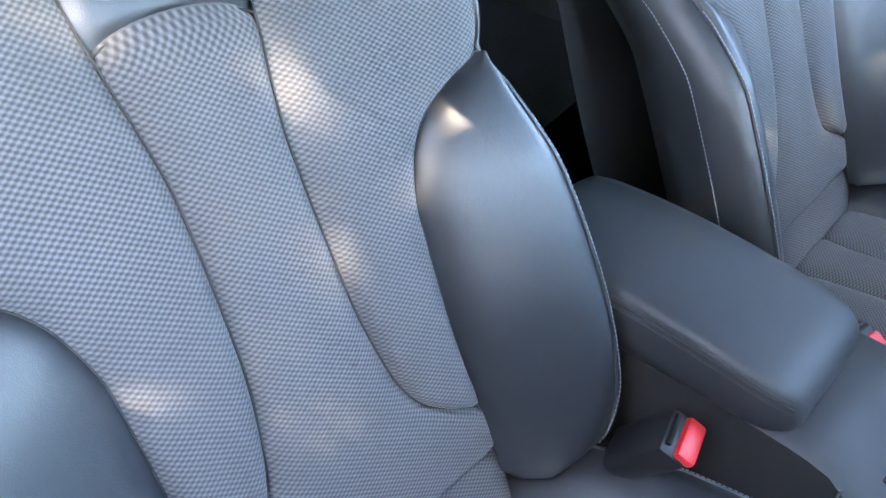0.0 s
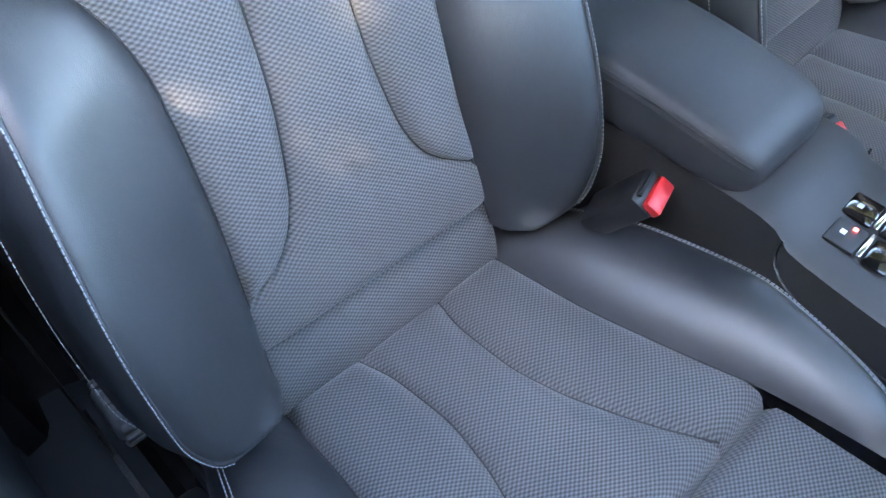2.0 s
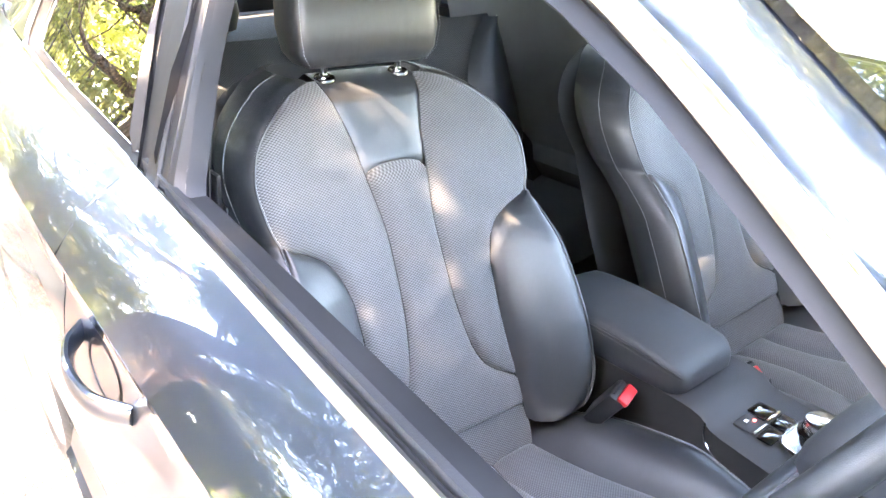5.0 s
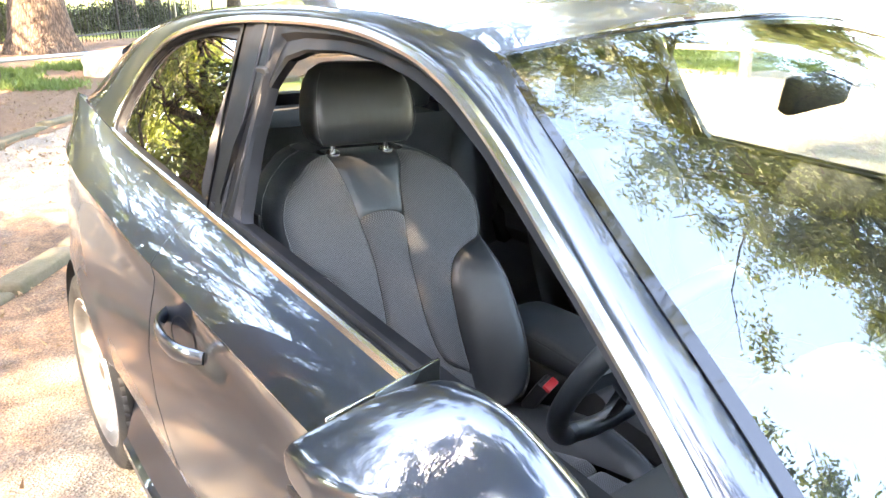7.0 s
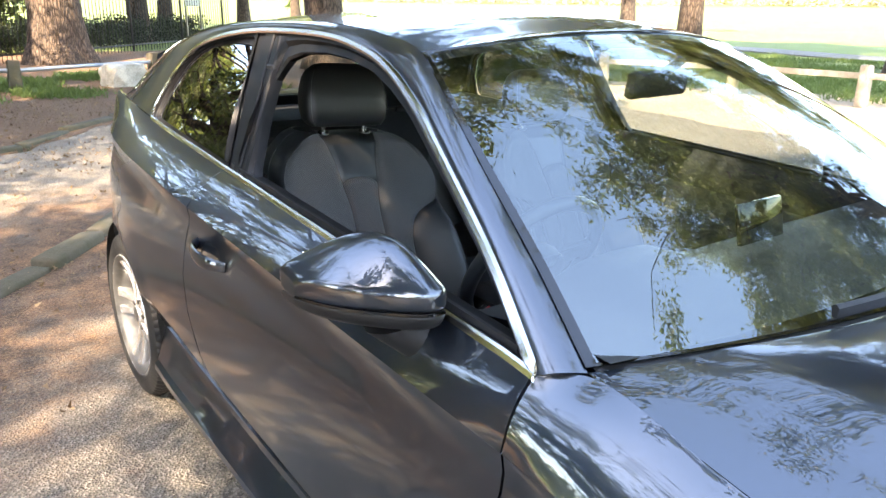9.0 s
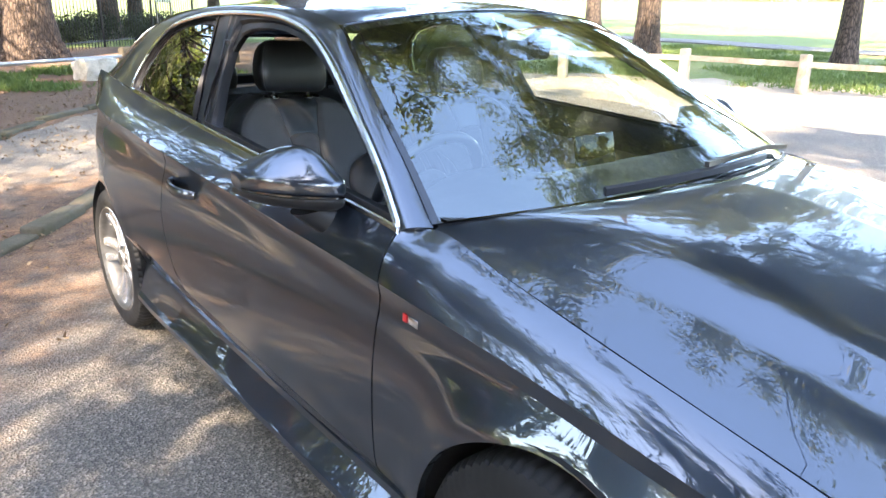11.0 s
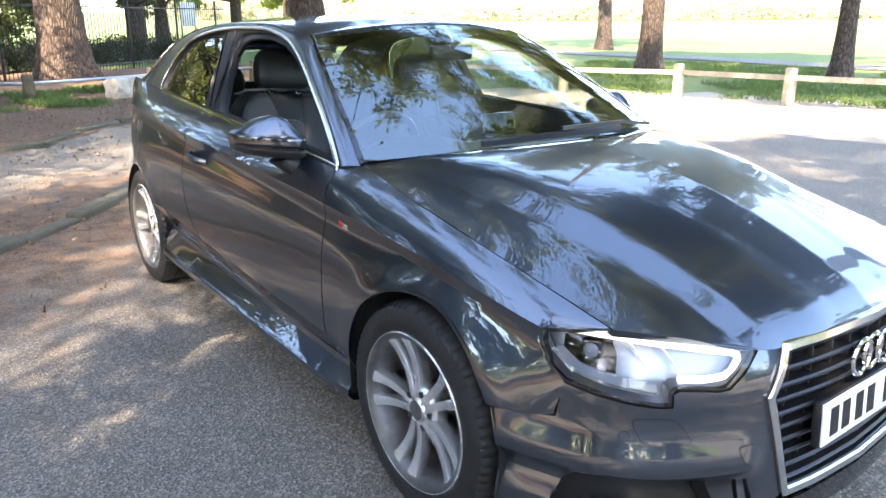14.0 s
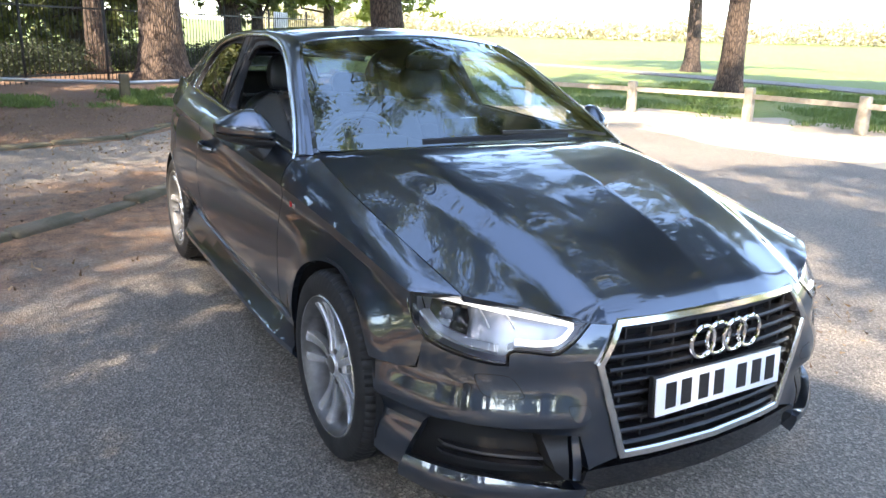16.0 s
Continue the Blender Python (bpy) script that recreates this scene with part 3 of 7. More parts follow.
tree("pine_tree", (-3.0, -10.0), 0.45, 12, (-1.2, -5.2, 8.6), (4.2, 3.8, 2.0), 28, 760, 150, 0.13, 60, "broad pine spreading over the drive before the car", lean=(0.6, 2.0), first=0.5, slim=0.2)
tree("pine_tree", (-12.5, -13.5), 0.5, 12, (-12.0, -11.5, 8.4), (4.6, 4.4, 2.8), 22, 240, 38, 0.19, 19, "tall pine casting broken shade over the drive")
# trees on the driver's side of the drive, out of the sun's way
tree("pine_tree", (-6.5, 8.8), 0.40, 11, (-6.2, 8.0, 7.4), (3.6, 3.8, 3.0), 18, 120, 170, 0.14, 15, "open pine beside the drive", slim=0.22, tuft=0.26)
tree("pine_tree", (-5.4, 13.6), 0.40, 9, (-5.0, 13.5, 5.0), (3.4, 3.6, 3.4), 22, 190, 60, 0.14, 16, "open low-branched pine beside the drive", first=0.15, slim=0.22, bough=0.4)
tree("pine_tree", (-5.2, 7.2), 0.36, 10, (-2.6, 9.4, 7.8), (3.6, 3.4, 2.0), 22, 190, 150, 0.12, 30, "pine leaning over the verge", lean=(1.2, 1.0), first=0.5, slim=0.2)
tree("pine_tree", (-14.0, 3.0), 0.40, 10, (-14.0, 3.0, 5.4), (3.4, 4.2, 3.4), 20, 520, 38, 0.24, 17, "dark dense pine on the far side of the drive", first=0.15)
tree("pine_tree", (-14.5, -5.0), 0.40, 9, (-14.5, -5.0, 4.4), (3.2, 4.2, 3.0), 20, 480, 38, 0.24, 18, "dark dense pine on the far side of the drive", first=0.15)
for k, (bx, by, cz) in enumerate(((-10.5, 12.5, 3.4), (-14.5, 9.0, 4.0), (-10.0, 19.0, 4.2), (-17.0, 16.0, 4.8), (-3.6, 24.0, 3.6), (0.6, 27.5, 3.8))):
    tree("pine_tree", (bx, by), 0.34, 8, (bx, by, cz), (3.0, 3.2, 3.2), 20, 460, 38, 0.22, 40 + k, "dark low-branched pine in the wood", first=0.1)
for k, (bx, by, cz) in enumerate(((-16.0, -12.0, 4.0), (-10.0, -22.0, 4.4), (-2.0, -25.0, 4.2), (6.0, -24.0, 4.4), (14.0, -20.0, 4.6), (19.0, -10.0, 4.4))):
    tree("pine_tree", (bx, by), 0.34, 8.5, (bx, by, cz), (3.6, 3.4, 3.4), 18, 400, 36, 0.26, 50 + k, "dark pine in the row ahead of the car", first=0.1)
# pines beyond the car
tree("pine_tree", (1.85, 18.7), 0.56, 15, (-0.4, 16.6, 8.4), (6.2, 5.6, 2.8), 30, 900, 60, 0.18, 21, "very thick old pine with deeply furrowed bark")
tree("pine_tree", (0.55, 21.2), 0.30, 11, (0.0, 21.5, 8.2), (3.0, 3.0, 2.4), 12, 260, 36, 0.24, 22, "slim reddish pine before the railings")
tree("pine_tree", (6.9, 15.4), 0.45, 13, (2.2, 7.4, 9.6), (5.2, 5.0, 2.2), 44, 1050, 190, 0.12, 23, "leaning pine spreading over the parked car", lean=(-2.6, -2.2), first=0.45, slim=0.24, bough=0.34, tuft=0.22)
tree("pine_tree", (10.4, -0.6), 0.40, 12, (7.2, 0.7, 9.8), (3.9, 5.4, 2.7), 40, 1150, 190, 0.12, 24, "pine with long bare limbs over the drive", lean=(-1.0, 1.2), first=0.45, slim=0.24, bough=0.40, tuft=0.22)
tree("pine_tree", (15.6, 11.9), 0.32, 14, (15.4, 11.5, 7.8), (5.0, 5.0, 3.2), 26, 1100, 80, 0.14, 25, "straight pine standing beyond the low rail", slim=0.2, bough=0.34)
tree("pine_tree", (25.7, 22.3), 0.34, 15, (25.0, 22.5, 9.4), (6.0, 6.0, 4.2), 22, 560, 38, 0.26, 26, "forked tree on the open grass", lean=(-0.8, 0.4))
tree("pine_tree", (17.1, 7.3), 0.23, 13, (17.0, 7.6, 7.6), (4.6, 4.8, 3.2), 24, 1100, 80, 0.14, 27, "slender pale-barked tree beyond the rail", lean=(1.3, 0.6), slim=0.2, bough=0.40)
tree("pine_tree", (5.6, 26.0), 0.33, 9, (5.2, 25.5, 5.6), (3.2, 3.0, 2.6), 16, 420, 36, 0.26, 28, "dark dense tree behind the railings", first=0.15)
tree("pine_tree", (7.4, 29.0), 0.28, 9, (7.6, 28.6, 5.6), (3.2, 3.0, 2.6), 14, 360, 36, 0.26, 29, "dark dense tree behind the railings", first=0.2)
tree("broadleaf_tree", (-6.0, 27.0), 0.3, 9, (-5.5, 26.5, 6.0), (4.5, 3.5, 3.2), 16, 520, 34, 0.26, 31, "yellow-green spring tree behind the railings", SPRING, first=0.2)
tree("broadleaf_tree", (1.5, 33.0), 0.3, 10, (1.5, 33.0, 6.0), (5.5, 4.0, 4.0), 16, 620, 34, 0.28, 32, "yellow-green spring tree behind the railings", SPRING, first=0.15)
tree("broadleaf_tree", (12.5, 34.0), 0.3, 10, (12.5, 34.0, 6.5), (6.0, 4.0, 4.0), 16, 620, 34, 0.28, 33, "yellow-green spring tree at the edge of the field", SPRING, first=0.2)
tree("broadleaf_tree", (20.0, 44.0), 0.3, 10, (20.0, 44.0, 6.5), (6.0, 4.0, 4.0), 14, 520, 34, 0.34, 34, "yellow-green spring tree at the edge of the field", SPRING, first=0.2)

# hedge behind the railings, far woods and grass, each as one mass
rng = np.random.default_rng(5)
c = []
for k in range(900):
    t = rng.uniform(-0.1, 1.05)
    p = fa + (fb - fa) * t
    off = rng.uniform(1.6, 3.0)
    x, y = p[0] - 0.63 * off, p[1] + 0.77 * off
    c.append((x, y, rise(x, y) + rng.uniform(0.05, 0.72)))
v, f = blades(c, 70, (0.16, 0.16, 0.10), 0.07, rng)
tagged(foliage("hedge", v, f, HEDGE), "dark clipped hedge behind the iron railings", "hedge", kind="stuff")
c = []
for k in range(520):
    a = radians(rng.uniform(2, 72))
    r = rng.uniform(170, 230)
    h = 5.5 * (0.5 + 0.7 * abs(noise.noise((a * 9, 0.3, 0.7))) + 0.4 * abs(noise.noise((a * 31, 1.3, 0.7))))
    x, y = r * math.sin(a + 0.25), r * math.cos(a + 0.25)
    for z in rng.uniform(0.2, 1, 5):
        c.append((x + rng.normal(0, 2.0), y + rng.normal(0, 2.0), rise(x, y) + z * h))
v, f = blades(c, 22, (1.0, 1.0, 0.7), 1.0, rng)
tagged(foliage("far_woods", v, f, HAZELEAF), "bare spring woods along the horizon, paled for haze", "woods", kind="stuff")
c = []
for k in range(650):
    a, r = radians(rng.uniform(-240, -45)), rng.uniform(25, 34)
    x, y = r * math.sin(a), r * math.cos(a)
    c.append((x, y, rise(x, y) + rng.uniform(0.1, 3.4) * (0.5 + 0.9 * abs(noise.noise((a * 7, 0.2, 0.4))))))
for k in range(420):
    a, r = radians(rng.uniform(-48, 7)), rng.uniform(31, 40)
    x, y = r * math.sin(a), r * math.cos(a)
    c.append((x, y, rise(x, y) + rng.uniform(0.4, 9.0) * (0.5 + 0.6 * abs(noise.noise((a * 9, 0.2, 0.4))))))
v, f = blades(c, 34, (0.7, 0.7, 0.5), 0.5, rng)
tagged(foliage("wood_edge", v, f, NEEDLE), "dark edge of the wood behind the drive", "woods", kind="stuff")
c = []
while len(c) < 6000:
    if rng.uniform() < 0.45:
        x, y = rng.uniform(-6, 5), rng.uniform(12.2, 16)
        if noise.noise((x * 0.9, y * 0.9, 0)) < 0.16:
            continue
    else:
        x, y = rng.uniform(9, 20), rng.uniform(2, 16)
        if noise.noise((x * 0.6, y * 0.6, 0)) < -0.05 or x < 11.5 - max(0, (y - 5) * 0.35):
            continue
    c.append((x, y, rise(x, y) + 0.015))
v, f = blades(c, 9, (0.10, 0.10, 0.008), 0.10, rng, -1.6, 0.10)
tagged(foliage("grass", v, f, BLADE), "short grass tufts beside the drive", "grass", kind="stuff")
# loose needles, cones and leaves on the tarmac
c = []
while len(c) < 12000:
    x, y = rng.uniform(-6, 3), rng.uniform(-2.5, 14)
    if noise.noise((x * 0.8, y * 0.8, 4)) + 0.35 * (y - 2.5) / 4 < rng.uniform(-0.1, 0.6) or -0.9 < x < 0.9 and y < 3.4:
        continue
    c.append((x, y, rise(x, y) + 0.009))
v, f = blades(c, 1, (0, 0, 0), 0.035, rng, 0, 0.25)
v[:, 2] = np.clip(v[:, 2], 0.004, None)
LITTERLEAF = leaf_material("fallen_leaves", (0.10, 0.06, 0.035), (0.30, 0.20, 0.11), (0.1, 0.06, 0.03))
tagged(foliage("fallen_leaves", v, f, LITTERLEAF), "dry leaves and needles scattered on the asphalt", "leaf litter", kind="stuff")


# ---------------------------------------------------------------- the car: skin
# The car's nose points to -y; the driver sits on its -x side.  Front axle at y = 0, rear axle at y = 2.6.
WHEELBASE, TYRE_R = 2.602, 0.317
car = empty("parked_car", "dark grey metallic three-door hatchback, driver's window open", "car")


def torn(y):
    return ip(y, [(-0.42, 0.695), (0.0, 0.765), (0.51, 0.826), (1.1, 0.878), (1.75, 0.922), (2.3, 0.958), (3.2, 0.985)])


def belt(y):
    return 0.935 + 0.0625 * (y - 0.51)


def belt_x(y):
    return 0.79 - (belt(y) - 0.95) * 0.487 - 0.05 * max(0, y - 2.2) ** 1.5


def torn_x(y):
    return ip(y, [(-0.52, 0.768), (-0.42, 0.803), (-0.25, 0.818), (0.0, 0.832), (0.51, 0.856), (1.1, 0.874), (1.75, 0.876), (2.3, 0.864), (2.8, 0.808), (3.25, 0.675)])


def side_x(y, z):
    """Half width of the body side below the shoulder crease."""
    v = z - torn(y)
    b = ip(y, [(-0.5, 0.012), (-0.42, 0.026), (-0.25, 0.046), (0.10, 0.046), (0.36, 0.022), (0.6, 0.012), (1.9, 0.010), (2.5, 0.022), (3.2, 0.02)])
    o = ip(v, [(-0.66, -0.085), (-0.58, -0.060), (-0.50, -0.026), (-0.44, 0.002), (-0.34, 0.006), (-0.22, 0.004), (-0.10, -0.002), (-0.04, -0.008), (-0.012, -0.007), (0.0, 0.0)])
    o += b * ip(v, [(-0.6, 0.4), (-0.3, 0.95), (-0.22, 1.0), (-0.14, 0.78), (-0.06, 0.22), (0.0, 0.0)])
    for yc in (0.0, WHEELBASE):
        r = math.hypot(y - yc, z - 0.317)
        o += 0.012 * math.exp(-(((r - 0.365) / 0.045) ** 2))
    return torn_x(y) + o


def side(y, v):
    z = v + torn(y)
    return (-side_x(y, z), y, z)


def wing_edge(y):
    """Where the bonnet meets the front wing: (half width, height)."""
    return (ip(y, [(-0.56, 0.713), (-0.3, 0.733), (0.1, 0.7495), (0.43, 0.745), (0.462, 0.752), (0.49, 0.776), (0.512, 0.797)]), ip(y, [(-0.56, 0.708), (-0.3, 0.775), (0.0, 0.845), (0.25, 0.899), (0.45, 0.939), (0.512, 0.935)]))


def arc(yc, r, a0, a1, n, squash=1.0):
    """Points of a wheel arch in (y, height)."""
    return [(yc + r * math.cos(radians(a)), 0.317 + r * squash * math.sin(radians(a))) for a in np.linspace(a0, a1, n)]


def to_v(pts):
    return [(y, z - torn(y)) for y, z in pts]


ARCH = 0.348


def shoulder(y0, y1, top, n=40, k=7, y_skew=0.0):
    """Rows from the crease up to the edge given by top(y) -> (half width, height)."""
    rows = []
    for i in range(n + 1):
        y = y0 + (y1 - y0) * i / n
        x0, z0 = torn_x(y), torn(y)
        if y < -0.42:
            x0, z0 = ip(y, [(-0.556, 0.712), (-0.42, 0.803)]), ip(y, [(-0.556, 0.707), (-0.42, 0.695)])
        x1, z1 = top(y)
        row = []
        for j in range(k + 1):
            w = j / k
            out = ip(y, [(-0.556, 0.0), (-0.42, 0.004), (0.0, 0.009), (0.3, 0.013), (0.462, 0.022), (0.512, 0.010)]) * math.sin(math.pi * w)
            dx, dz = x1 - x0, z1 - z0
            ln = math.hypot(dx, dz) or 1
            row.append((-(x0 + dx * w + out * dz / ln), y + y_skew * w * (i / n), z0 + dz * w - out * dx / ln))
        rows.append(row)
    return rows


# front wing
bm = panel(to_v([(0.508, 0.825 - 0.0), (0.515, 0.31), (0.385, 0.255)] + arc(0.0, ARCH, -8, 153, 46) + [(-0.36, 0.478), (-0.474, 0.497), (-0.489, 0.578), (-0.450, 0.618), (-0.424, 0.660), (-0.424, 0.694)]), 0.03, side)
bmesh.ops.remove_doubles(bm, verts=bm.verts, dist=1e-5)
loft(bm, shoulder(-0.552, 0.510, wing_edge, 64))
bmesh.ops.remove_doubles(bm, verts=bm.verts, dist=0.0015)
outward(bm, (0, 0.1, 0.4))
flange(bm, 0.022)
front_wing = part("front_wing", bm, PAINT, car, angle=20)

# door
door = empty("door", "", "")
door.parent = car
door_pts = [(0.513, 0.827), (0.521, 0.315), (0.60, 0.300), (1.30, 0.335), (1.48, 0.372), (1.62, 0.43), (1.72, 0.51), (1.785, 0.62), (1.80, 0.72), (1.775, 0.84), (1.752, torn(1.752))]
bm = panel(to_v(door_pts), 0.03, side)
loft(bm, shoulder(0.513, 1.752, lambda y: (belt_x(y) + 0.004, belt(y)), 44, 6, 0.02))
bmesh.ops.remove_doubles(bm, verts=bm.verts, dist=0.0015)
outward(bm, (0, 1.1, 0.5))
flange(bm, 0.03)
door_skin = part("door_skin", bm, PAINT, door, angle=20)

# rear quarter
q = [(1.757, torn(1.757)), (1.78, 0.84), (1.805, 0.72), (1.79, 0.615), (1.725, 0.505), (1.625, 0.425), (1.485, 0.366), (1.30, 0.329), (1.30, 0.30), (2.20, 0.31)]
q += [(y, z) for y, z in arc(WHEELBASE, ARCH, 178, 6, 44)] + [(2.97, 0.30), (3.12, 0.33), (3.15, 0.6), (3.15, torn(3.15))]
bm = panel(to_v(q), 0.035, side)
loft(bm, shoulder(1.757, 3.15, lambda y: (belt_x(y) + 0.004, belt(y)), 48, 6, 0.02))
bmesh.ops.remove_doubles(bm, verts=bm.verts, dist=0.0015)
outward(bm, (0, 2.5, 0.5))
flange(bm, 0.03)
quarter = part("rear_quarter", bm, PAINT, car, angle=20)

# sill skirt with its blade
def skirt_rows():
    rows = []
    for y in np.linspace(0.37, 2.24, 50):
        s = ip(y, [(0.37, 0.0), (0.6, 1.0), (2.0, 1.0), (2.24, 0.6)])
        zt, rows_y = ip(y, [(0.37, 0.315), (1.3, 0.332), (2.24, 0.375)]), []
        for x, z in [(0.800, zt), (0.835, zt - 0.012), (0.838, zt - 0.03), (0.862 + 0.016 * s, 0.245), (0.872 + 0.02 * s, 0.232), (0.873 + 0.02 * s, 0.212), (0.855, 0.190), (0.80, 0.18)]:
            rows_y.append((-x, y, z + 0.02 * (y - 0.37)))
        rows.append(rows_y)
    return rows


bm = bmesh.new()
vs = loft(bm, skirt_rows())
cap(bm, vs[0]), cap(bm, vs[-1])
skirt = part("side_skirt", bm, PAINT, car, "painted side skirt with a projecting blade", angle=20)


# bonnet
def front_edge_y(x):
    return ip(abs(x), [(0.0, -0.798), (0.2, -0.790), (0.385, -0.762), (0.45, -0.735), (0.58, -0.662), (0.66, -0.602), (0.711, -0.556)])


def front_edge_z(x):
    return ip(abs(x), [(0.0, 0.684), (0.2, 0.678), (0.385, 0.658), (0.45, 0.657), (0.58, 0.692), (0.66, 0.705), (0.711, 0.710)])


def cowl_y(x):
    return ip(abs(x), [(0.0, 0.245), (0.35, 0.290), (0.60, 0.380), (0.744, 0.462)])


def cowl_z(x):
    return ip(abs(x), [(0.0, 0.982), (0.35, 0.976), (0.60, 0.958), (0.744, 0.940)])


def bonnet(u, t):
    """u across from -1 to 1 at the wing edges, t from 0 at the nose to 1 at the cowl."""
    s = abs(u)
    xe0, xe1 = 0.711, 0.744
    xw = s * (xe0 + (xe1 - xe0) * t + 0.016 * math.sin(math.pi * t))
    y0, y1 = front_edge_y(s * xe0), cowl_y(s * xe1)
    y = y0 + (y1 - y0) * t
    z0, z1 = front_edge_z(s * xe0), cowl_z(s * xe1)
    arch_h = ip(s, [(0.0, 0.078), (0.5, 0.073), (0.62, 0.070), (0.80, 0.037), (1.0, 0.0105)])
    z = z0 + (z1 - z0) * t + arch_h * (4 * t * (1 - t)) ** 0.85
    k = ip(t, [(0, 0.53), (1, 0.76)])
    z += 0.013 * max(0.0, 1 - (s - k) / 0.13 if s > k else 1 - (k - s) / 0.36) * ip(t, [(0, 0.8), (0.5, 1), (1, 0.4)])
    nose = 0.018 * max(0.0, 1 - t / 0.05) ** 2 * ip(s, [(0.0, 1.0), (0.52, 1.0), (0.64, 0.25), (0.8, 0.1), (1.0, 0.0)])
    return (math.copysign(xw, u), y, z - nose)


bm = bmesh.new()
us = np.linspace(-1, 1, 121)
loft(bm, [[bonnet(u, t) for u in us] for t in np.r_[np.linspace(0, 0.06, 5), np.linspace(0.09, 1, 40)]])
outward(bm, (0, 0, 0))
flange(bm, 0.02)
part("bonnet", bm, PAINT, car, angle=25)


# front bumper, in (way along the nose from the middle, height)
NOSE = [(0.0, -0.822), (0.2, -0.812), (0.325, -0.796), (0.436, -0.775), (0.54, -0.737), (0.636, -0.683), (0.71, -0.625), (0.765, -0.555), (0.795, -0.492), (0.830, -0.40), (0.868, -0.28)]
_np = np.array(spline(NOSE, 140))
_ns = np.r_[0, np.cumsum(np.linalg.norm(np.diff(_np, axis=0), axis=1))]


def nose(u, z, push=0.0):
    """A point of the bumper's skin; push moves it outward."""
    s, a = abs(u), math.copysign(1.0, u)
    x, y = np.interp(s, _ns, _np[:, 0]), np.interp(s, _ns, _np[:, 1])
    x2, y2 = np.interp(s + 0.01, _ns, _np[:, 0]), np.interp(s + 0.01, _ns, _np[:, 1])
    x1, y1 = np.interp(max(s - 0.01, 0), _ns, _np[:, 0]), np.interp(max(s - 0.01, 0), _ns, _np[:, 1])
    tx, ty = x2 - x1, y2 - y1
    ln = math.hypot(tx, ty) or 1
    nx, ny = ty / ln, -tx / ln
    o = ip(z, [(0.12, -0.05), (0.17, -0.004), (0.20, 0.020), (0.26, 0.020), (0.335, 0.0), (0.365, 0.010), (0.385, 0.026), (0.395, 0.028), (0.425, 0.021), (0.46, 0.010), (0.49, 0.003), (0.52, 0.0), (0.55, 0.0), (0.60, -0.010), (0.65, -0.034), (0.70, -0.068), (0.73, -0.09)])
    lean = ip(s, [(0, 0.5), (0.4, 0.9), (0.75, 1.0), (1.0, 0.55), (1.15, 0.2)]) if o < 0 else ip(s, [(0, 0.0), (0.40, 0.0), (0.49, 1), (1.0, 1), (1.2, 0.2)])
    o = o * lean + push
    return (a * (x + nx * o), y + ny * o, z)


def nose_u(x):
    return float(np.interp(x, _np[:, 0], _ns))


def nose_uy(y):
    return float(np.interp(y, _np[:, 1], _ns))


U_ARCH = nose_uy(-0.343)
GR = [(0.0, 0.669), (nose_u(0.366), 0.661), (nose_u(0.434), 0.550), (nose_u(0.335), 0.260), (0.0, 0.256)]
HL = [(0.446, 0.657), (0.51, 0.669), (0.65, 0.690), (0.80, 0.704), (0.90, 0.7085), (0.965, 0.708), (0.995, 0.698), (0.993, 0.660), (0.958, 0.615), (0.915, 0.585), (0.85, 0.572), (0.77, 0.559), (0.70, 0.550), (0.672, 0.551), (0.672, 0.580), (0.66, 0.588), (0.60, 0.585), (0.56, 0.581), (0.537, 0.584), (0.50, 0.610)]
b_up = [(nose_u(0.364), 0.661), (0.440, 0.654), (0.496, 0.606), (0.534, 0.579), (0.56, 0.5765), (0.60, 0.5805), (0.655, 0.5835), (0.667, 0.577), (0.667, 0.546), (0.70, 0.5455), (0.77, 0.554), (0.85, 0.567), (0.917, 0.580), (nose_uy(-0.478), 0.493), (nose_uy(-0.36), 0.474), (nose_uy(-0.315), 0.466), (nose_uy(-0.338), 0.40), (U_ARCH, 0.317), (nose_uy(-0.335), 0.20), (0.97, 0.17), (0.945, 0.245), (0.905, 0.340), (0.87, 0.374), (0.80, 0.386), (0.70, 0.383), (0.58, 0.360), (0.50, 0.350), (0.462, 0.343), (0.43, 0.24), (nose_u(0.338), 0.262), (nose_u(0.433), 0.550)]
def soft_corners(pts, rounds=3):
    """Cut the corners of an outline again and again, until they are round."""
    for _ in range(rounds):
        w = 0.16 if _ == 0 else 0.25
        pts = [tuple(np.array(a) * (1 - k) + np.array(b) * k) for a, b in zip(pts, pts[1:] + pts[:1]) for k in (w, 1 - w)]
    return pts


bumper = empty("front_bumper", "", "")
bumper.parent = car
for sgn in (1, -1):
    bm = panel(b_up, 0.025, lambda u, v: nose(-u, v))
    outward(bm, (0, 0, 0.4))
    flange(bm, 0.03)
    ob = part("bumper_skin", bm, PAINT, bumper, angle=25)
    if sgn < 0:
        ob.data.transform(Matrix.Diagonal((-1, 1, 1, 1)))
        ob.data.flip_normals()
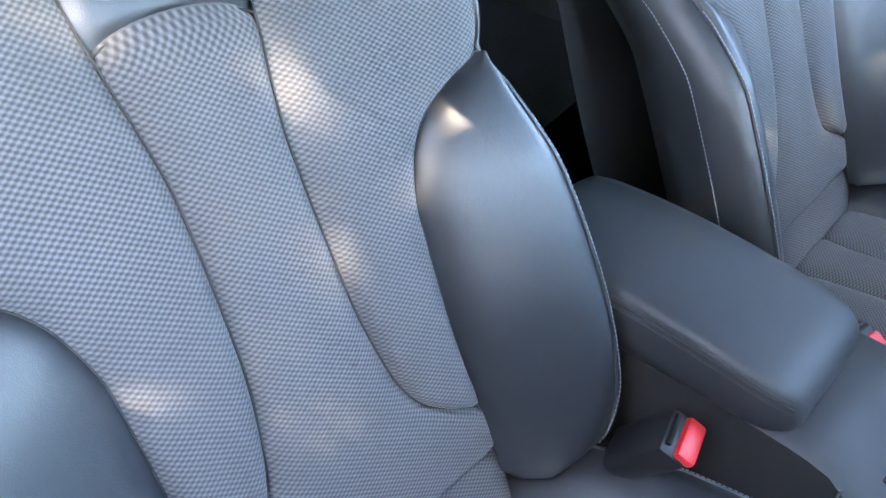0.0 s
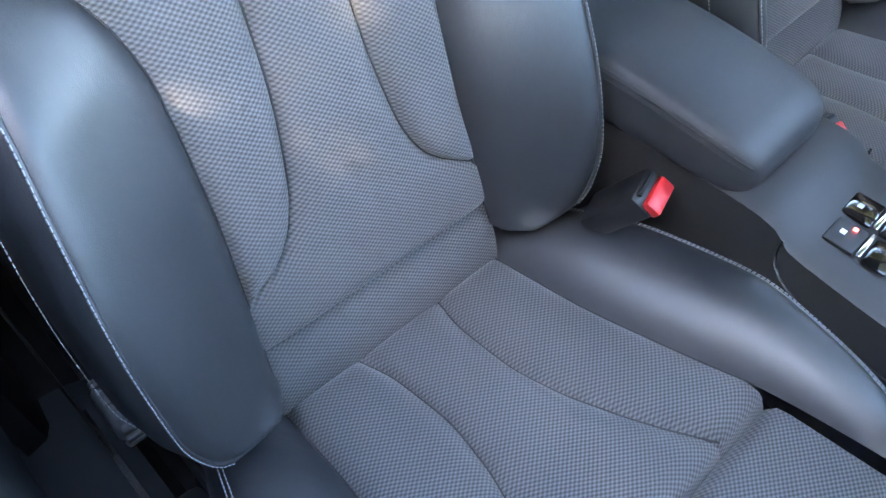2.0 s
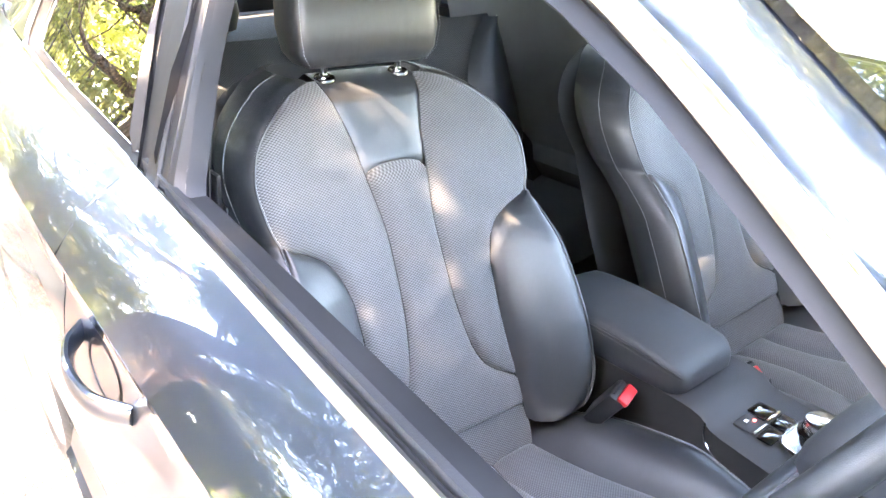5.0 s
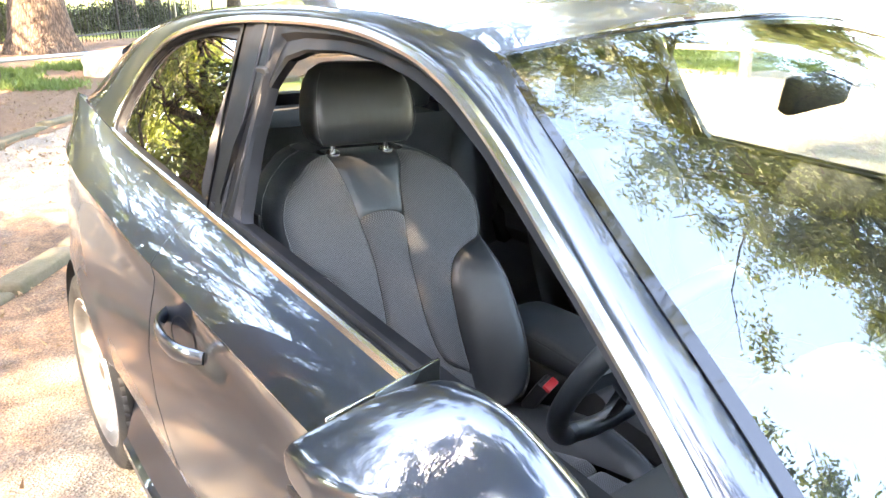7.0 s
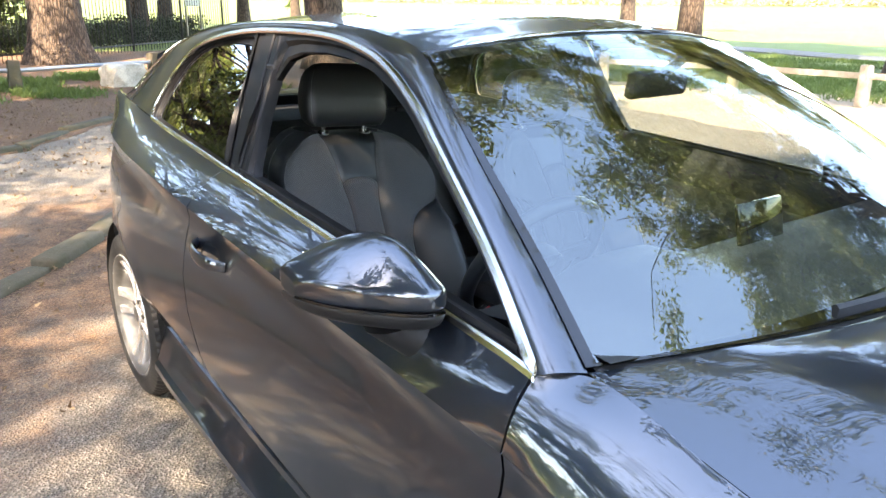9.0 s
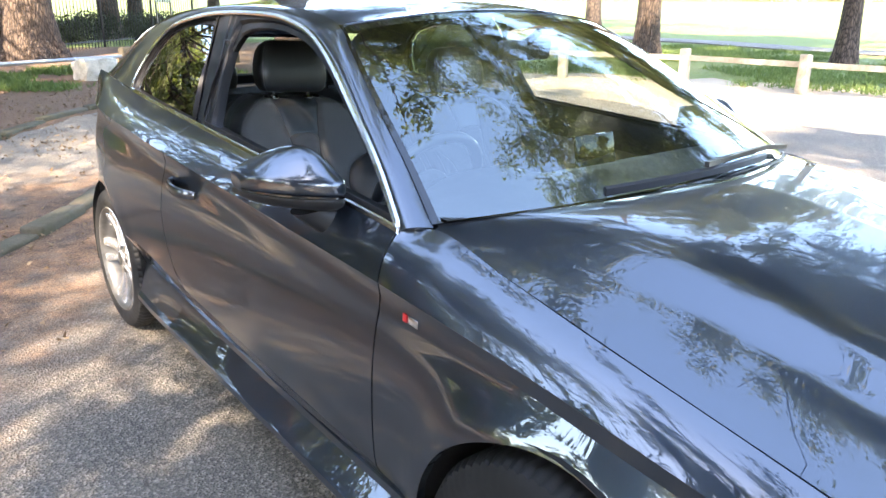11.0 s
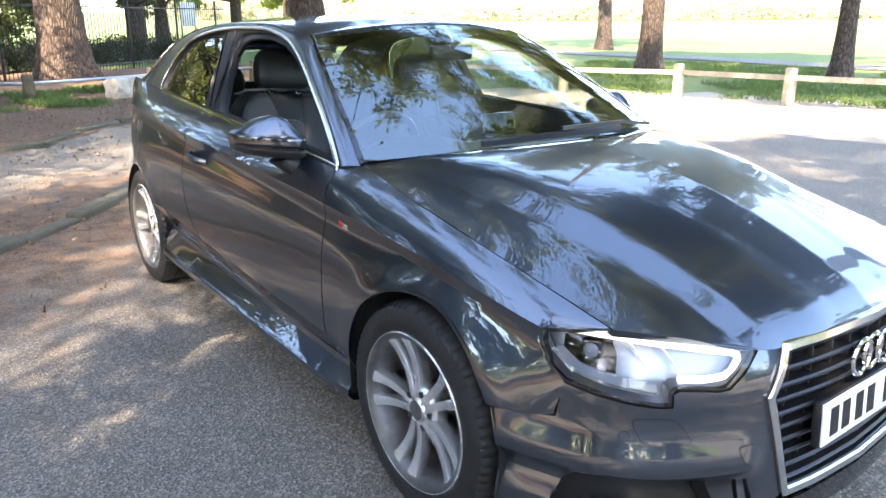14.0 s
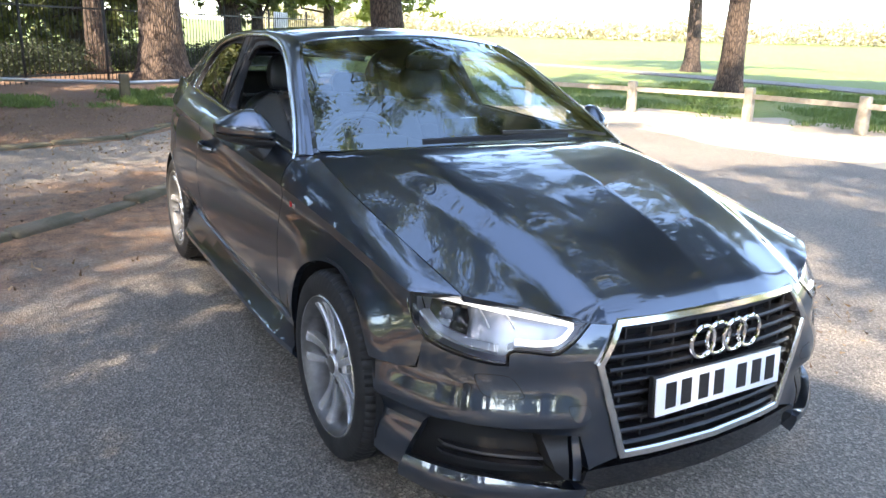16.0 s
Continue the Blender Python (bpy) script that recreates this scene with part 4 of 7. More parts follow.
# lower lip under the grille and the two blades under the side intakes
bm = panel([(-0.44, 0.238), (0.44, 0.238), (0.46, 0.17), (-0.46, 0.17)], 0.03, lambda u, v: nose(u, v, 0.004))
outward(bm, (0, 0, 0.4))
flange(bm, 0.05)
part("lower_lip", bm, GLOSSBLACK, bumper, "gloss black lower lip")
for sgn in (1, -1):
    bm = panel([(0.445, 0.200), (0.58, 0.222), (0.72, 0.236), (0.85, 0.238), (0.945, 0.234), (0.965, 0.165), (0.82, 0.150), (0.72, 0.138), (0.455, 0.135)], 0.02, lambda u, v: nose(-u * sgn, v, 0.006 + 0.042 * (0.238 - v) / 0.1))
    outward(bm, (0, 0, 0.4))
    flange(bm, 0.06)
    part("air_blade", bm, PAINT, bumper, "painted blade under the side intake", angle=50)
    # near-black sheet in place of the shade deep in the intake
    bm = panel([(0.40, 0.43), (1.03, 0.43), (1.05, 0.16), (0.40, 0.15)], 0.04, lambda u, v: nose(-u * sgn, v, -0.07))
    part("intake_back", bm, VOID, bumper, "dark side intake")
    for zz in (0.252, 0.276):
        bm = panel([(0.56, zz), (0.84, zz + 0.010), (0.84, zz + 0.017), (0.56, zz + 0.007)], 0.05, lambda u, v: nose(-u * sgn, v, -0.020))
        flange(bm, 0.03, (0, 1, 0))
        part("intake_slat", bm, SLAT, bumper)
    # upright fin between grille and intake
    for k, pts in enumerate(([(0.495, 0.349), (0.575, 0.358), (0.525, 0.245), (0.488, 0.215)], [(0.462, 0.342), (0.483, 0.346), (0.476, 0.215), (0.445, 0.205)])):
        bm = panel(pts, 0.02, lambda u, v: nose(-u * sgn, v, -0.010))
        outward(bm, (0, 0, 0.4))
        flange(bm, 0.05, (0, 1, 0))
        part("intake_fin", bm, PAINT if k else BLACK, bumper)
    # headlight washer cover and towing cover, flush lids in a thin dark joint
    for pts in ([(0.762, 0.520), (0.66, 0.520), (0.622, 0.468), (0.632, 0.460), (0.73, 0.460)], [(0.512, 0.444), (0.452, 0.441), (0.438, 0.412), (0.446, 0.400), (0.492, 0.400)]):
        pts = soft_corners(pts)
        c = np.mean(pts, 0)
        for k, d, m in ((1.045, 0.0008, VOID), (1.0, 0.0014, PAINT)):
            bm = panel([tuple(c + (np.array(q) - c) * k) for q in pts], 0.012, lambda u, v: nose(-u * sgn, v, d))
            outward(bm, (0, 0, 0.4))
            part("cover_lid" if m is PAINT else "lid_joint", bm, m, bumper, angle=60)


# round parking sensors, flush with the bumper
for sgn in (1, -1):
    for u0, z0 in ((nose_u(0.722), 0.478),):
        for r, d, m in ((0.0125, 0.0010, VOID), (0.0110, 0.0018, PAINT)):
            bm = panel([(u0 + r * math.cos(a), z0 + r * math.sin(a)) for a in np.linspace(0, 2 * math.pi, 25)[:-1]], 0.02, lambda u, v: nose(-u * sgn, v, d))
            outward(bm, (0, 0, 0.4))
            part("parking_sensor" if m is PAINT else "sensor_joint", bm, m, bumper, angle=60)


# grille: frame, slats, badge and number plate
grille = empty("grille", "", "")
grille.parent = car
ring = [(-u, z) for u, z in GR] + [(u, z) for u, z in reversed(GR)][1:-1]


def ring_pts(inset, push, n=26):
    """The grille's outline moved inward with sharp corners."""
    k, new_c = len(ring), []
    for i in range(k):
        p0, p1, p2 = (np.array(ring[j % k]) for j in (i - 1, i, i + 1))
        n1, n2 = ((d[1], -d[0]) / np.linalg.norm(d) for d in (p1 - p0, p2 - p1))
        m = (n1 + n2) / (1 + n1 @ n2)
        new_c.append(p1 + m * inset * RING_SIDE)
    return [nose(*(new_c[i] + (new_c[(i + 1) % k] - new_c[i]) * j / n), push) for i in range(k) for j in range(n)]


RING_SIDE = 1 if sum(a[0] * b[1] - b[0] * a[1] for a, b in zip(ring, ring[1:] + ring[:1])) < 0 else -1
bm = bmesh.new()
rows = [ring_pts(0.0, -0.01), ring_pts(0.0, 0.008), ring_pts(0.003, 0.012), ring_pts(0.019, 0.010), ring_pts(0.023, 0.005), ring_pts(0.025, -0.04)]
loft(bm, rows, True)
part("grille_frame", bm, CHROME, grille, "satin chrome surround")
# near-black sheet drawing the shade behind the slats
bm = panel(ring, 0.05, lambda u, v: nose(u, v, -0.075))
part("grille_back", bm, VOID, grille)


def grille_w(z):
    return ip(z, [(0.243, 0.30), (0.262, 0.338), (0.54, 0.425), (0.552, 0.430), (0.645, 0.384), (0.665, 0.33)]) * 0.945


for zc in np.linspace(0.296, 0.632, 10):
    w = nose_u(grille_w(zc) - 0.012)
    bm = bmesh.new()
    pts = [nose(u, zc, -0.022) for u in np.linspace(-w, w, 33)]
    sweep(bm, pts, [(0.012, 0.007), (0.016, 0.002), (0.014, -0.005), (-0.02, -0.009), (-0.03, -0.004), (-0.02, 0.005)])
    part("grille_slat", bm, SLAT, grille)
for xx in np.linspace(-0.33, 0.33, 9):
    bm = box(bmesh.new(), (0.005, 0.02, 0.36), (xx, nose(nose_u(abs(xx)), 0.5)[1] + 0.035, 0.455), bevel=0.001)
    part("grille_strut", bm, BLACK, grille)
badge = empty("badge", "chrome badge of four linked rings", "")
badge.parent = car
for k in range(4):
    bm = bmesh.new()
    c = Vector((-0.0975 + 0.065 * k, nose(0.05, 0.575)[1] - 0.014 + 0.003 * (k % 2), 0.576))
    sweep(bm, [c + Vector((0.0455 * math.cos(a), 0, 0.0455 * math.sin(a))) for a in np.linspace(0, 2 * math.pi, 41)[:-1]], circle_sec(0.0062, 8), True, up=(0, 1, 0))
    part("ring", bm, BRIGHT, badge)
PY = nose(0, 0.44)[1] - 0.012
bm = box(bmesh.new(), (0.52, 0.006, 0.111), (0, PY, 0.439), (-4, 0, 0), 0.002)
plate = part("number_plate", bm, PLATE_WHITE, car, "white number plate with dark bars")
part("plate_holder", box(bmesh.new(), (0.528, 0.02, 0.119), (0, PY + 0.014, 0.439), (-4, 0, 0), 0.004), BLACK, car)
for xx in (-0.205, -0.145, -0.075, -0.012, 0.085, 0.150, 0.212):
    part("plate_bar", box(bmesh.new(), (0.040, 0.002, 0.074), (xx, PY - 0.0035, 0.439), (-4, 0, 0)), BLACK, plate, smooth=False)


# headlights
def headlight(sgn):
    h = empty("headlight", "headlight with clear lens and lit light strip", "")
    h.parent = car
    P = lambda u, v, d: nose(-u * sgn, v, d)
    o = np.array(HL)
    c = o.mean(0)
    bm = panel(HL, 0.025, lambda u, v: P(u, v, 0.0))
    outward(bm, (0, 0, 0.4))
    part("lens", bm, LAMP_GLASS, h)
    bm = bmesh.new()
    ringp = resample(HL + [HL[0]], 120)[:-1]
    inner = []
    for i, q in enumerate(ringp):
        d = ringp[(i + 1) % len(ringp)] - ringp[i - 1]
        nn = np.array([d[1], -d[0]]) / np.linalg.norm(d)
        inner.append(q + nn * (0.0035 if nn @ (c - q) > 0 else -0.0035))
    loft(bm, [[P(u, v, 0.0012) for u, v in ringp], [P(u, v, 0.0016) for u, v in inner], [P(u, v, -0.012) for u, v in inner]], True)
    part("lamp_rim", bm, GLOSSBLACK, h)
    bm = panel(HL, 0.03, lambda u, v: P(u, v, -0.055 - 0.02 * (u - 0.5)))
    part("lamp_back", bm, LAMPBACK, h)
    bm = bmesh.new()
    loft(bm, [[P(u, v, -0.004) for u, v in ringp], [P(u, v, -0.06) for u, v in ringp]], True)
    part("lamp_side", bm, LAMPBACK, h)
    # light strip along the top that turns back underneath
    pts = resample([(0.968, 0.690), (0.90, 0.691), (0.80, 0.686), (0.65, 0.672), (0.56, 0.660), (0.508, 0.652), (0.494, 0.644), (0.522, 0.618), (0.542, 0.607), (0.60, 0.603), (0.655, 0.607)], 48)
    bm = bmesh.new()
    sweep(bm, [P(u, v, -0.009) for u, v in pts], lambda t: [(-0.006, hh) for hh in (0.0035 + 0.0024 * min(1, t * 1.6), -0.0035 - 0.0024 * min(1, t * 1.6))] + [(0.006, hh) for hh in (-0.0035 - 0.0024 * min(1, t * 1.6), 0.0035 + 0.0024 * min(1, t * 1.6))], up=(0, -0.5, 0.86))
    part("light_strip", bm, LIT, h)
    bm = panel([(0.80, 0.600), (0.94, 0.622), (0.945, 0.672), (0.82, 0.676), (0.80, 0.64)], 0.02, lambda u, v: P(u, v, -0.042))
    part("lamp_bezel", bm, GLOSSBLACK, h)
    # square projector at the outer end
    for u, v, r in ((0.868, 0.652, 0.024),):
        p = Vector(P(u, v, -0.045))
        q2 = Vector(P(u, v, 0.0))
        m = Matrix.Translation(p) @ (q2 - p).to_track_quat("Z", "Y").to_matrix().to_4x4()
        bm = box(bmesh.new(), (0.046, 0.042, 0.05), (0, 0, 0.0), bevel=0.006)
        bmesh.ops.transform(bm, matrix=m, verts=bm.verts)
        part("projector_box", bm, GLOSSBLACK, h)
        bm = bmesh.new()
        lathe(bm, [(r * 0.75, 0.026), (r * 0.68, 0.029), (r * 0.45, 0.033), (0.001, 0.035)], m, 24)
        part("projector", bm, CLEARPL, h)
    for (ua, va), (ub, vb) in (((0.775, 0.676), (0.728, 0.628)), ((0.685, 0.668), (0.655, 0.630))):
        bm = bmesh.new()
        sweep(bm, [P(ua, va, -0.03), P(ub, vb, -0.03)], [(-0.003, 0.0014), (-0.003, -0.0014), (0.003, -0.0014), (0.003, 0.0014)], up=(1, 0, 0))
        part("lamp_rib", bm, WHITEPL, h)
    # dark step and indicator along the lower edge
    bm = bmesh.new()
    sweep(bm, [P(u, v, -0.026) for u, v in resample([(0.955, 0.640), (0.90, 0.606), (0.82, 0.588), (0.70, 0.574)], 20)], [(-0.02, 0.005), (-0.02, -0.005), (0.008, -0.005), (0.008, 0.005)], up=(0, -0.5, 0.86))
    part("indicator", bm, CLEARPL, h)
    return h


LAMPBACK = mat("lamp_reflector", (0.30, 0.32, 0.37), 0.36, 0.85)
CLEARPL = mat("clear_light_guide", (0.20, 0.21, 0.23), 0.12, 0.0, 0.5)
LIT = mat("lit_light_strip", (0.9, 0.9, 0.85), 0.3)
bsdf(LIT).inputs["Emission Color"].default_value = (1.0, 0.95, 0.85, 1)
bsdf(LIT).inputs["Emission Strength"].default_value = 0.22
headlight(1), headlight(-1)


# ---------------------------------------------------------------- the car: upper body
def gx(y, z):
    """Half width of the side glass at a height; the sides lean in."""
    return 0.79 - (z - 0.95) * 0.487 - 0.05 * max(0, y - 2.2) ** 1.5 - 0.02 * max(0, z - 1.25)


def on_glass(y, z, d=0.0):
    return (-(gx(y, z) + d), y, z)


# bright line round the side windows, from the foot of the windscreen pillar over the roof to the rear corner
DLO_TOP = [(0.508, 0.932), (0.67, 1.043), (0.86, 1.153), (1.03, 1.247), (1.17, 1.308), (1.30, 1.341), (1.50, 1.365), (1.84, 1.368), (2.10, 1.350), (2.30, 1.312), (2.42, 1.250), (2.50, 1.16), (2.535, 1.085), (2.515, 1.060)]
OUTER = [(-0.744, 0.462, 0.940), (-0.70, 0.62, 1.045), (-0.655, 0.80, 1.155), (-0.605, 0.98, 1.262), (-0.558, 1.125, 1.338), (-0.552, 1.25, 1.368), (-0.552, 1.50, 1.392), (-0.552, 1.84, 1.396), (-0.555, 2.15, 1.385), (-0.56, 2.45, 1.355), (-0.57, 2.75, 1.29), (-0.60, 2.95, 1.20), (-0.64, 3.08, 1.11), (-0.66, 3.12, 1.085)]
N = 72
top_in, top_out = [on_glass(y, z) for y, z in spline(DLO_TOP, N)], spline(OUTER, N)
upper = empty("body_upper", "", "")
upper.parent = car
for sgn in (1, -1):
    bm = bmesh.new()
    rows = []
    for j in range(7):
        w = j / 6
        rows.append([(Vector(a) * (1 - w) + Vector(b) * w + Vector((-0.012, 0, 0.006)) * math.sin(math.pi * w)) for a, b in zip(top_in, top_out)])
    loft(bm, rows)
    outward(bm, (0, 1.5, 1.0))
    flange(bm, 0.02)
    ob = part("roof_pillar", bm, PAINT, upper)
    if sgn < 0:
        ob.data.transform(Matrix.Diagonal((-1, 1, 1, 1)))
        ob.data.flip_normals()

belt_line = [(y, belt(y)) for y in np.linspace(2.515, 0.508, 30)]
loop = [tuple(p) for p in spline(DLO_TOP, 110)] + belt_line[1:-1]
chrome_sec = [(-0.008, 0.0), (-0.008, 0.005), (-0.003, 0.008), (0.006, 0.007), (0.010, 0.0)]
for sgn in (1, -1):
    bm = bmesh.new()
    sweep(bm, [(sgn * p[0], p[1], p[2]) for p in (on_glass(y, z, 0.001) for y, z in loop)], [(a * sgn, b) for a, b in chrome_sec], True, up=(-sgn, 0, 0.45))
    part("window_trim", bm, CHROME, upper, "satin chrome window trim")

# inner window frame, black: between the bright line and the openings
DOOR_OPEN = [(0.575, 0.950), (0.70, 1.032), (0.83, 1.105), (1.05, 1.222), (1.15, 1.264), (1.25, 1.295), (1.36, 1.314), (1.47, 1.321), (1.60, 1.316), (1.665, 1.298), (1.695, 1.25), (1.672, 1.15), (1.610, 1.015)]
QUART = [(1.772, 1.022), (1.85, 1.16), (1.925, 1.322), (2.06, 1.325), (2.20, 1.310), (2.31, 1.283), (2.39, 1.235), (2.445, 1.16), (2.470, 1.085), (2.455, 1.066)]


def frame_ring(opening, outer_pts, sgn, material, name):
    bm = bmesh.new()
    n = 120
    a = resample(list(opening) + [opening[0]], n + 1)[:-1]
    b = resample(list(outer_pts) + [outer_pts[0]], n + 1)[:-1]
    rows = [[on_glass(y, z, -0.002) for y, z in b], [on_glass(y, z, -0.004) for y, z in [(p * 0.35 + q * 0.65) for p, q in zip(a, b)]],
            [on_glass(y, z, -0.016) for y, z in [(p * 0.55 + q * 0.45) for p, q in zip(a, b)]],
            [on_glass(y, z, -0.012) for y, z in [(p * 0.9 + q * 0.1) for p, q in zip(a, b)]], [on_glass(y, z, -0.018) for y, z in a], [on_glass(y, z, -0.036 - 0.039 * min(1.0, max(0.0, (z - belt(y) - 0.05) / 0.12)) * min(1.0, max(0.0, (1.56 - y) / 0.10))) for y, z in [(p * 1.04 - q * 0.04) for p, q in zip(a, b)]]]
    loft(bm, [[(sgn * x, y, z) for x, y, z in r] for r in rows], True)
    return part(name, bm, material, upper)


top_s = spline(DLO_TOP, 220)
cut = [p for p in top_s if p[0] <= 1.74]
door_outer = [(0.512, 0.936)] + [tuple(p) for p in cut if p[0] > 0.52] + [(1.745, 1.3685), (1.70, 1.25), (1.645, belt(1.645) + 0.002)]
quart_outer = [(1.755, belt(1.755) + 0.002), (1.84, 1.20), (1.895, 1.365)] + [tuple(p) for p in top_s if p[0] > 1.92] + [(2.51, 1.06)]
for sgn in (1, -1):
    frame_ring(DOOR_OPEN, door_outer, sgn, SEAL, "window_frame")
    frame_ring(QUART, quart_outer, sgn, SEAL, "quarter_frame")
    bm = panel(QUART, 0.05, lambda u, v: (sgn * on_glass(u, v, -0.012)[0], u, v))
    part("quarter_glass", bm, SIDE_GLASS, upper, "dark tinted rear side window")
    # door pillar, black, with upright seals
    for a0, a1, b0, b1, d in ((1.645, 1.672, 1.745, 1.782, -0.006), (1.672, 1.712, 1.782, 1.84, -0.002), (1.712, 1.76, 1.84, 1.90, -0.010)):
        bm = bmesh.new()
        rows = []
        for t in np.linspace(0, 1, 12):
            z0 = belt(1.7) + 0.004
            z = z0 + (1.362 - z0) * t
            e0, e1 = a0 + (b0 - a0) * t, a1 + (b1 - a1) * t
            rows.append([(sgn * on_glass(y, z, d - dd)[0], y, z) for y, dd in ((e0, 0.03), (e0, 0.0), (e0 + 0.004, -0.003), (e1 - 0.004, -0.003), (e1, 0.0), (e1, 0.03))])
        loft(bm, rows)
        part("pillar_trim", bm, SEAL, upper)
    if sgn < 0:
        bm = panel(DOOR_OPEN, 0.06, lambda u, v: (sgn * on_glass(u, v, -0.035)[0], u, v))
        part("door_glass", bm, DOOR_GLASS, upper, "tinted side window")

# windscreen, roof, tailgate
SCREEN_EDGE = np.array(spline(OUTER[:5], 60))


def screen(u, t):
    e = [np.interp(t, np.linspace(0, 1, 60), SCREEN_EDGE[:, k]) for k in range(3)]
    k = 1 - u * u
    dy = (0.205 * (1 - t) + 0.085 * t) * k
    dz = (0.036 + 0.010 * t + 0.022 * math.sin(math.pi * t)) * k
    return Vector((-e[0] * u, e[1] - dy + 0.006, e[2] + dz + 0.004 * (1 - t)))


bm = bmesh.new()
loft(bm, [[screen(u, t) for u in np.linspace(-1, 1, 41)] for t in np.linspace(0, 1, 29)])
part("windscreen", bm, SCREEN_GLASS, upper, "clean windscreen mirroring trees and sky")
bm = bmesh.new()
rim = [(u, 0) for u in np.linspace(-1, 1, 40)] + [(1, t) for t in np.linspace(0, 1, 30)[1:]] + [(u, 1) for u in np.linspace(1, -1, 40)[1:]] + [(-1, t) for t in np.linspace(1, 0, 30)[1:-1]]
loft(bm, [[screen(u, t) + Vector((0, -0.002, 0.003)) for u, t in rim], [screen(u * 0.978, 0.5 + (t - 0.5) * 0.985) + Vector((0, -0.001, 0.0015)) for u, t in rim]], True)
part("screen_seal", bm, GLOSSBLACK, upper, "black seal round the windscreen")


def roof(u, t):
    x0 = 0.55
    y = 1.128 - 0.085 * (1 - u * u) * (1 - t) + (2.80 - 1.128) * t
    ze = ip(y, [(1.04, 1.325), (1.128, 1.338), (1.25, 1.368), (1.5, 1.392), (1.84, 1.396), (2.15, 1.385), (2.45, 1.355), (2.80, 1.282)])
    return (x0 * u, y, ze + 0.052 * (1 - u * u) * ip(t, [(0, 1), (0.3, 0.75), (1, 0.6)]) if t > 0 else 1.338 + 0.052 * (1 - u * u))


bm = bmesh.new()
loft(bm, [[roof(u, t) for u in np.linspace(-1, 1, 31)] for t in np.linspace(0, 1, 40)])
outward(bm, (0, 1.8, 0.8))
flange(bm, 0.02)
part("roof", bm, PAINT, upper)
bm = bmesh.new()
loft(bm, [[(x * 0.97, y, z - 0.02) for x, y, z in (roof(u, t) for u in np.linspace(-1, 1, 21))] for t in np.linspace(0.03, 0.97, 30)])
part("headlining", bm, FABRIC_LIGHT, upper, "black fabric headlining")
# rear: spoiler, rear screen surround, tailgate and rear bumper
bm = bmesh.new()
loft(bm, [[(x * u, y + 0.03 * (1 - u * u), z + 0.03 * (1 - u * u)) for u in np.linspace(-1, 1, 21)] for x, y, z in ((0.56, 2.80, 1.285), (0.57, 2.93, 1.255), (0.57, 2.95, 1.235), (0.55, 2.85, 1.22))])
part("roof_spoiler", bm, PAINT, upper)
bm = bmesh.new()
loft(bm, [[(x * u, y + 0.05 * (1 - u * u), z) for u in np.linspace(-1, 1, 21)] for x, y, z in ((0.55, 2.83, 1.24), (0.62, 3.12, 1.00))])
part("rear_screen", bm, REAR_GLASS, upper, "tinted rear window")
bm = bmesh.new()
rows = [[(x * u, y + 0.06 * (1 - u * u), z) for u in np.linspace(-1, 1, 21)] for x, y, z in ((0.63, 3.10, 1.05), (0.66, 3.13, 0.98), (0.695, 3.15, 0.85), (0.70, 3.15, 0.62), (0.715, 3.19, 0.56), (0.715, 3.19, 0.36), (0.66, 3.14, 0.26))]
loft(bm, rows)
outward(bm, (0, 2.5, 0.6))
flange(bm, 0.02)
part("tailgate", bm, PAINT, upper)
# floor pan and wheel wells
for zz, y0, y1, w in ((0.20, 0.42, 2.2, 0.78), (0.24, -0.7, 0.42, 0.55), (0.26, 2.2, 3.2, 0.55)):
    part("floor_pan", box(bmesh.new(), (2 * w, y1 - y0, 0.02), (0, (y0 + y1) / 2, zz)), VOID, car)
for yc in (0.0, WHEELBASE):
    for sgn in (1, -1):
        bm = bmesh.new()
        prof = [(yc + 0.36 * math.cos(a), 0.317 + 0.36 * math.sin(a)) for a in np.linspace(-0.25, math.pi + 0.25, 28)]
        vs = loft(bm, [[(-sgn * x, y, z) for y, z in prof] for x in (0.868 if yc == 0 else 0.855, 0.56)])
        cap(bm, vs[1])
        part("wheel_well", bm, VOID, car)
# mirror the bodyside
for o in (front_wing, quarter, skirt):
    mirrored(o)
o = mirrored(door_skin, "passenger_door_skin")


# alloy darkened for the shade inside the rim; the cap badge shares it
ALLOY_IN = varied(mat("shade_darkened_alloy", (0.26, 0.26, 0.26), 0.4, 0.6), (0.17, 0.168, 0.165), (0.10, 0.098, 0.095), 14, 0.6, (0.35, 0.5))


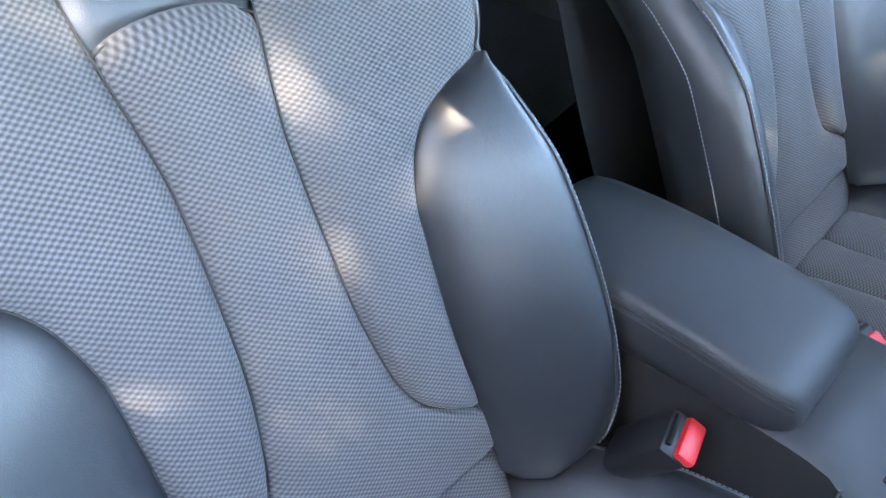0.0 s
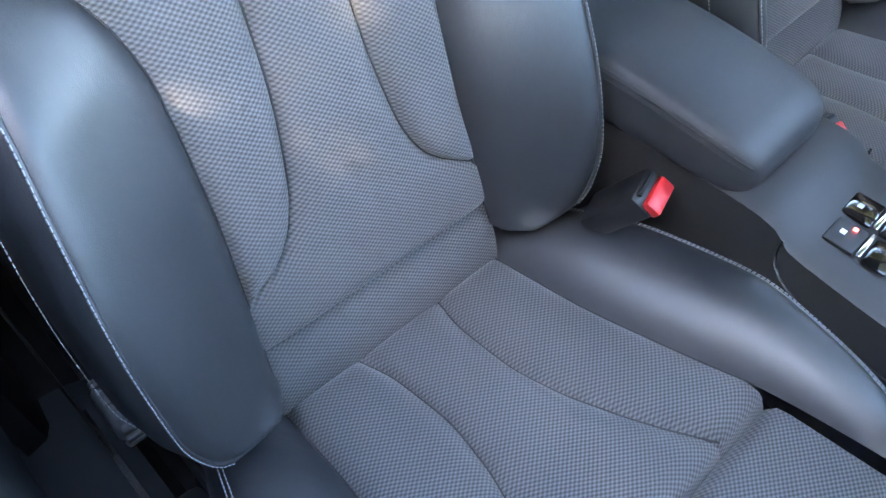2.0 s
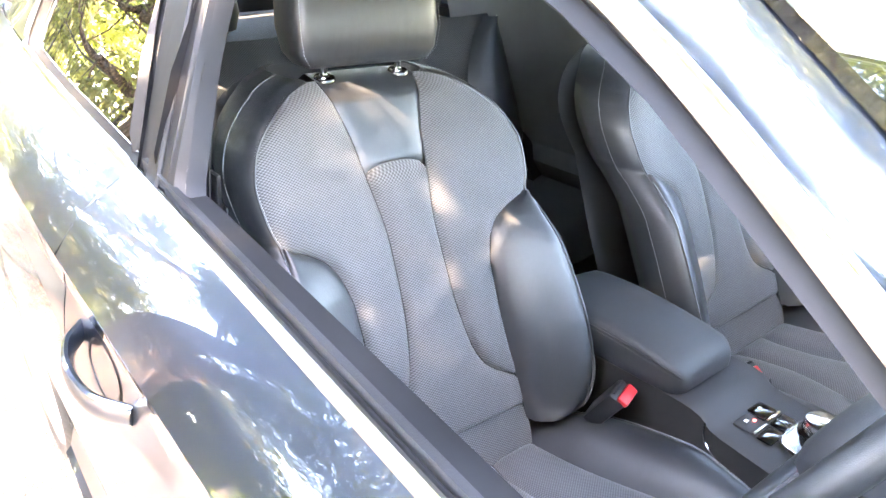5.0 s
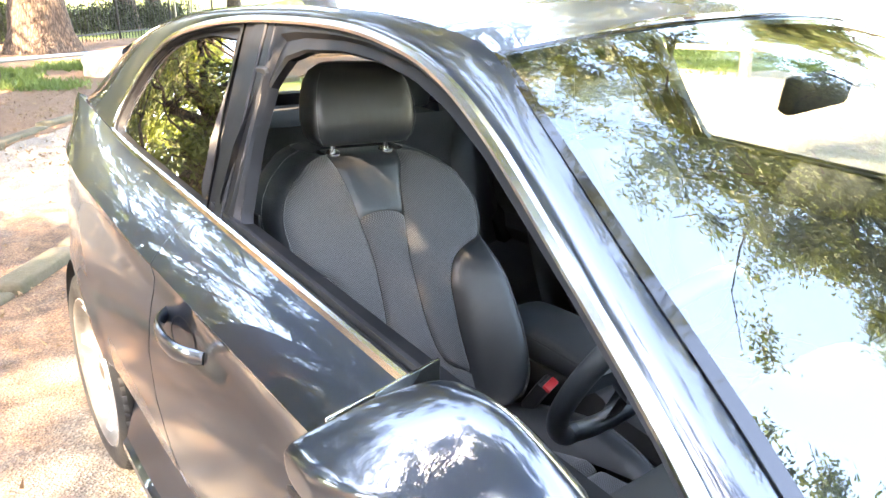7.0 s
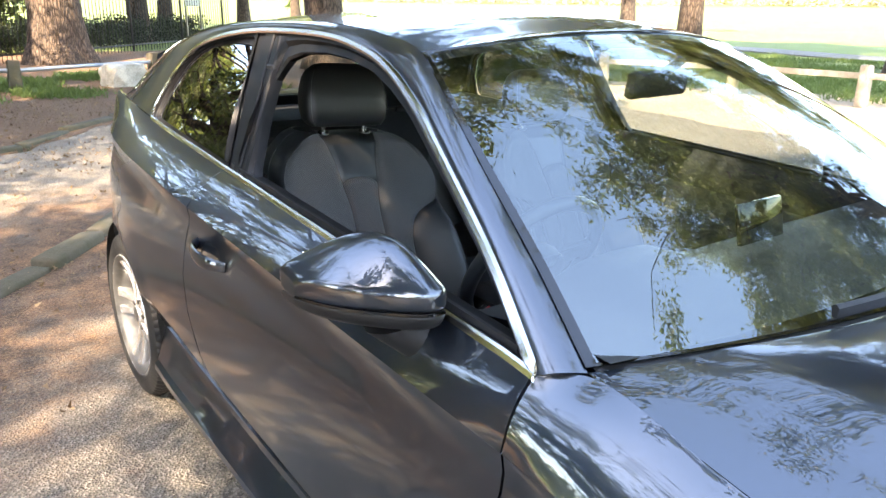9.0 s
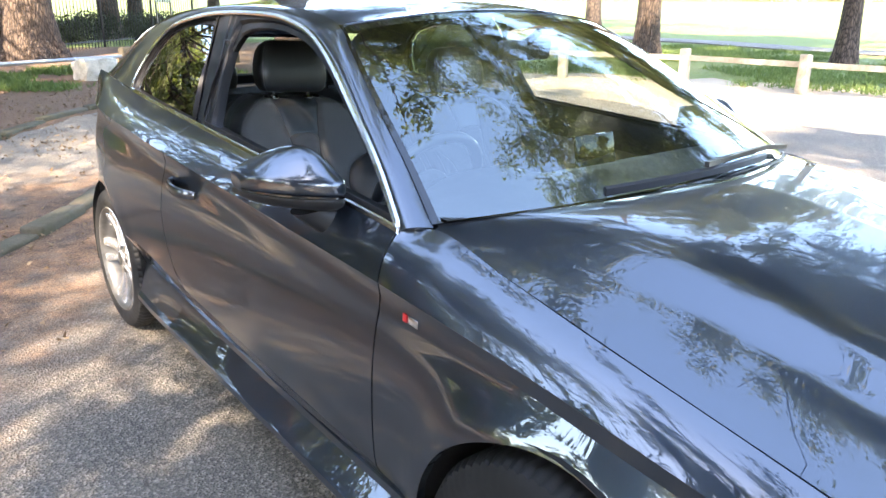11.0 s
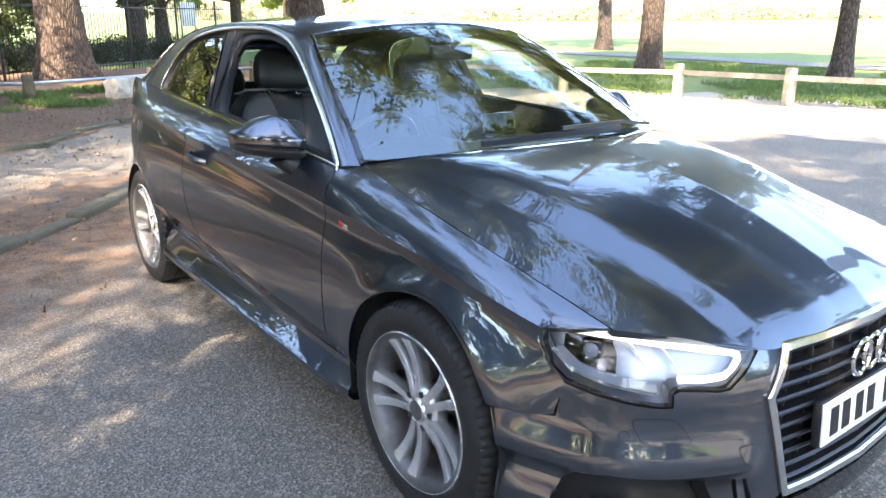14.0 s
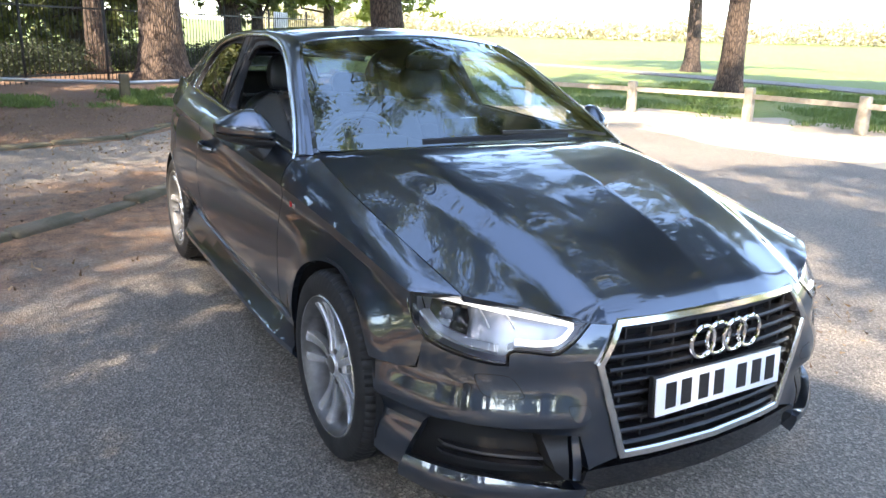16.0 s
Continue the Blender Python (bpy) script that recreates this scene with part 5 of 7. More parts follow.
# wheels
def wheel(at, sgn, phase):
    w = empty("wheel", "", "")
    w.parent = car
    m = pose(at[0], at[1], at[2], 0, -90 * sgn, 0)   # local z points outward
    R = TYRE_R
    bm = bmesh.new()
    prof = [(0.222, -0.10), (0.232, -0.112), (0.27, -0.118), (R - 0.012, -0.105), (R, -0.085), (R, 0.085), (R - 0.012, 0.105), (0.275, 0.117), (0.245, 0.114), (0.232, 0.108), (0.226, 0.098)]
    prof[4:6] = [(R, -0.085), (R, -0.06), (R, -0.045), (R - 0.006, -0.044), (R - 0.006, -0.036), (R, -0.035), (R, 0.0), (R, 0.035), (R - 0.006, 0.036), (R - 0.006, 0.044), (R, 0.045), (R, 0.06), (R, 0.085)]
    lathe(bm, prof, Matrix(), 216)
    # cross grooves cut into the shoulders, between the blocks
    for v in bm.verts:
        k = int(round(math.atan2(v.co.y, v.co.x) / (2 * math.pi) * 216)) % 3
        r = math.hypot(v.co.x, v.co.y)
        if k == 0 and r > R - 0.02 and abs(v.co.z) > 0.05:
            v.co.x *= (r - 0.006) / r
            v.co.y *= (r - 0.006) / r
    bmesh.ops.transform(bm, matrix=m, verts=bm.verts)
    part("tyre", bm, RUBBER, w, "black low-profile tyre", angle=35)
    rim = w
    bm = bmesh.new()
    lathe(bm, [(0.205, -0.10), (0.205, 0.02), (0.214, 0.075), (0.228, 0.100), (0.2335, 0.108), (0.231, 0.113), (0.224, 0.110), (0.214, 0.102), (0.206, 0.082), (0.198, 0.04), (0.198, -0.10)], m, 72)
    part("rim_barrel", bm, ALLOY_IN, rim)
    bm = bmesh.new()
    lathe(bm, [(0.214, 0.098), (0.226, 0.1105), (0.2325, 0.1135), (0.236, 0.110), (0.234, 0.102)], m, 72)
    part("rim_lip", bm, ALLOY, rim)
    for k in range(5):
        base = m @ Matrix.Rotation(2 * math.pi * k / 5 + phase, 4, "Z")
        bm = bmesh.new()
        for sd in (-1, 1):
            rows = []
            for t in np.linspace(0, 1, 14):
                r = 0.040 + 0.184 * t
                mid = sd * (0.013 + 0.030 * t ** 1.15)
                half = 0.0135 + 0.0045 * t - 0.002 * math.sin(math.pi * min(1, t * 1.1)) + 0.010 * max(0.0, t - 0.8) ** 1.5 * 8
                z = 0.084 - 0.010 * math.sin(math.pi * t) + 0.022 * t ** 2.2
                sec = [(-half, z - 0.030), (-half, z - 0.005), (-half + 0.0015, z - 0.0005), (sd * -0.002, z + 0.002), (half - 0.0015, z - 0.0005), (half, z - 0.005), (half, z - 0.030), (half * 0.6, z - 0.042), (-half * 0.6, z - 0.042)]
                rows.append([base @ Vector((r, mid + c, b)) for c, b in sec])
            vs = loft(bm, rows, True)
            cap(bm, vs[0]), cap(bm, vs[-1])
        part("spoke", bm, ALLOY, rim, angle=40)
    bm = bmesh.new()
    lathe(bm, [(0.070, 0.03), (0.070, 0.066), (0.062, 0.078), (0.036, 0.083), (0.033, 0.089), (0.030, 0.091), (0.0005, 0.093)], m, 36)
    part("hub_cap", bm, ALLOY, rim)
    bm = bmesh.new()
    lathe(bm, [(0.029, 0.0915), (0.001, 0.0938)], m, 24)
    part("cap_badge", bm, ALLOY_IN, rim)
    for k in range(5):
        a = 2 * math.pi * (k + 0.5) / 5 + phase
        bm = cyl(bmesh.new(), 0.0105, 0.02, m @ Matrix.Translation((0.053 * math.cos(a), 0.053 * math.sin(a), 0.074)), 6)
        part("wheel_bolt", bm, DARKMETAL, rim, smooth=False)
    # near-black disc for the shade behind the spokes
    bm = bmesh.new()
    lathe(bm, [(0.198, -0.03), (0.05, -0.03)], m, 32)
    part("wheel_inner", bm, VOID, w)
    bm = bmesh.new()
    lathe(bm, [(0.07, -0.01), (0.15, -0.01), (0.15, 0.012), (0.07, 0.012)], m, 48)
    part("brake_disc", bm, DARKMETAL, w)
    bm = box(bmesh.new(), (0.07, 0.14, 0.07), bevel=0.012)
    bmesh.ops.transform(bm, matrix=m @ Matrix.Translation((-0.0, 0.125, 0.0)) if sgn > 0 else m @ Matrix.Translation((0, -0.125, 0)), verts=bm.verts)
    part("brake_caliper", bm, DARKMETAL, w)
    return w


PHASE = radians(21)
for yc, xx in ((0.0, 0.772), (WHEELBASE, 0.752)):
    wheel((-xx, yc, TYRE_R), 1, PHASE)
    wheel((xx, yc, TYRE_R), -1, PHASE)


# door mirrors
def door_mirror(sgn):
    dm = empty("door_mirror", "grey painted door mirror on a black foot", "")
    dm.parent = car
    # painted shell with a crease over the front face, above a black lower case
    shell, lower = [], []
    for t in np.r_[0.0, np.linspace(0.04, 0.97, 15), 0.996, 1.0]:
        x = -(0.802 + 0.198 * t) * sgn
        zs = 0.967 + 0.016 * t
        up = ip(t, [(0, 0.040), (0.06, 0.066), (0.30, 0.108), (0.36, 0.109), (0.6, 0.094), (0.9, 0.056), (0.97, 0.046), (1, 0.034)])
        dn = ip(t, [(0, 0.030), (0.15, 0.038), (0.6, 0.034), (0.95, 0.022), (1, 0.012)])
        cr = min(0.040, up - 0.012)
        yb = 0.905 - 0.100 * (1 - t)
        dep = 0.150 * ip(t, [(0, 0.60), (0.08, 0.82), (0.3, 0.98), (0.7, 0.86), (0.93, 0.58), (1, 0.36)])
        top = [(-dep * 0.975, 0.0), (-dep * 0.995, cr * 0.4), (-dep * 1.0, cr * 0.75), (-dep * 0.985, cr), (-dep * 0.82, cr + (up - cr) * 0.36), (-dep * 0.62, cr + (up - cr) * 0.74), (-dep * 0.42, up - 0.002), (-dep * 0.25, up), (-dep * 0.05, up * 0.985), (0, up * 0.95), (0.0, 0.0)]
        shell.append([(x, yb + a, zs + b) for a, b in top])
        bot = [(0.0, 0.002), (-dep * 0.90, 0.002), (-dep * 0.955, -0.001), (-dep * 0.965, -0.006), (-dep * 0.90, -dn * 0.75), (-dep * 0.6, -dn), (-dep * 0.1, -dn * 0.9), (0, -dn * 0.6)]
        lower.append([(x, yb + a, zs + b) for a, b in bot])
    for nm, rows, mt in (("mirror_shell", shell, PAINT), ("mirror_case", lower, BLACK)):
        bm = bmesh.new()
        vs = loft(bm, rows, True)
        cap(bm, vs[0]), cap(bm, vs[-1])
        shape = part(nm, bm, mt, dm, angle=60)
        mod = shape.modifiers.new("round", "SUBSURF")
        mod.levels = mod.render_levels = 2
    bm = bmesh.new()
    sweep(bm, [Vector(r[0]) + Vector((0, -0.0015, 0.004)) for r in shell[2:-1]], [(-0.002, 0.0022), (-0.002, -0.0022), (0.003, -0.0022), (0.003, 0.0022)])
    part("mirror_strip", bm, GLOSSBLACK, dm)
    bm = bmesh.new()
    foot = []
    for t in np.linspace(0, 1, 9):
        c = Vector((-0.797 - 0.05 * (1 - t) + 0.035 * t, 0.786 - 0.050 * t, 0.940 - 0.095 * t))
        r = 0.056 * (1 - 0.35 * t)
        foot.append([(sgn * (c.x + r * 1.1 * math.cos(a)), c.y + r * 0.85 * math.sin(a), c.z + 0.25 * r * math.cos(a)) for a in np.linspace(0, 2 * math.pi, 17)[:-1]])
    vs = loft(bm, foot, True)
    cap(bm, vs[0]), cap(bm, vs[-1])
    part("mirror_foot", bm, BLACK, dm, "black mirror foot and lower trim", angle=40)
    bm = box(bmesh.new(), (0.16, 0.004, 0.10), (sgn * -0.885, 0.905, 0.995), (0, 0, 12 * sgn), 0.002)
    part("mirror_glass", bm, BRIGHT, dm)


door_mirror(1), door_mirror(-1)

# door handle in its cup
bm = bmesh.new()
hy, hz = 1.60, 0.828
cupx = side_x(hy, hz)
rows = []
for k, d in ((1.0, 0.0015), (0.93, 0.001), (0.8, -0.02), (0.4, -0.035), (0.01, -0.037)):
    rows.append([(-(side_x(hy + 0.062 * k * c, hz + 0.036 * k * s) + d), hy + 0.062 * k * c, hz + 0.036 * k * s) for c, s in ((math.cos(a), math.sin(a)) for a in np.linspace(0, 2 * math.pi, 33)[:-1])])
loft(bm, rows, True)
part("handle_cup", bm, BLACK, door)
bm = bmesh.new()
pts = spline([(-(cupx - 0.004), hy + 0.10, hz + 0.012), (-(cupx + 0.024), hy + 0.06, hz + 0.01), (-(cupx + 0.036), hy, hz + 0.006), (-(cupx + 0.028), hy - 0.06, hz + 0.001), (-(cupx - 0.002), hy - 0.10, hz - 0.004)], 22)
sweep(bm, pts, lambda t: [(0.008 * math.cos(a), (0.013 + 0.006 * math.sin(math.pi * t)) * math.sin(a)) for a in np.linspace(0, 2 * math.pi, 13)[:-1]])
part("door_handle", bm, PAINT, door)

# side badge on the wing
bm = box(bmesh.new(), (0.003, 0.035, 0.018), (-side_x(0.395, 0.772) - 0.0015, 0.395, 0.772), (4, 0, 0), 0.0008)
part("side_badge", bm, BRIGHT, car, "small bright badge with a red corner")
bm = box(bmesh.new(), (0.0035, 0.014, 0.018), (-side_x(0.42, 0.774) - 0.002, 0.421, 0.774), (4, 0, 0), 0.0008)
part("side_badge_tip", bm, REDPL, car)

# windscreen wipers at rest
for u0, u1, t0, t1, up in ((-0.50, 0.42, 0.012, 0.020, 0.80),):
    bm = bmesh.new()
    pts = [screen(u, t0 + (t1 - t0) * i / 15) + Vector((0, -0.012, 0.020)) for i, u in enumerate(np.linspace(u0, u1, 16))]
    sweep(bm, pts, lambda t: [(-0.007, 0.005), (-0.004, -0.012), (0.004, -0.012), (0.007, 0.005), (0.0, 0.010)])
    wp = empty("wiper", "", "")
    wp.parent = car
    part("wiper_blade", bm, BLACK, wp)
    bm = bmesh.new()
    a, b = screen(up, 0.0) + Vector((0, 0.0, 0.030)), pts[7] + Vector((0, -0.006, 0.020))
    sweep(bm, [a, a.lerp(b, 0.35) + Vector((0, -0.01, 0.014)), b], lambda t: [(0.011 - 0.005 * t, 0.007), (-0.011 + 0.005 * t, 0.007), (-0.011 + 0.005 * t, -0.006), (0.011 - 0.005 * t, -0.006)])
    part("wiper_arm", bm, BLACK, wp)
# black scuttle between bonnet and windscreen
bm = bmesh.new()
loft(bm, [[screen(u, 0.0) + Vector((0, dy, dz)) for u in np.linspace(-0.985, 0.985, 41)] for dy, dz in ((0.01, 0.002), (-0.012, -0.006), (-0.05, -0.022))])
part("scuttle_panel", bm, BLACK, car)


# ---------------------------------------------------------------- inside: materials
LEATHER = mat("black_leather", (0.022, 0.024, 0.028), 0.48, 0, 0.42, 0.5)
bsdf(LEATHER).inputs["Coat Roughness"].default_value, bsdf(LEATHER).inputs["Coat IOR"].default_value = 0.42, 1.7
_v = coords(LEATHER)
_cell = node(LEATHER, "ShaderNodeTexVoronoi", Scale=900.0)
link(LEATHER, _v, _cell.inputs["Vector"])
_w = noise_tex(LEATHER, _v, 18, 4)
link(LEATHER, ramp(LEATHER, _w, [(0.3, (0.012, 0.014, 0.017)), (0.7, (0.020, 0.022, 0.026))]), bsdf(LEATHER).inputs["Base Color"])
link(LEATHER, ramp(LEATHER, _w, [(0.3, (0.42,) * 3), (0.7, (0.54,) * 3)]), bsdf(LEATHER).inputs["Roughness"])
_b = bump(LEATHER, _cell.outputs["Distance"], 0.35, 0.0004)
_cr = node(LEATHER, "ShaderNodeBump", Strength=0.35, Distance=0.004)
_mus = noise_tex(LEATHER, coords(LEATHER, (9, 9, 3)), 3.0, 3)
link(LEATHER, _mus, _cr.inputs["Height"])
link(LEATHER, _cr.outputs["Normal"], _b.inputs["Normal"])

CLOTH = mat("grey_woven_cloth", (0.1, 0.11, 0.12), 0.85)
_uv = CLOTH.node_tree.nodes.new("ShaderNodeUVMap")
_sep = CLOTH.node_tree.nodes.new("ShaderNodeSeparateXYZ")
link(CLOTH, _uv.outputs[0], _sep.inputs[0])


def math_node(m, op, a, b=None):
    n = m.node_tree.nodes.new("ShaderNodeMath")
    n.operation = op
    for i, v in enumerate((a, b)):
        if v is None:
            continue
        if isinstance(v, (int, float)):
            n.inputs[i].default_value = v
        else:
            link(m, v, n.inputs[i])
    return n.outputs[0]


_u, _vv = _sep.outputs[0], _sep.outputs[1]
_wob = noise_tex(CLOTH, _uv.outputs[0], 60, 2)
_u2 = math_node(CLOTH, "ADD", _u, math_node(CLOTH, "MULTIPLY", _wob, 0.0012))
_p1 = math_node(CLOTH, "SINE", math_node(CLOTH, "MULTIPLY", _u2, 2 * math.pi / 0.0066))
_p2 = math_node(CLOTH, "SINE", math_node(CLOTH, "MULTIPLY", _vv, 2 * math.pi / 0.0046))
_weave = math_node(CLOTH, "ADD", math_node(CLOTH, "MULTIPLY", math_node(CLOTH, "MULTIPLY", _p1, _p2), 0.5), 0.5)
_big = noise_tex(CLOTH, _uv.outputs[0], 7, 4)
_thread = noise_tex(CLOTH, _uv.outputs[0], 700, 2)
_c = ramp(CLOTH, _weave, [(0.12, (0.032, 0.032, 0.034)), (0.5, (0.072, 0.073, 0.077)), (0.88, (0.122, 0.124, 0.130))])
_c = mixc(CLOTH, 0.5, _c, ramp(CLOTH, _big, [(0.3, (0.75, 0.75, 0.75)), (0.7, (1, 1, 1))]), "MULTIPLY")
_c = mixc(CLOTH, 0.35, _c, ramp(CLOTH, _thread, [(0.3, (0.6, 0.6, 0.6)), (0.7, (1.25, 1.25, 1.25))]), "MULTIPLY")
link(CLOTH, _c, bsdf(CLOTH).inputs["Base Color"])
bsdf(CLOTH).inputs["Sheen Weight"].default_value = 0.15
bump(CLOTH, _weave, 0.55, 0.0010)

# dark grey that draws the shade in sewn creases
SEAM_SHADE = varied(mat("seam_crease_shade", (0.03, 0.03, 0.032)), (0.036, 0.037, 0.039), (0.022, 0.023, 0.025), 60, 1.0, (0.85, 0.95), 0.0004, 900)
PLASTIC = varied(mat("soft_black_plastic", (0.026, 0.027, 0.03)), (0.028, 0.03, 0.033), (0.022, 0.023, 0.026), 7, 0.5, (0.5, 0.62), 0.0003, 900)
ARMLEATHER = varied(mat("armrest_leatherette", (0.036, 0.039, 0.043)), (0.04, 0.043, 0.047), (0.031, 0.034, 0.038), 8, 0.5, (0.48, 0.58), 0.0003, 800)
# lighter than PLASTIC, to make up for light missing on these parts
TRIM_LIGHTENED = varied(mat("lightened_trim_plastic", (0.10, 0.104, 0.11)), (0.11, 0.114, 0.12), (0.085, 0.088, 0.094), 7, 0.5, (0.5, 0.62), 0.0003, 900)
CARPET = varied(mat("black_carpet", (0.012, 0.012, 0.013)), (0.014, 0.014, 0.015), (0.008, 0.008, 0.009), 20, 1.0, (0.9, 1.0), 0.002, 600)
THREAD = mat("pale_grey_thread", (0.25, 0.265, 0.29), 0.75)
BELT_WEB = varied(mat("belt_webbing", (0.02, 0.02, 0.022)), (0.024, 0.024, 0.026), (0.016, 0.016, 0.018), 30, 0.8, (0.55, 0.7), 0.0004, 700)
REDLIT = mat("red_tell_tale", (0.8, 0.05, 0.05), 0.4)
bsdf(REDLIT).inputs["Emission Color"].default_value, bsdf(REDLIT).inputs["Emission Strength"].default_value = (1, 0.06, 0.05, 1), 1.0


def uv_loft(bm, rows, uvs):
    layer = bm.loops.layers.uv.verify()
    vs = [[bm.verts.new(Vector(p)) for p in r] for r in rows]
    for i in range(len(rows) - 1):
        for j in range(len(rows[0]) - 1):
            q = [(i, j), (i, j + 1), (i + 1, j + 1), (i + 1, j)]
            try:
                f = bm.faces.new([vs[a][b] for a, b in q])
            except ValueError:
                continue
            for lp, (a, b) in zip(f.loops, q):
                lp[layer].uv = uvs[a][b]
    return vs


def stitches(name, path, normal, parent, step=0.0052, size=(0.0037, 0.0010, 0.0008), lift=0.0006):
    """A row of separate thread stitches along a seam."""
    n = max(2, int(sum((Vector(b) - Vector(a)).length for a, b in zip(path, path[1:])) / step))
    pts = resample(path, n + 1)
    bm = bmesh.new()
    for k in range(n):
        a, b = Vector(pts[k]), Vector(pts[k + 1])
        t = (b - a).normalized()
        nn = Vector(normal(a) if callable(normal) else normal)
        s = t.cross(nn).normalized()
        w = s.cross(t)
        mid = (a + b) / 2 + w * lift
        m = Matrix((t, s, w)).transposed().to_4x4()
        bmesh.ops.create_cube(bm, size=1, matrix=Matrix.Translation(mid) @ m @ Matrix.Diagonal((*size, 1)))
    ob = part(name, bm, THREAD, parent, "pale thread stitching", smooth=False)
    ob["kind"] = "stuff"
    return ob


# ---------------------------------------------------------------- front seat, about its own middle line
CS = [(0.49, 0.150), (0.560, 0.146), (0.573, 0.130), (0.585, 0.105), (0.605, 0.082), (0.645, 0.064), (0.73, 0.051), (0.83, 0.048), (0.925, 0.061), (0.975, 0.068), (1.062, 0.094)]
WS = [(0.49, 0.150), (0.58, 0.142), (0.67, 0.138), (0.75, 0.140), (0.79, 0.150), (0.82, 0.168), (0.845, 0.205), (0.862, 0.238), (0.90, 0.252), (0.94, 0.256), (0.98, 0.243), (1.02, 0.205), (1.05, 0.155), (1.062, 0.110)]
BO = [(0.487, 0.155), (0.497, 0.185), (0.515, 0.225), (0.54, 0.245), (0.58, 0.258), (0.66, 0.262), (0.74, 0.258), (0.81, 0.250), (0.862, 0.242)]


def back_y(z):
    return 1.53 + (z - 0.49) * 0.472 - 0.012 * math.sin(math.pi * min(1, max(0, (z - 0.49) / 0.57))) + 0.9 * max(0, z - 1.03) ** 2 * 10


def back_d(a, z):
    """How far the backrest stands forward at a distance from its middle."""
    s = abs(a)
    d = 0.75 * max(0, s - 0.05) ** 2
    k = ip(z, [(0.48, 0.55), (0.53, 0.9), (0.62, 1.0), (0.78, 0.85), (0.85, 0.25), (0.87, 0.0)])
    edge = ip(z, WS)
    if s > edge and k > 0:
        w = min(1, (s - edge) / max(0.03, ip(z, BO) - edge))
        d += k * 0.062 * w ** 0.75
    d -= 0.035 * max(0, z - 1.035) / 0.03 * 0.4
    return d


def back_pt(a, z, puff=0.0):
    return Vector((a, back_y(z) - back_d(a, z) - puff, z + puff * 0.3))


def puffed(w, amount):
    return amount * (1 - abs(2 * w - 1) ** 3.5) ** 0.6 if 0 < w < 1 else 0.0


def back_strip(z0, z1, left, right, n=60, k=14, puff=0.009, ends=True):
    rows, uvs = [], []
    for i in range(n + 1):
        z = z0 + (z1 - z0) * i / n
        a0, a1 = left(z), right(z)
        t = i / n
        e = 1.0
        if ends:
            e = min(1, (t * (z1 - z0) / 0.02)) ** 0.5 * min(1, ((1 - t) * (z1 - z0) / 0.02)) ** 0.5
        row, uv = [], []
        for j in range(k + 1):
            w = j / k
            a = a0 + (a1 - a0) * w
            row.append(back_pt(a, z, puffed(w, puff) * e - 0.003))
            uv.append((a, (z - 0.49) * 1.106))
        rows.append(row), uvs.append(uv)
    return rows, uvs


def cush_z(y, a=0.0):
    s = abs(a)
    return 0.432 + (1.515 - y) * 0.165 + 0.35 * max(0, s - 0.06) ** 2 - 0.5 * max(0, 1.20 - y) ** 2


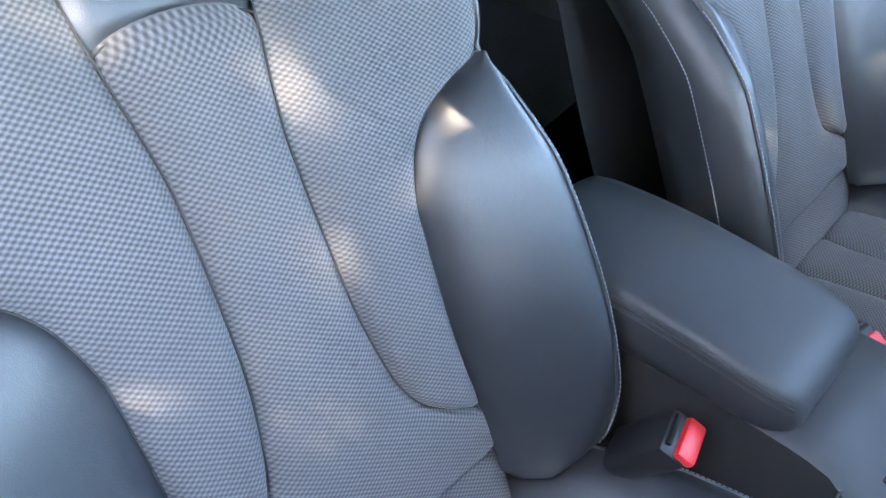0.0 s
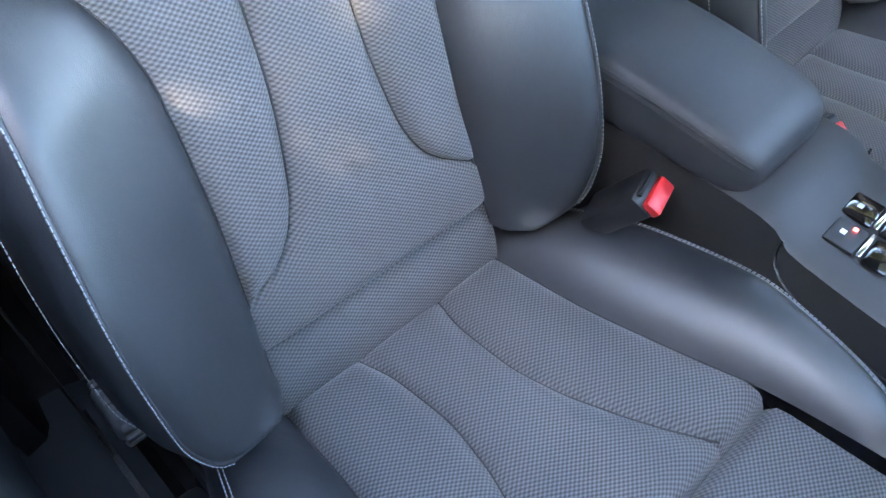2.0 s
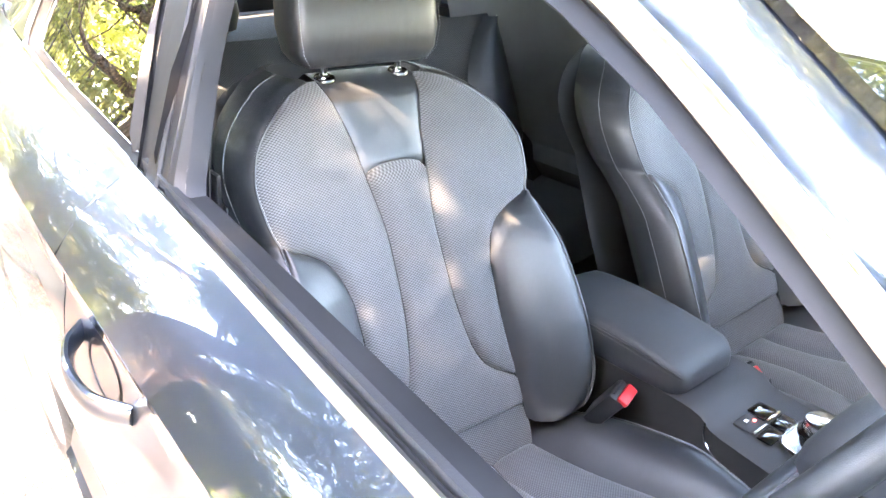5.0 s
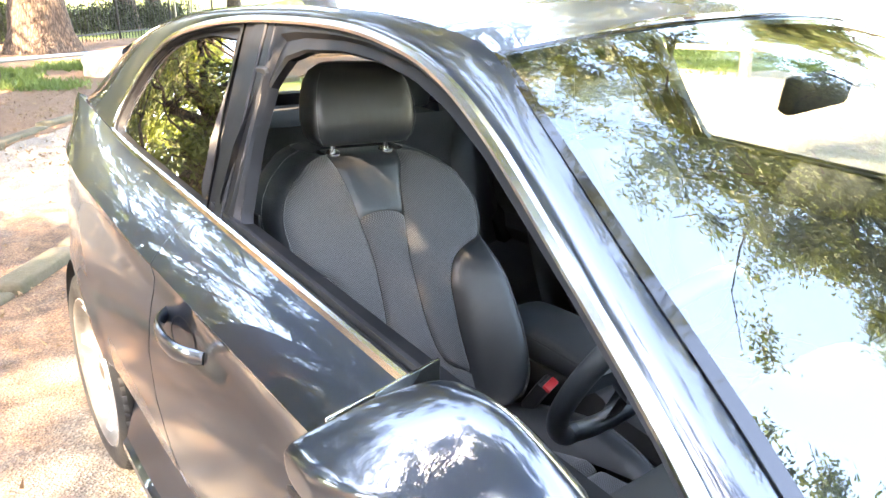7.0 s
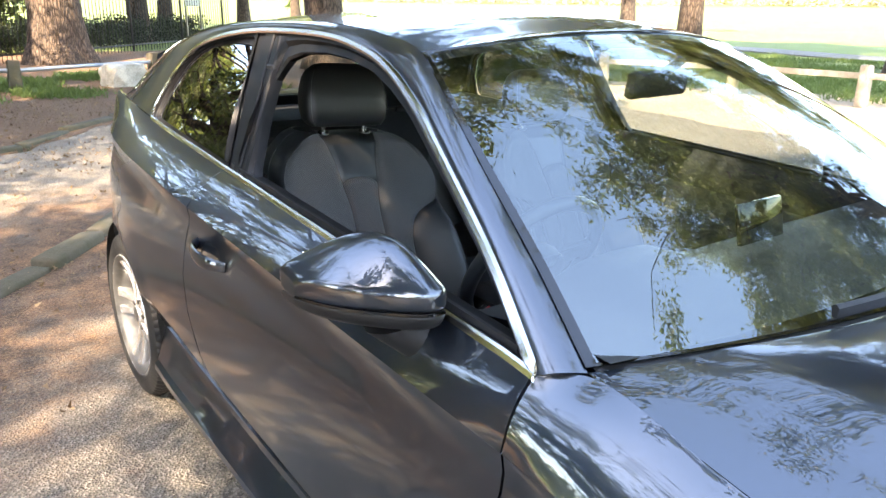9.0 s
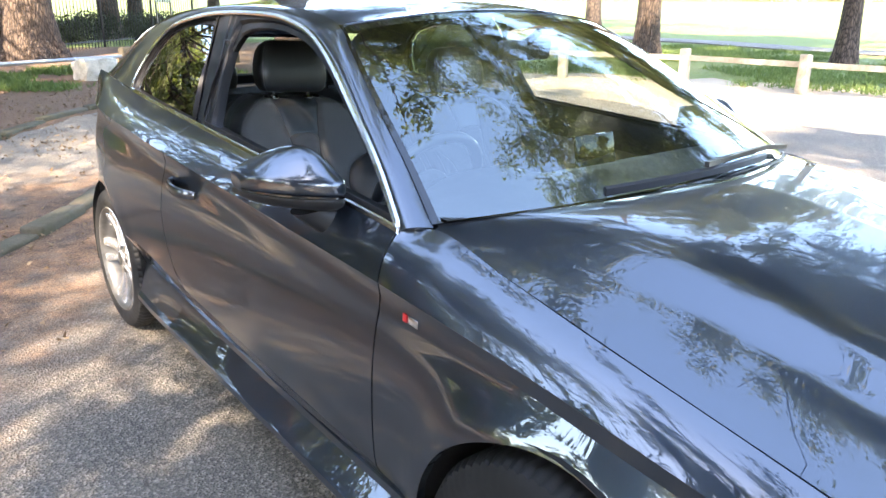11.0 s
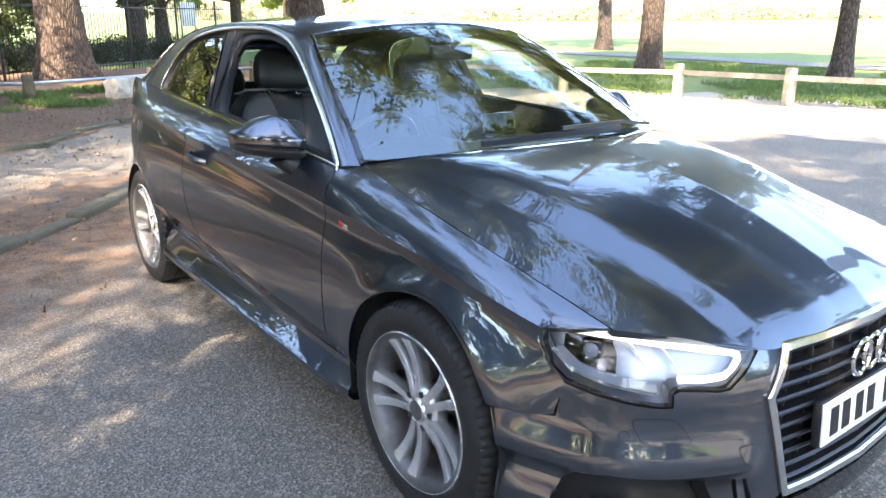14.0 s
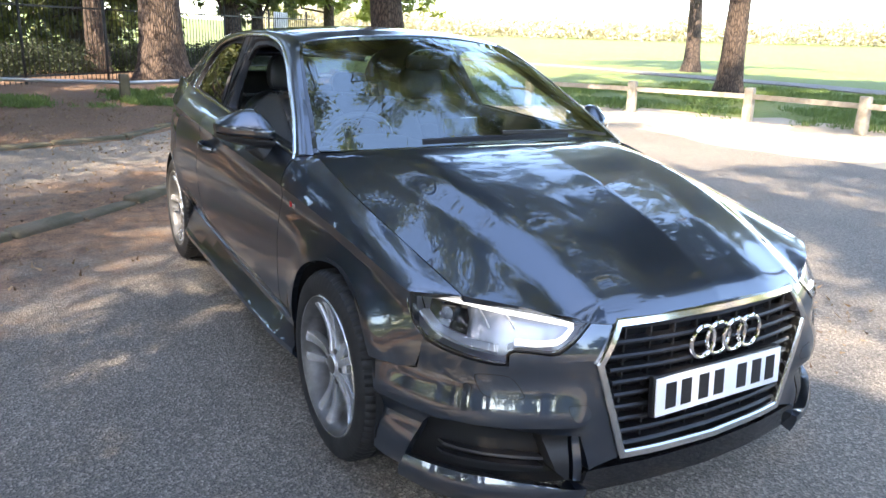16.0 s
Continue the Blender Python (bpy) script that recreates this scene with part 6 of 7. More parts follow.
def front_seat():
    seat = empty("front_seat", "black leather and grey woven cloth sports seat", "car seat", "front seats")
    P = lambda name, bm, m, label="": part(name, bm, m, seat, label, angle=50)
    # backrest: middle cloth, side cloths, leather panel, leather bolsters
    bm = bmesh.new()
    rows, uvs = back_strip(0.503, 0.925, lambda z: -ip(z, CS), lambda z: ip(z, CS), 80, 20, 0.014, False)
    for i, (dy, dz) in enumerate(((0.026, 0.006), (0.012, 0.001), (0.005, 0.0), (0.001, 0.0))):
        rows[i] = [p + Vector((0, dy, dz)) for p in rows[i]]
    for j in range(len(rows[0])):
        w = (j / (len(rows[0]) - 1) - 0.5) * 2
        dz = 0.012 * (1 - w * w)
        rows[-1][j] = rows[-1][j] + Vector((0, 0.012 + dz * 0.47, dz))
        rows[-2][j] = rows[-2][j] + Vector((0, 0.002, dz * 0.6))
        rows[-3][j] = rows[-3][j] + Vector((0, 0.0, dz * 0.3))
    uv_loft(bm, rows, uvs)
    P("back_centre", bm, CLOTH, "grey woven cloth centre")
    bm = bmesh.new()
    rows, uvs = back_strip(0.925, 1.062, lambda z: -ip(z, CS), lambda z: ip(z, CS), 24, 16, 0.007)
    for j in range(len(rows[0])):
        w = (j / (len(rows[0]) - 1) - 0.5) * 2
        for i, f in ((0, 1), (1, 0.8), (2, 0.5), (3, 0.25)):
            rows[i][j] = rows[i][j] + Vector((0, 0.004 * f, 0.013 * (1 - w * w) * f))
    top = [r + Vector((0, 0.035, 0.006)) for r in rows[-1]]
    top2 = [r + Vector((0, 0.10, -0.03)) for r in rows[-1]]
    uv_loft(bm, rows + [top, top2], uvs + [uvs[-1], uvs[-1]])
    P("back_panel", bm, LEATHER, "smooth black leather panel")
    for sg in (-1, 1):
        bm = bmesh.new()
        rows, uvs = back_strip(0.568, 1.062, lambda z: sg * ip(z, CS), lambda z: sg * (ip(z, WS) + 0.0005), 90, 14, 0.015)
        uv_loft(bm, rows, uvs)
        P("back_side_cloth", bm, CLOTH, "grey woven cloth side")
        bm = bmesh.new()
        rows, uvs = back_strip(0.488, 0.863, lambda z: sg * ip(z, WS), lambda z: sg * max(ip(z, WS) + 0.003, ip(z, BO)), 60, 14, 0.012, False)
        uv_loft(bm, rows, uvs)
        P("back_bolster", bm, LEATHER, "padded black leather bolster")
        # boxing round the outer edge, back to the shell
        edge = [(max(ip(z, WS) + 0.003, ip(z, BO)), z) for z in np.linspace(0.487, 0.863, 40)] + [(ip(z, WS) + 0.0005, z) for z in np.linspace(0.868, 1.062, 30)]
        rim = [back_pt(sg * a, z, -0.003) for a, z in edge]
        deep = []
        for k, (bx, by) in enumerate(((0.0, 0.0), (0.006, 0.004), (0.014, 0.020), (0.020, 0.055), (0.020, 0.10), (0.006, 0.14), (-0.03, 0.165))):
            deep.append([p + Vector((sg * bx, by, 0.004 if (k and p.z > 1.0) else 0)) for p in rim])
        bm = bmesh.new()
        uv_loft(bm, deep, [[(p.y, p.z) for p in r] for r in deep])
        P("back_boxing", bm, LEATHER, "black leather seat side")
        for k, off in ((0, 0.0034), (0, -0.0034), (3, 0.0)):
            path = [p + Vector((sg * (0.002 + off * 0.3), off * 1.5 + 0.002, 0)) for p in deep[k][3:]]
            if k == 0:
                path = [p for p in path if p.z < 0.862 or off > 0]
            stitches("stitching", path, (sg * 0.75, -0.65, 0) if k == 0 else (sg, 0, 0), seat, lift=0.0014)
        # piping cord round the wing
        bm = bmesh.new()
        sweep(bm, [p + Vector((sg * 0.001, -0.001, 0)) for p in deep[0]], circle_sec(0.0022, 6), up=(0, 1, 0))
        P("piping", bm, LEATHER)
    # dark cords where the covers are sewn together, standing for crease shade
    def cord(pts, r=0.0011):
        bm = bmesh.new()
        sweep(bm, pts, circle_sec(r, 5), up=(0.1, 0.9, 0.3))
        P("seam", bm, SEAM_SHADE)

    for sg in (-1, 1):
        cord([back_pt(sg * ip(z, CS), z, -0.0015) for z in np.linspace(0.567, 1.06, 60)])
        cord([back_pt(sg * ip(z, WS), z, -0.0015) for z in np.linspace(0.495, 0.862, 50)])
    cord([back_pt(a, 0.925 + 0.012 * (1 - (a / 0.061) ** 2), -0.002) for a in np.linspace(-0.061, 0.061, 20)])
    # back shell
    bm = bmesh.new()
    rows = []
    for z in np.linspace(0.40, 1.06, 24):
        w = max(ip(z, WS), ip(z, BO) if z < 0.863 else 0) + 0.004
        rows.append([(w * u, back_y(z) + 0.165 + 0.02 * (1 - u * u), z) for u in np.linspace(-1, 1, 13)])
    loft(bm, rows)
    P("back_shell", bm, PLASTIC)
    # flap between backrest and cushion
    bm = bmesh.new()
    rows, uvs = [], []
    for t in np.linspace(0, 1, 8):
        rows.append([Vector((a * (1 + 0.02 * t), 1.546 - 0.038 * t - 0.006 * math.sin(math.pi * t), 0.512 - 0.076 * t + 0.006 * math.sin(math.pi * t))) for a in np.linspace(-0.152, 0.152, 12)])
        uvs.append([(a, -0.085 * t) for a in np.linspace(-0.152, 0.152, 12)])
    uv_loft(bm, rows, uvs)
    P("back_flap", bm, CLOTH)
    # cushion cloths: middle and two sides, seams curving out towards the front
    CU = [(1.19, 0.115), (1.24, 0.090), (1.29, 0.070), (1.34, 0.054), (1.40, 0.045), (1.46, 0.047), (1.51, 0.058)]
    ED = [(1.19, 0.192), (1.30, 0.172), (1.40, 0.158), (1.51, 0.152)]

    def cush_strip(left, right, k, puff):
        rows, uvs = [], []
        for i in range(61):
            y = 1.512 - (1.512 - 1.192) * i / 60
            e = min(1, i / 60 * 0.32 / 0.012) ** 0.5
            f = min(1, (60 - i) / 60 * 0.32 / 0.02) ** 0.5
            row, uv = [], []
            for j in range(k + 1):
                w = j / k
                a = left(y) + (right(y) - left(y)) * w
                row.append(Vector((a, y, cush_z(y, a) + puffed(w, puff) * e * (0.4 + 0.6 * f) - 0.012 * (1 - f))))
                uv.append((a, y))
            rows.append(row), uvs.append(uv)
        front = [p + Vector((0, -0.010, -0.018)) for p in rows[-1]]
        low = [p + Vector((0, -0.004, -0.07)) for p in rows[-1]]
        bm = bmesh.new()
        uv_loft(bm, rows + [front, low], uvs + [[(u, v - 0.02) for u, v in uvs[-1]], [(u, v - 0.07) for u, v in uvs[-1]]])
        return bm

    P("cushion_centre", cush_strip(lambda y: -ip(y, CU), lambda y: ip(y, CU), 14, 0.015), CLOTH, "grey woven cloth centre")
    for sg in (-1, 1):
        P("cushion_side_cloth", cush_strip(lambda y: sg * ip(y, CU), lambda y: sg * ip(y, ED), 12, 0.016), CLOTH, "grey woven cloth side")
        # leather cushion bolster
        rows = []
        BR = [(1.02, 0.200), (1.05, 0.225), (1.10, 0.240), (1.18, 0.258), (1.27, 0.270), (1.37, 0.262), (1.46, 0.240), (1.54, 0.215)]
        for y in np.linspace(1.55, 1.045, 46):
            e0 = ip(y, ED) if y > 1.19 else ip(y, [(1.04, 0.205), (1.19, 0.192)])
            br = ip(y, BR)
            h = ip(y, [(1.04, -0.05), (1.06, -0.01), (1.10, 0.022), (1.18, 0.044), (1.28, 0.060), (1.40, 0.060), (1.50, 0.045), (1.55, 0.02)])
            z0 = cush_z(max(y, 1.05), e0)
            row = []
            for w, zf, xf in ((0, 0, 0), (0.12, 0.30, 0.12), (0.3, 0.62, 0.3), (0.5, 0.86, 0.5), (0.72, 0.98, 0.72), (0.9, 1.0, 0.9), (1.0, 0.95, 1.0)):
                row.append(Vector((sg * (e0 + (br - e0) * xf), y, z0 + h * zf)))
            row += [Vector((sg * (br + 0.012), y, z0 + h * 0.78)), Vector((sg * (br + 0.020), y, z0 + h * 0.3 - 0.02)), Vector((sg * (br + 0.018), y, 0.37))]
            rows.append(row)
        bm = bmesh.new()
        uv_loft(bm, rows, [[(p.x, p.y) for p in r] for r in rows])
        P("cushion_bolster", bm, LEATHER, "padded black leather bolster")
        for d in (0.0, 0.004):
            stitches("stitching", [r[6] + Vector((sg * d, 0, 0.0006 - d * 0.4)) for r in rows[2:-2]], (sg * 0.4, 0, 0.9), seat, lift=0.0012)
        cord([Vector((sg * ip(y, CU), y, cush_z(y, ip(y, CU)) + 0.0008)) for y in np.linspace(1.51, 1.195, 40)])
        cord([Vector((sg * ip(y, ED), y, cush_z(y, ip(y, ED)) + 0.0015)) for y in np.linspace(1.51, 1.195, 40)])
    # sliding thigh rest
    bm = bmesh.new()
    rows, uvs = [], []
    for y in np.r_[1.186, 1.183, 1.176, np.linspace(1.165, 1.06, 12), 1.045, 1.03, 1.022]:
        d = min(1, (1.186 - y) / 0.012) ** 0.5
        f = min(1, max(0, (y - 1.020) / 0.05)) ** 0.5
        rows.append([Vector((a, y, cush_z(1.18, a) - 0.03 + 0.028 * d + 0.012 * (1.18 - y) / 0.1 - 0.06 * (1 - f) + puffed(j / 20, 0.006))) for j, a in enumerate(np.linspace(-0.185, 0.185, 21))])
        uvs.append([(a, y) for a in np.linspace(-0.185, 0.185, 21)])
    uv_loft(bm, rows, uvs)
    P("thigh_rest", bm, CLOTH, "grey woven cloth thigh rest")
    bm = box(bmesh.new(), (0.50, 0.46, 0.13), (0, 1.33, 0.315), bevel=0.02)
    P("seat_base", bm, PLASTIC)
    # headrest on two bright posts
    bm = bmesh.new()
    rows = []
    for z, w, d0, d1 in ((1.082, 0.105, 1.815, 1.855), (1.088, 0.122, 1.800, 1.872), (1.105, 0.134, 1.790, 1.885), (1.14, 0.140, 1.784, 1.892), (1.18, 0.138, 1.786, 1.892), (1.22, 0.128, 1.796, 1.888), (1.245, 0.112, 1.806, 1.880), (1.262, 0.085, 1.822, 1.866), (1.266, 0.06, 1.835, 1.855)):
        ring = []
        for a in np.linspace(0, 2 * math.pi, 41)[:-1]:
            c, s = math.cos(a), math.sin(a)
            x = w * math.copysign(abs(c) ** 0.45, c)
            y = (d0 + d1) / 2 - (d1 - d0) / 2 * math.copysign(abs(s) ** 0.7, s) - 0.012 * (abs(c) ** 2 if s > 0 else 0)
            ring.append((x, y + 0.02 * (z - 1.09) / 0.18, z))
        rows.append(ring)
    vs = loft(bm, rows, True)
    cap(bm, vs[0]), cap(bm, vs[-1])
    P("headrest", bm, LEATHER, "black leather headrest")
    for sg in (-1, 1):
        path = [Vector((sg * w * 0.93, d0 + 0.006 + 0.02 * (z - 1.09) / 0.18, z)) for z, w, d0 in ((1.085, 0.118, 1.800), (1.105, 0.134, 1.790), (1.14, 0.140, 1.784), (1.18, 0.138, 1.786), (1.22, 0.128, 1.796), (1.245, 0.112, 1.806))]
        stitches("stitching", path, (sg * 0.5, -0.85, 0), seat, lift=0.0022)
        bm = cyl(bmesh.new(), 0.0065, 0.11, pose(sg * 0.072, 1.836, 1.06, 8, 0, 0), 16)
        P("headrest_post", bm, BRIGHT, "chrome post")
        bm = bmesh.new()
        lathe(bm, [(0.007, 0.006), (0.016, 0.006), (0.019, 0.002), (0.019, -0.004)], pose(sg * 0.072, 1.832, 1.060, 10, 0, 0), 20)
        P("post_collar", bm, GLOSSBLACK)
    # recliner wheel, lever and side trim on the door side
    # wheel and ribs are lightened in colour, as they lie in shadow
    bm = bmesh.new()
    lathe(bm, [(0.0005, 0.012), (0.026, 0.012), (0.034, 0.004), (0.034, -0.018)], pose(-0.268, 1.63, 0.425, 0, -90, 0), 24)
    P("recliner_wheel", bm, TRIM_LIGHTENED, "ribbed recliner wheel, lightened in colour")
    for k in range(14):
        a = 2 * math.pi * k / 14
        bm = box(bmesh.new(), (0.026, 0.009, 0.006), (-0.264, 1.63 + 0.0355 * math.cos(a), 0.425 + 0.0355 * math.sin(a)), (math.degrees(a) + 90, 0, 0), 0.002)
        P("wheel_rib", bm, TRIM_LIGHTENED)
    bm = bmesh.new()
    sweep(bm, spline([(-0.240, 1.67, 0.440), (-0.243, 1.60, 0.442), (-0.244, 1.52, 0.434), (-0.240, 1.47, 0.412)], 20), [(-0.003, 0.010), (-0.003, -0.03), (0.003, -0.03), (0.003, 0.010), (0.0, 0.012)])
    P("recliner_cover", bm, PLASTIC)
    bm = box(bmesh.new(), (0.04, 0.40, 0.075), (-0.262, 1.34, 0.36), (-6, 0, 0), 0.014)
    P("side_trim", bm, PLASTIC)
    return seat


seat = front_seat()
seat.location, seat.rotation_euler = (-0.405, 0, 0.008), (0, radians(2.8), 0)
bpy.context.view_layer.update()
copy_thing(seat, Matrix.Translation((0.42, -0.045, -0.03)) @ Matrix.Diagonal((-1, 1, 1, 1)))


# ---------------------------------------------------------------- console, armrest and buckle
console = empty("centre_console", "black centre console with brushed controls", "console")
K = lambda name, bm, m, label="", parent=None: part(name, bm, m, parent or console, label, angle=40)
rows = []
for y in np.linspace(1.72, 0.80, 47):
    zt = ip(y, [(0.80, 0.66), (0.95, 0.575), (1.10, 0.548), (1.245, 0.556), (1.262, 0.560), (1.285, 0.577), (1.32, 0.580), (1.72, 0.555)])
    w0 = ip(y, [(0.80, 0.11), (1.10, 0.097), (1.3, 0.090), (1.72, 0.085)])
    rows.append([(0.018 + sx * (w0 + dx), y, zz) for sx, dx, zz in ((-1, 0.035, 0.25), (-1, 0.022, zt - 0.10), (-1, 0.014, zt - 0.035), (-1, 0.006, zt - 0.008), (-1, -0.006, zt), (0, -w0, zt + 0.001), (1, -0.006, zt), (1, 0.006, zt - 0.008), (1, 0.014, zt - 0.035), (1, 0.022, zt - 0.10), (1, 0.035, 0.25))])
for nm, i0, i1, mt in (("console_side", 0, 4, CARPET), ("console_top", 3, 8, PLASTIC), ("console_side", 7, 11, CARPET)):
    bm = bmesh.new()
    loft(bm, [r[i0:i1] for r in rows])
    K(nm, bm, mt)
# bright edge that runs along the console's sides
for sx in (-1, 1):
    bm = bmesh.new()
    sweep(bm, spline([(0.018 + sx * 0.098, 1.268, 0.562), (0.018 + sx * 0.106, 1.262, 0.535), (0.018 + sx * 0.113, 1.22, 0.515), (0.018 + sx * 0.120, 1.10, 0.500), (0.018 + sx * 0.13, 0.95, 0.51)], 24), circle_sec(0.0016, 6))
    K("edge_strip", bm, CHROME)
bm = bmesh.new()
rows = []
for t in np.r_[0.0, 0.012, 0.03, np.linspace(0.06, 0.90, 15), 0.93, 0.955, 0.975, 0.99, 1.0]:
    y = 1.665 - 0.345 * t
    end = max(0.0, (t - 0.88) / 0.12, (0.10 - t) / 0.10)
    turn = math.sqrt(max(0.0, 1 - end * end))
    w = 0.088 * (0.72 + 0.28 * turn) * ip(t, [(0, 0.94), (0.3, 1.0), (0.85, 0.97), (1, 0.93)])
    zt = 0.644 - 0.014 * t + 0.012 * math.sin(math.pi * t) - 0.026 * (1 - turn)
    zb = 0.571 + 0.004 * t + 0.012 * (1 - turn)
    h = zt - zb
    half = [(-0.94, zb), (-0.985, zb + 0.10 * h), (-1.0, zb + 0.32 * h), (-1.0, zb + 0.60 * h), (-0.985, zb + 0.78 * h), (-0.945, zb + 0.90 * h), (-0.88, zb + 0.965 * h), (-0.75, zt), (-0.4, zt + 0.004)]
    rows.append([(w * sx, y, z) for sx, z in half + [(0, zt + 0.005)] + [(-sx, z) for sx, z in reversed(half)]])
vs = loft(bm, rows)
cap(bm, vs[0]), cap(bm, vs[-1])
arm = empty("armrest", "closed grey leatherette armrest on the console", "armrest")
part("armrest_pad", bm, ARMLEATHER, arm, angle=35)
bm = bmesh.new()
sweep(bm, [r[4] for r in rows[2:-2]], circle_sec(0.0012, 6))
part("armrest_seam", bm, SEAM_SHADE, arm)
for up in (-0.0055, 0.0055):
    stitches("stitching", [Vector(r[4]) + Vector((0.001 if up > 0 else -0.001, 0, up)) for r in rows[2:-2]], (-0.85, 0, 0.5), arm, 0.0055, (0.0036, 0.0009, 0.0007), 0.0008).data.materials[0] = ARMLEATHER
bm = box(bmesh.new(), (0.12, 0.24, 0.07), (0.004, 1.52, 0.56), bevel=0.008)
part("armrest_base", bm, PLASTIC, arm)
# switches: two keys with white bars, two blanks, and the round controller in its bright plate
for k, (xx, yy) in enumerate(((-0.020, 1.228), (0.028, 1.232))):
    bm = box(bmesh.new(), (0.042, 0.034, 0.006), (xx, yy, 0.5565), (0, 0, 0), 0.004)
    K("switch", bm, GLOSSBLACK if k else PLASTIC)
    bm = box(bmesh.new(), (0.040, 0.005, 0.004), (xx, yy - 0.021, 0.5585), bevel=0.0012)
    K("switch_bar", bm, CHROME, "bright switch edge")
    bm = box(bmesh.new(), (0.042, 0.026, 0.004), (xx, yy - 0.039, 0.556), bevel=0.003)
    K("switch_blank", bm, GLOSSBLACK)
    bm = box(bmesh.new(), (0.007, 0.006, 0.0008), (xx, yy + 0.004, 0.5599))
    K("switch_mark", bm, WHITEPL)
bm = box(bmesh.new(), (0.004, 0.004, 0.001), (-0.008, 1.224, 0.5599))
K("switch_light", bm, REDLIT)
for dx in (-0.005, 0.007):
    bm = box(bmesh.new(), (0.003, 0.018, 0.0008), (0.028 + dx, 1.193, 0.5583))
    K("switch_mark", bm, BLACK)
bm = bmesh.new()
rows = []
for k, z in ((1.0, 0.552), (1.0, 0.5575), (0.95, 0.5595), (0.88, 0.559)):
    rows.append([(0.024 + 0.060 * k * math.copysign(abs(math.cos(a)) ** 0.6, math.cos(a)), 1.128 + 0.052 * k * math.copysign(abs(math.sin(a)) ** 0.6, math.sin(a)), z) for a in np.linspace(0, 2 * math.pi, 49)[:-1]])
vs = loft(bm, rows, True)
K("controller_plate", bm, CHROME, "bright controller plate")
bm = bmesh.new()
cap(bm, [bm.verts.new((x, y, z - 0.0005)) for x, y, z in rows[-1]])
K("controller_face", bm, GLOSSBLACK)
bm = bmesh.new()
lathe(bm, [(0.034, 0), (0.034, 0.004), (0.029, 0.008), (0.0275, 0.022), (0.0265, 0.025), (0.024, 0.0262), (0.0005, 0.0262)], pose(0.046, 1.142, 0.558), 40)
K("rotary_knob", bm, CHROME, "round silver rotary knob")
for k in range(4):
    bm = box(bmesh.new(), (0.019, 0.010, 0.004), (-0.016 + 0.019 * k, 1.088, 0.560), (0, 0, 0), 0.0015)
    K("controller_key", bm, PLASTIC)
bm = bmesh.new()
lathe(bm, [(0.010, 0), (0.010, 0.012), (0.0085, 0.014), (0.0005, 0.014)], pose(-0.045, 1.045, 0.552), 24)
K("volume_knob", bm, CHROME)
# gear lever
bm = cyl(bmesh.new(), 0.011, 0.11, pose(0.02, 0.985, 0.60, 12, 0, 0), 12)
K("gear_stem", bm, BRIGHT)
bm = bmesh.new()
lathe(bm, [(0.014, -0.05), (0.020, -0.03), (0.027, 0.0), (0.026, 0.025), (0.018, 0.038), (0.0005, 0.042)], pose(0.02, 0.975, 0.685, 12, 0, 0), 24)
K("gear_knob", bm, LEATHER)


def buckle(x, y, z, turn, name):
    b = empty(name, "black seat belt buckle with red release button", "seat belt buckle", "belt buckles")
    m = pose(x, y, z, 32, -8, turn) @ Matrix.Scale(1.28, 4)
    bm = box(bmesh.new(), (0.040, 0.026, 0.075), (0, 0, -0.022), bevel=0.006)
    bmesh.ops.transform(bm, matrix=m, verts=bm.verts)
    part("buckle_body", bm, BLACK, b, angle=40)
    bm = box(bmesh.new(), (0.034, 0.016, 0.010), (0, -0.007, 0.016), (0, 0, 0), 0.003)
    bmesh.ops.transform(bm, matrix=m, verts=bm.verts)
    part("release_button", bm, REDPL, b, "red release button", angle=40)
    bm = box(bmesh.new(), (0.026, 0.003, 0.004), (0, 0.008, 0.0165))
    bmesh.ops.transform(bm, matrix=m, verts=bm.verts)
    part("buckle_slot", bm, VOID, b)
    bm = box(bmesh.new(), (0.024, 0.006, 0.16), (0, 0.004, -0.12), bevel=0.002)
    bmesh.ops.transform(bm, matrix=m, verts=bm.verts)
    part("buckle_stalk", bm, BLACK, b)


buckle(-0.138, 1.405, 0.560, 15, "belt_buckle")
buckle(0.150, 1.335, 0.520, -15, "belt_buckle")

# ---------------------------------------------------------------- floor, doors, rear bench
def inside(name, bm, m, label, category):
    return tagged(mesh_ob(name, bm, m, angle=40), label, category)


bm = bmesh.new()
rows = [[(x, y, ip(y, [(0.4, 0.40), (0.62, 0.28), (0.8, 0.235), (2.0, 0.235), (2.1, 0.30)])) for x in np.linspace(-0.77, 0.77, 15)] for y in np.linspace(0.4, 2.1, 24)]
loft(bm, rows)
flange(bm, 0.02, (0, 0, -1))
inside("floor_carpet", bm, CARPET, "black carpet on the car floor", "carpet")


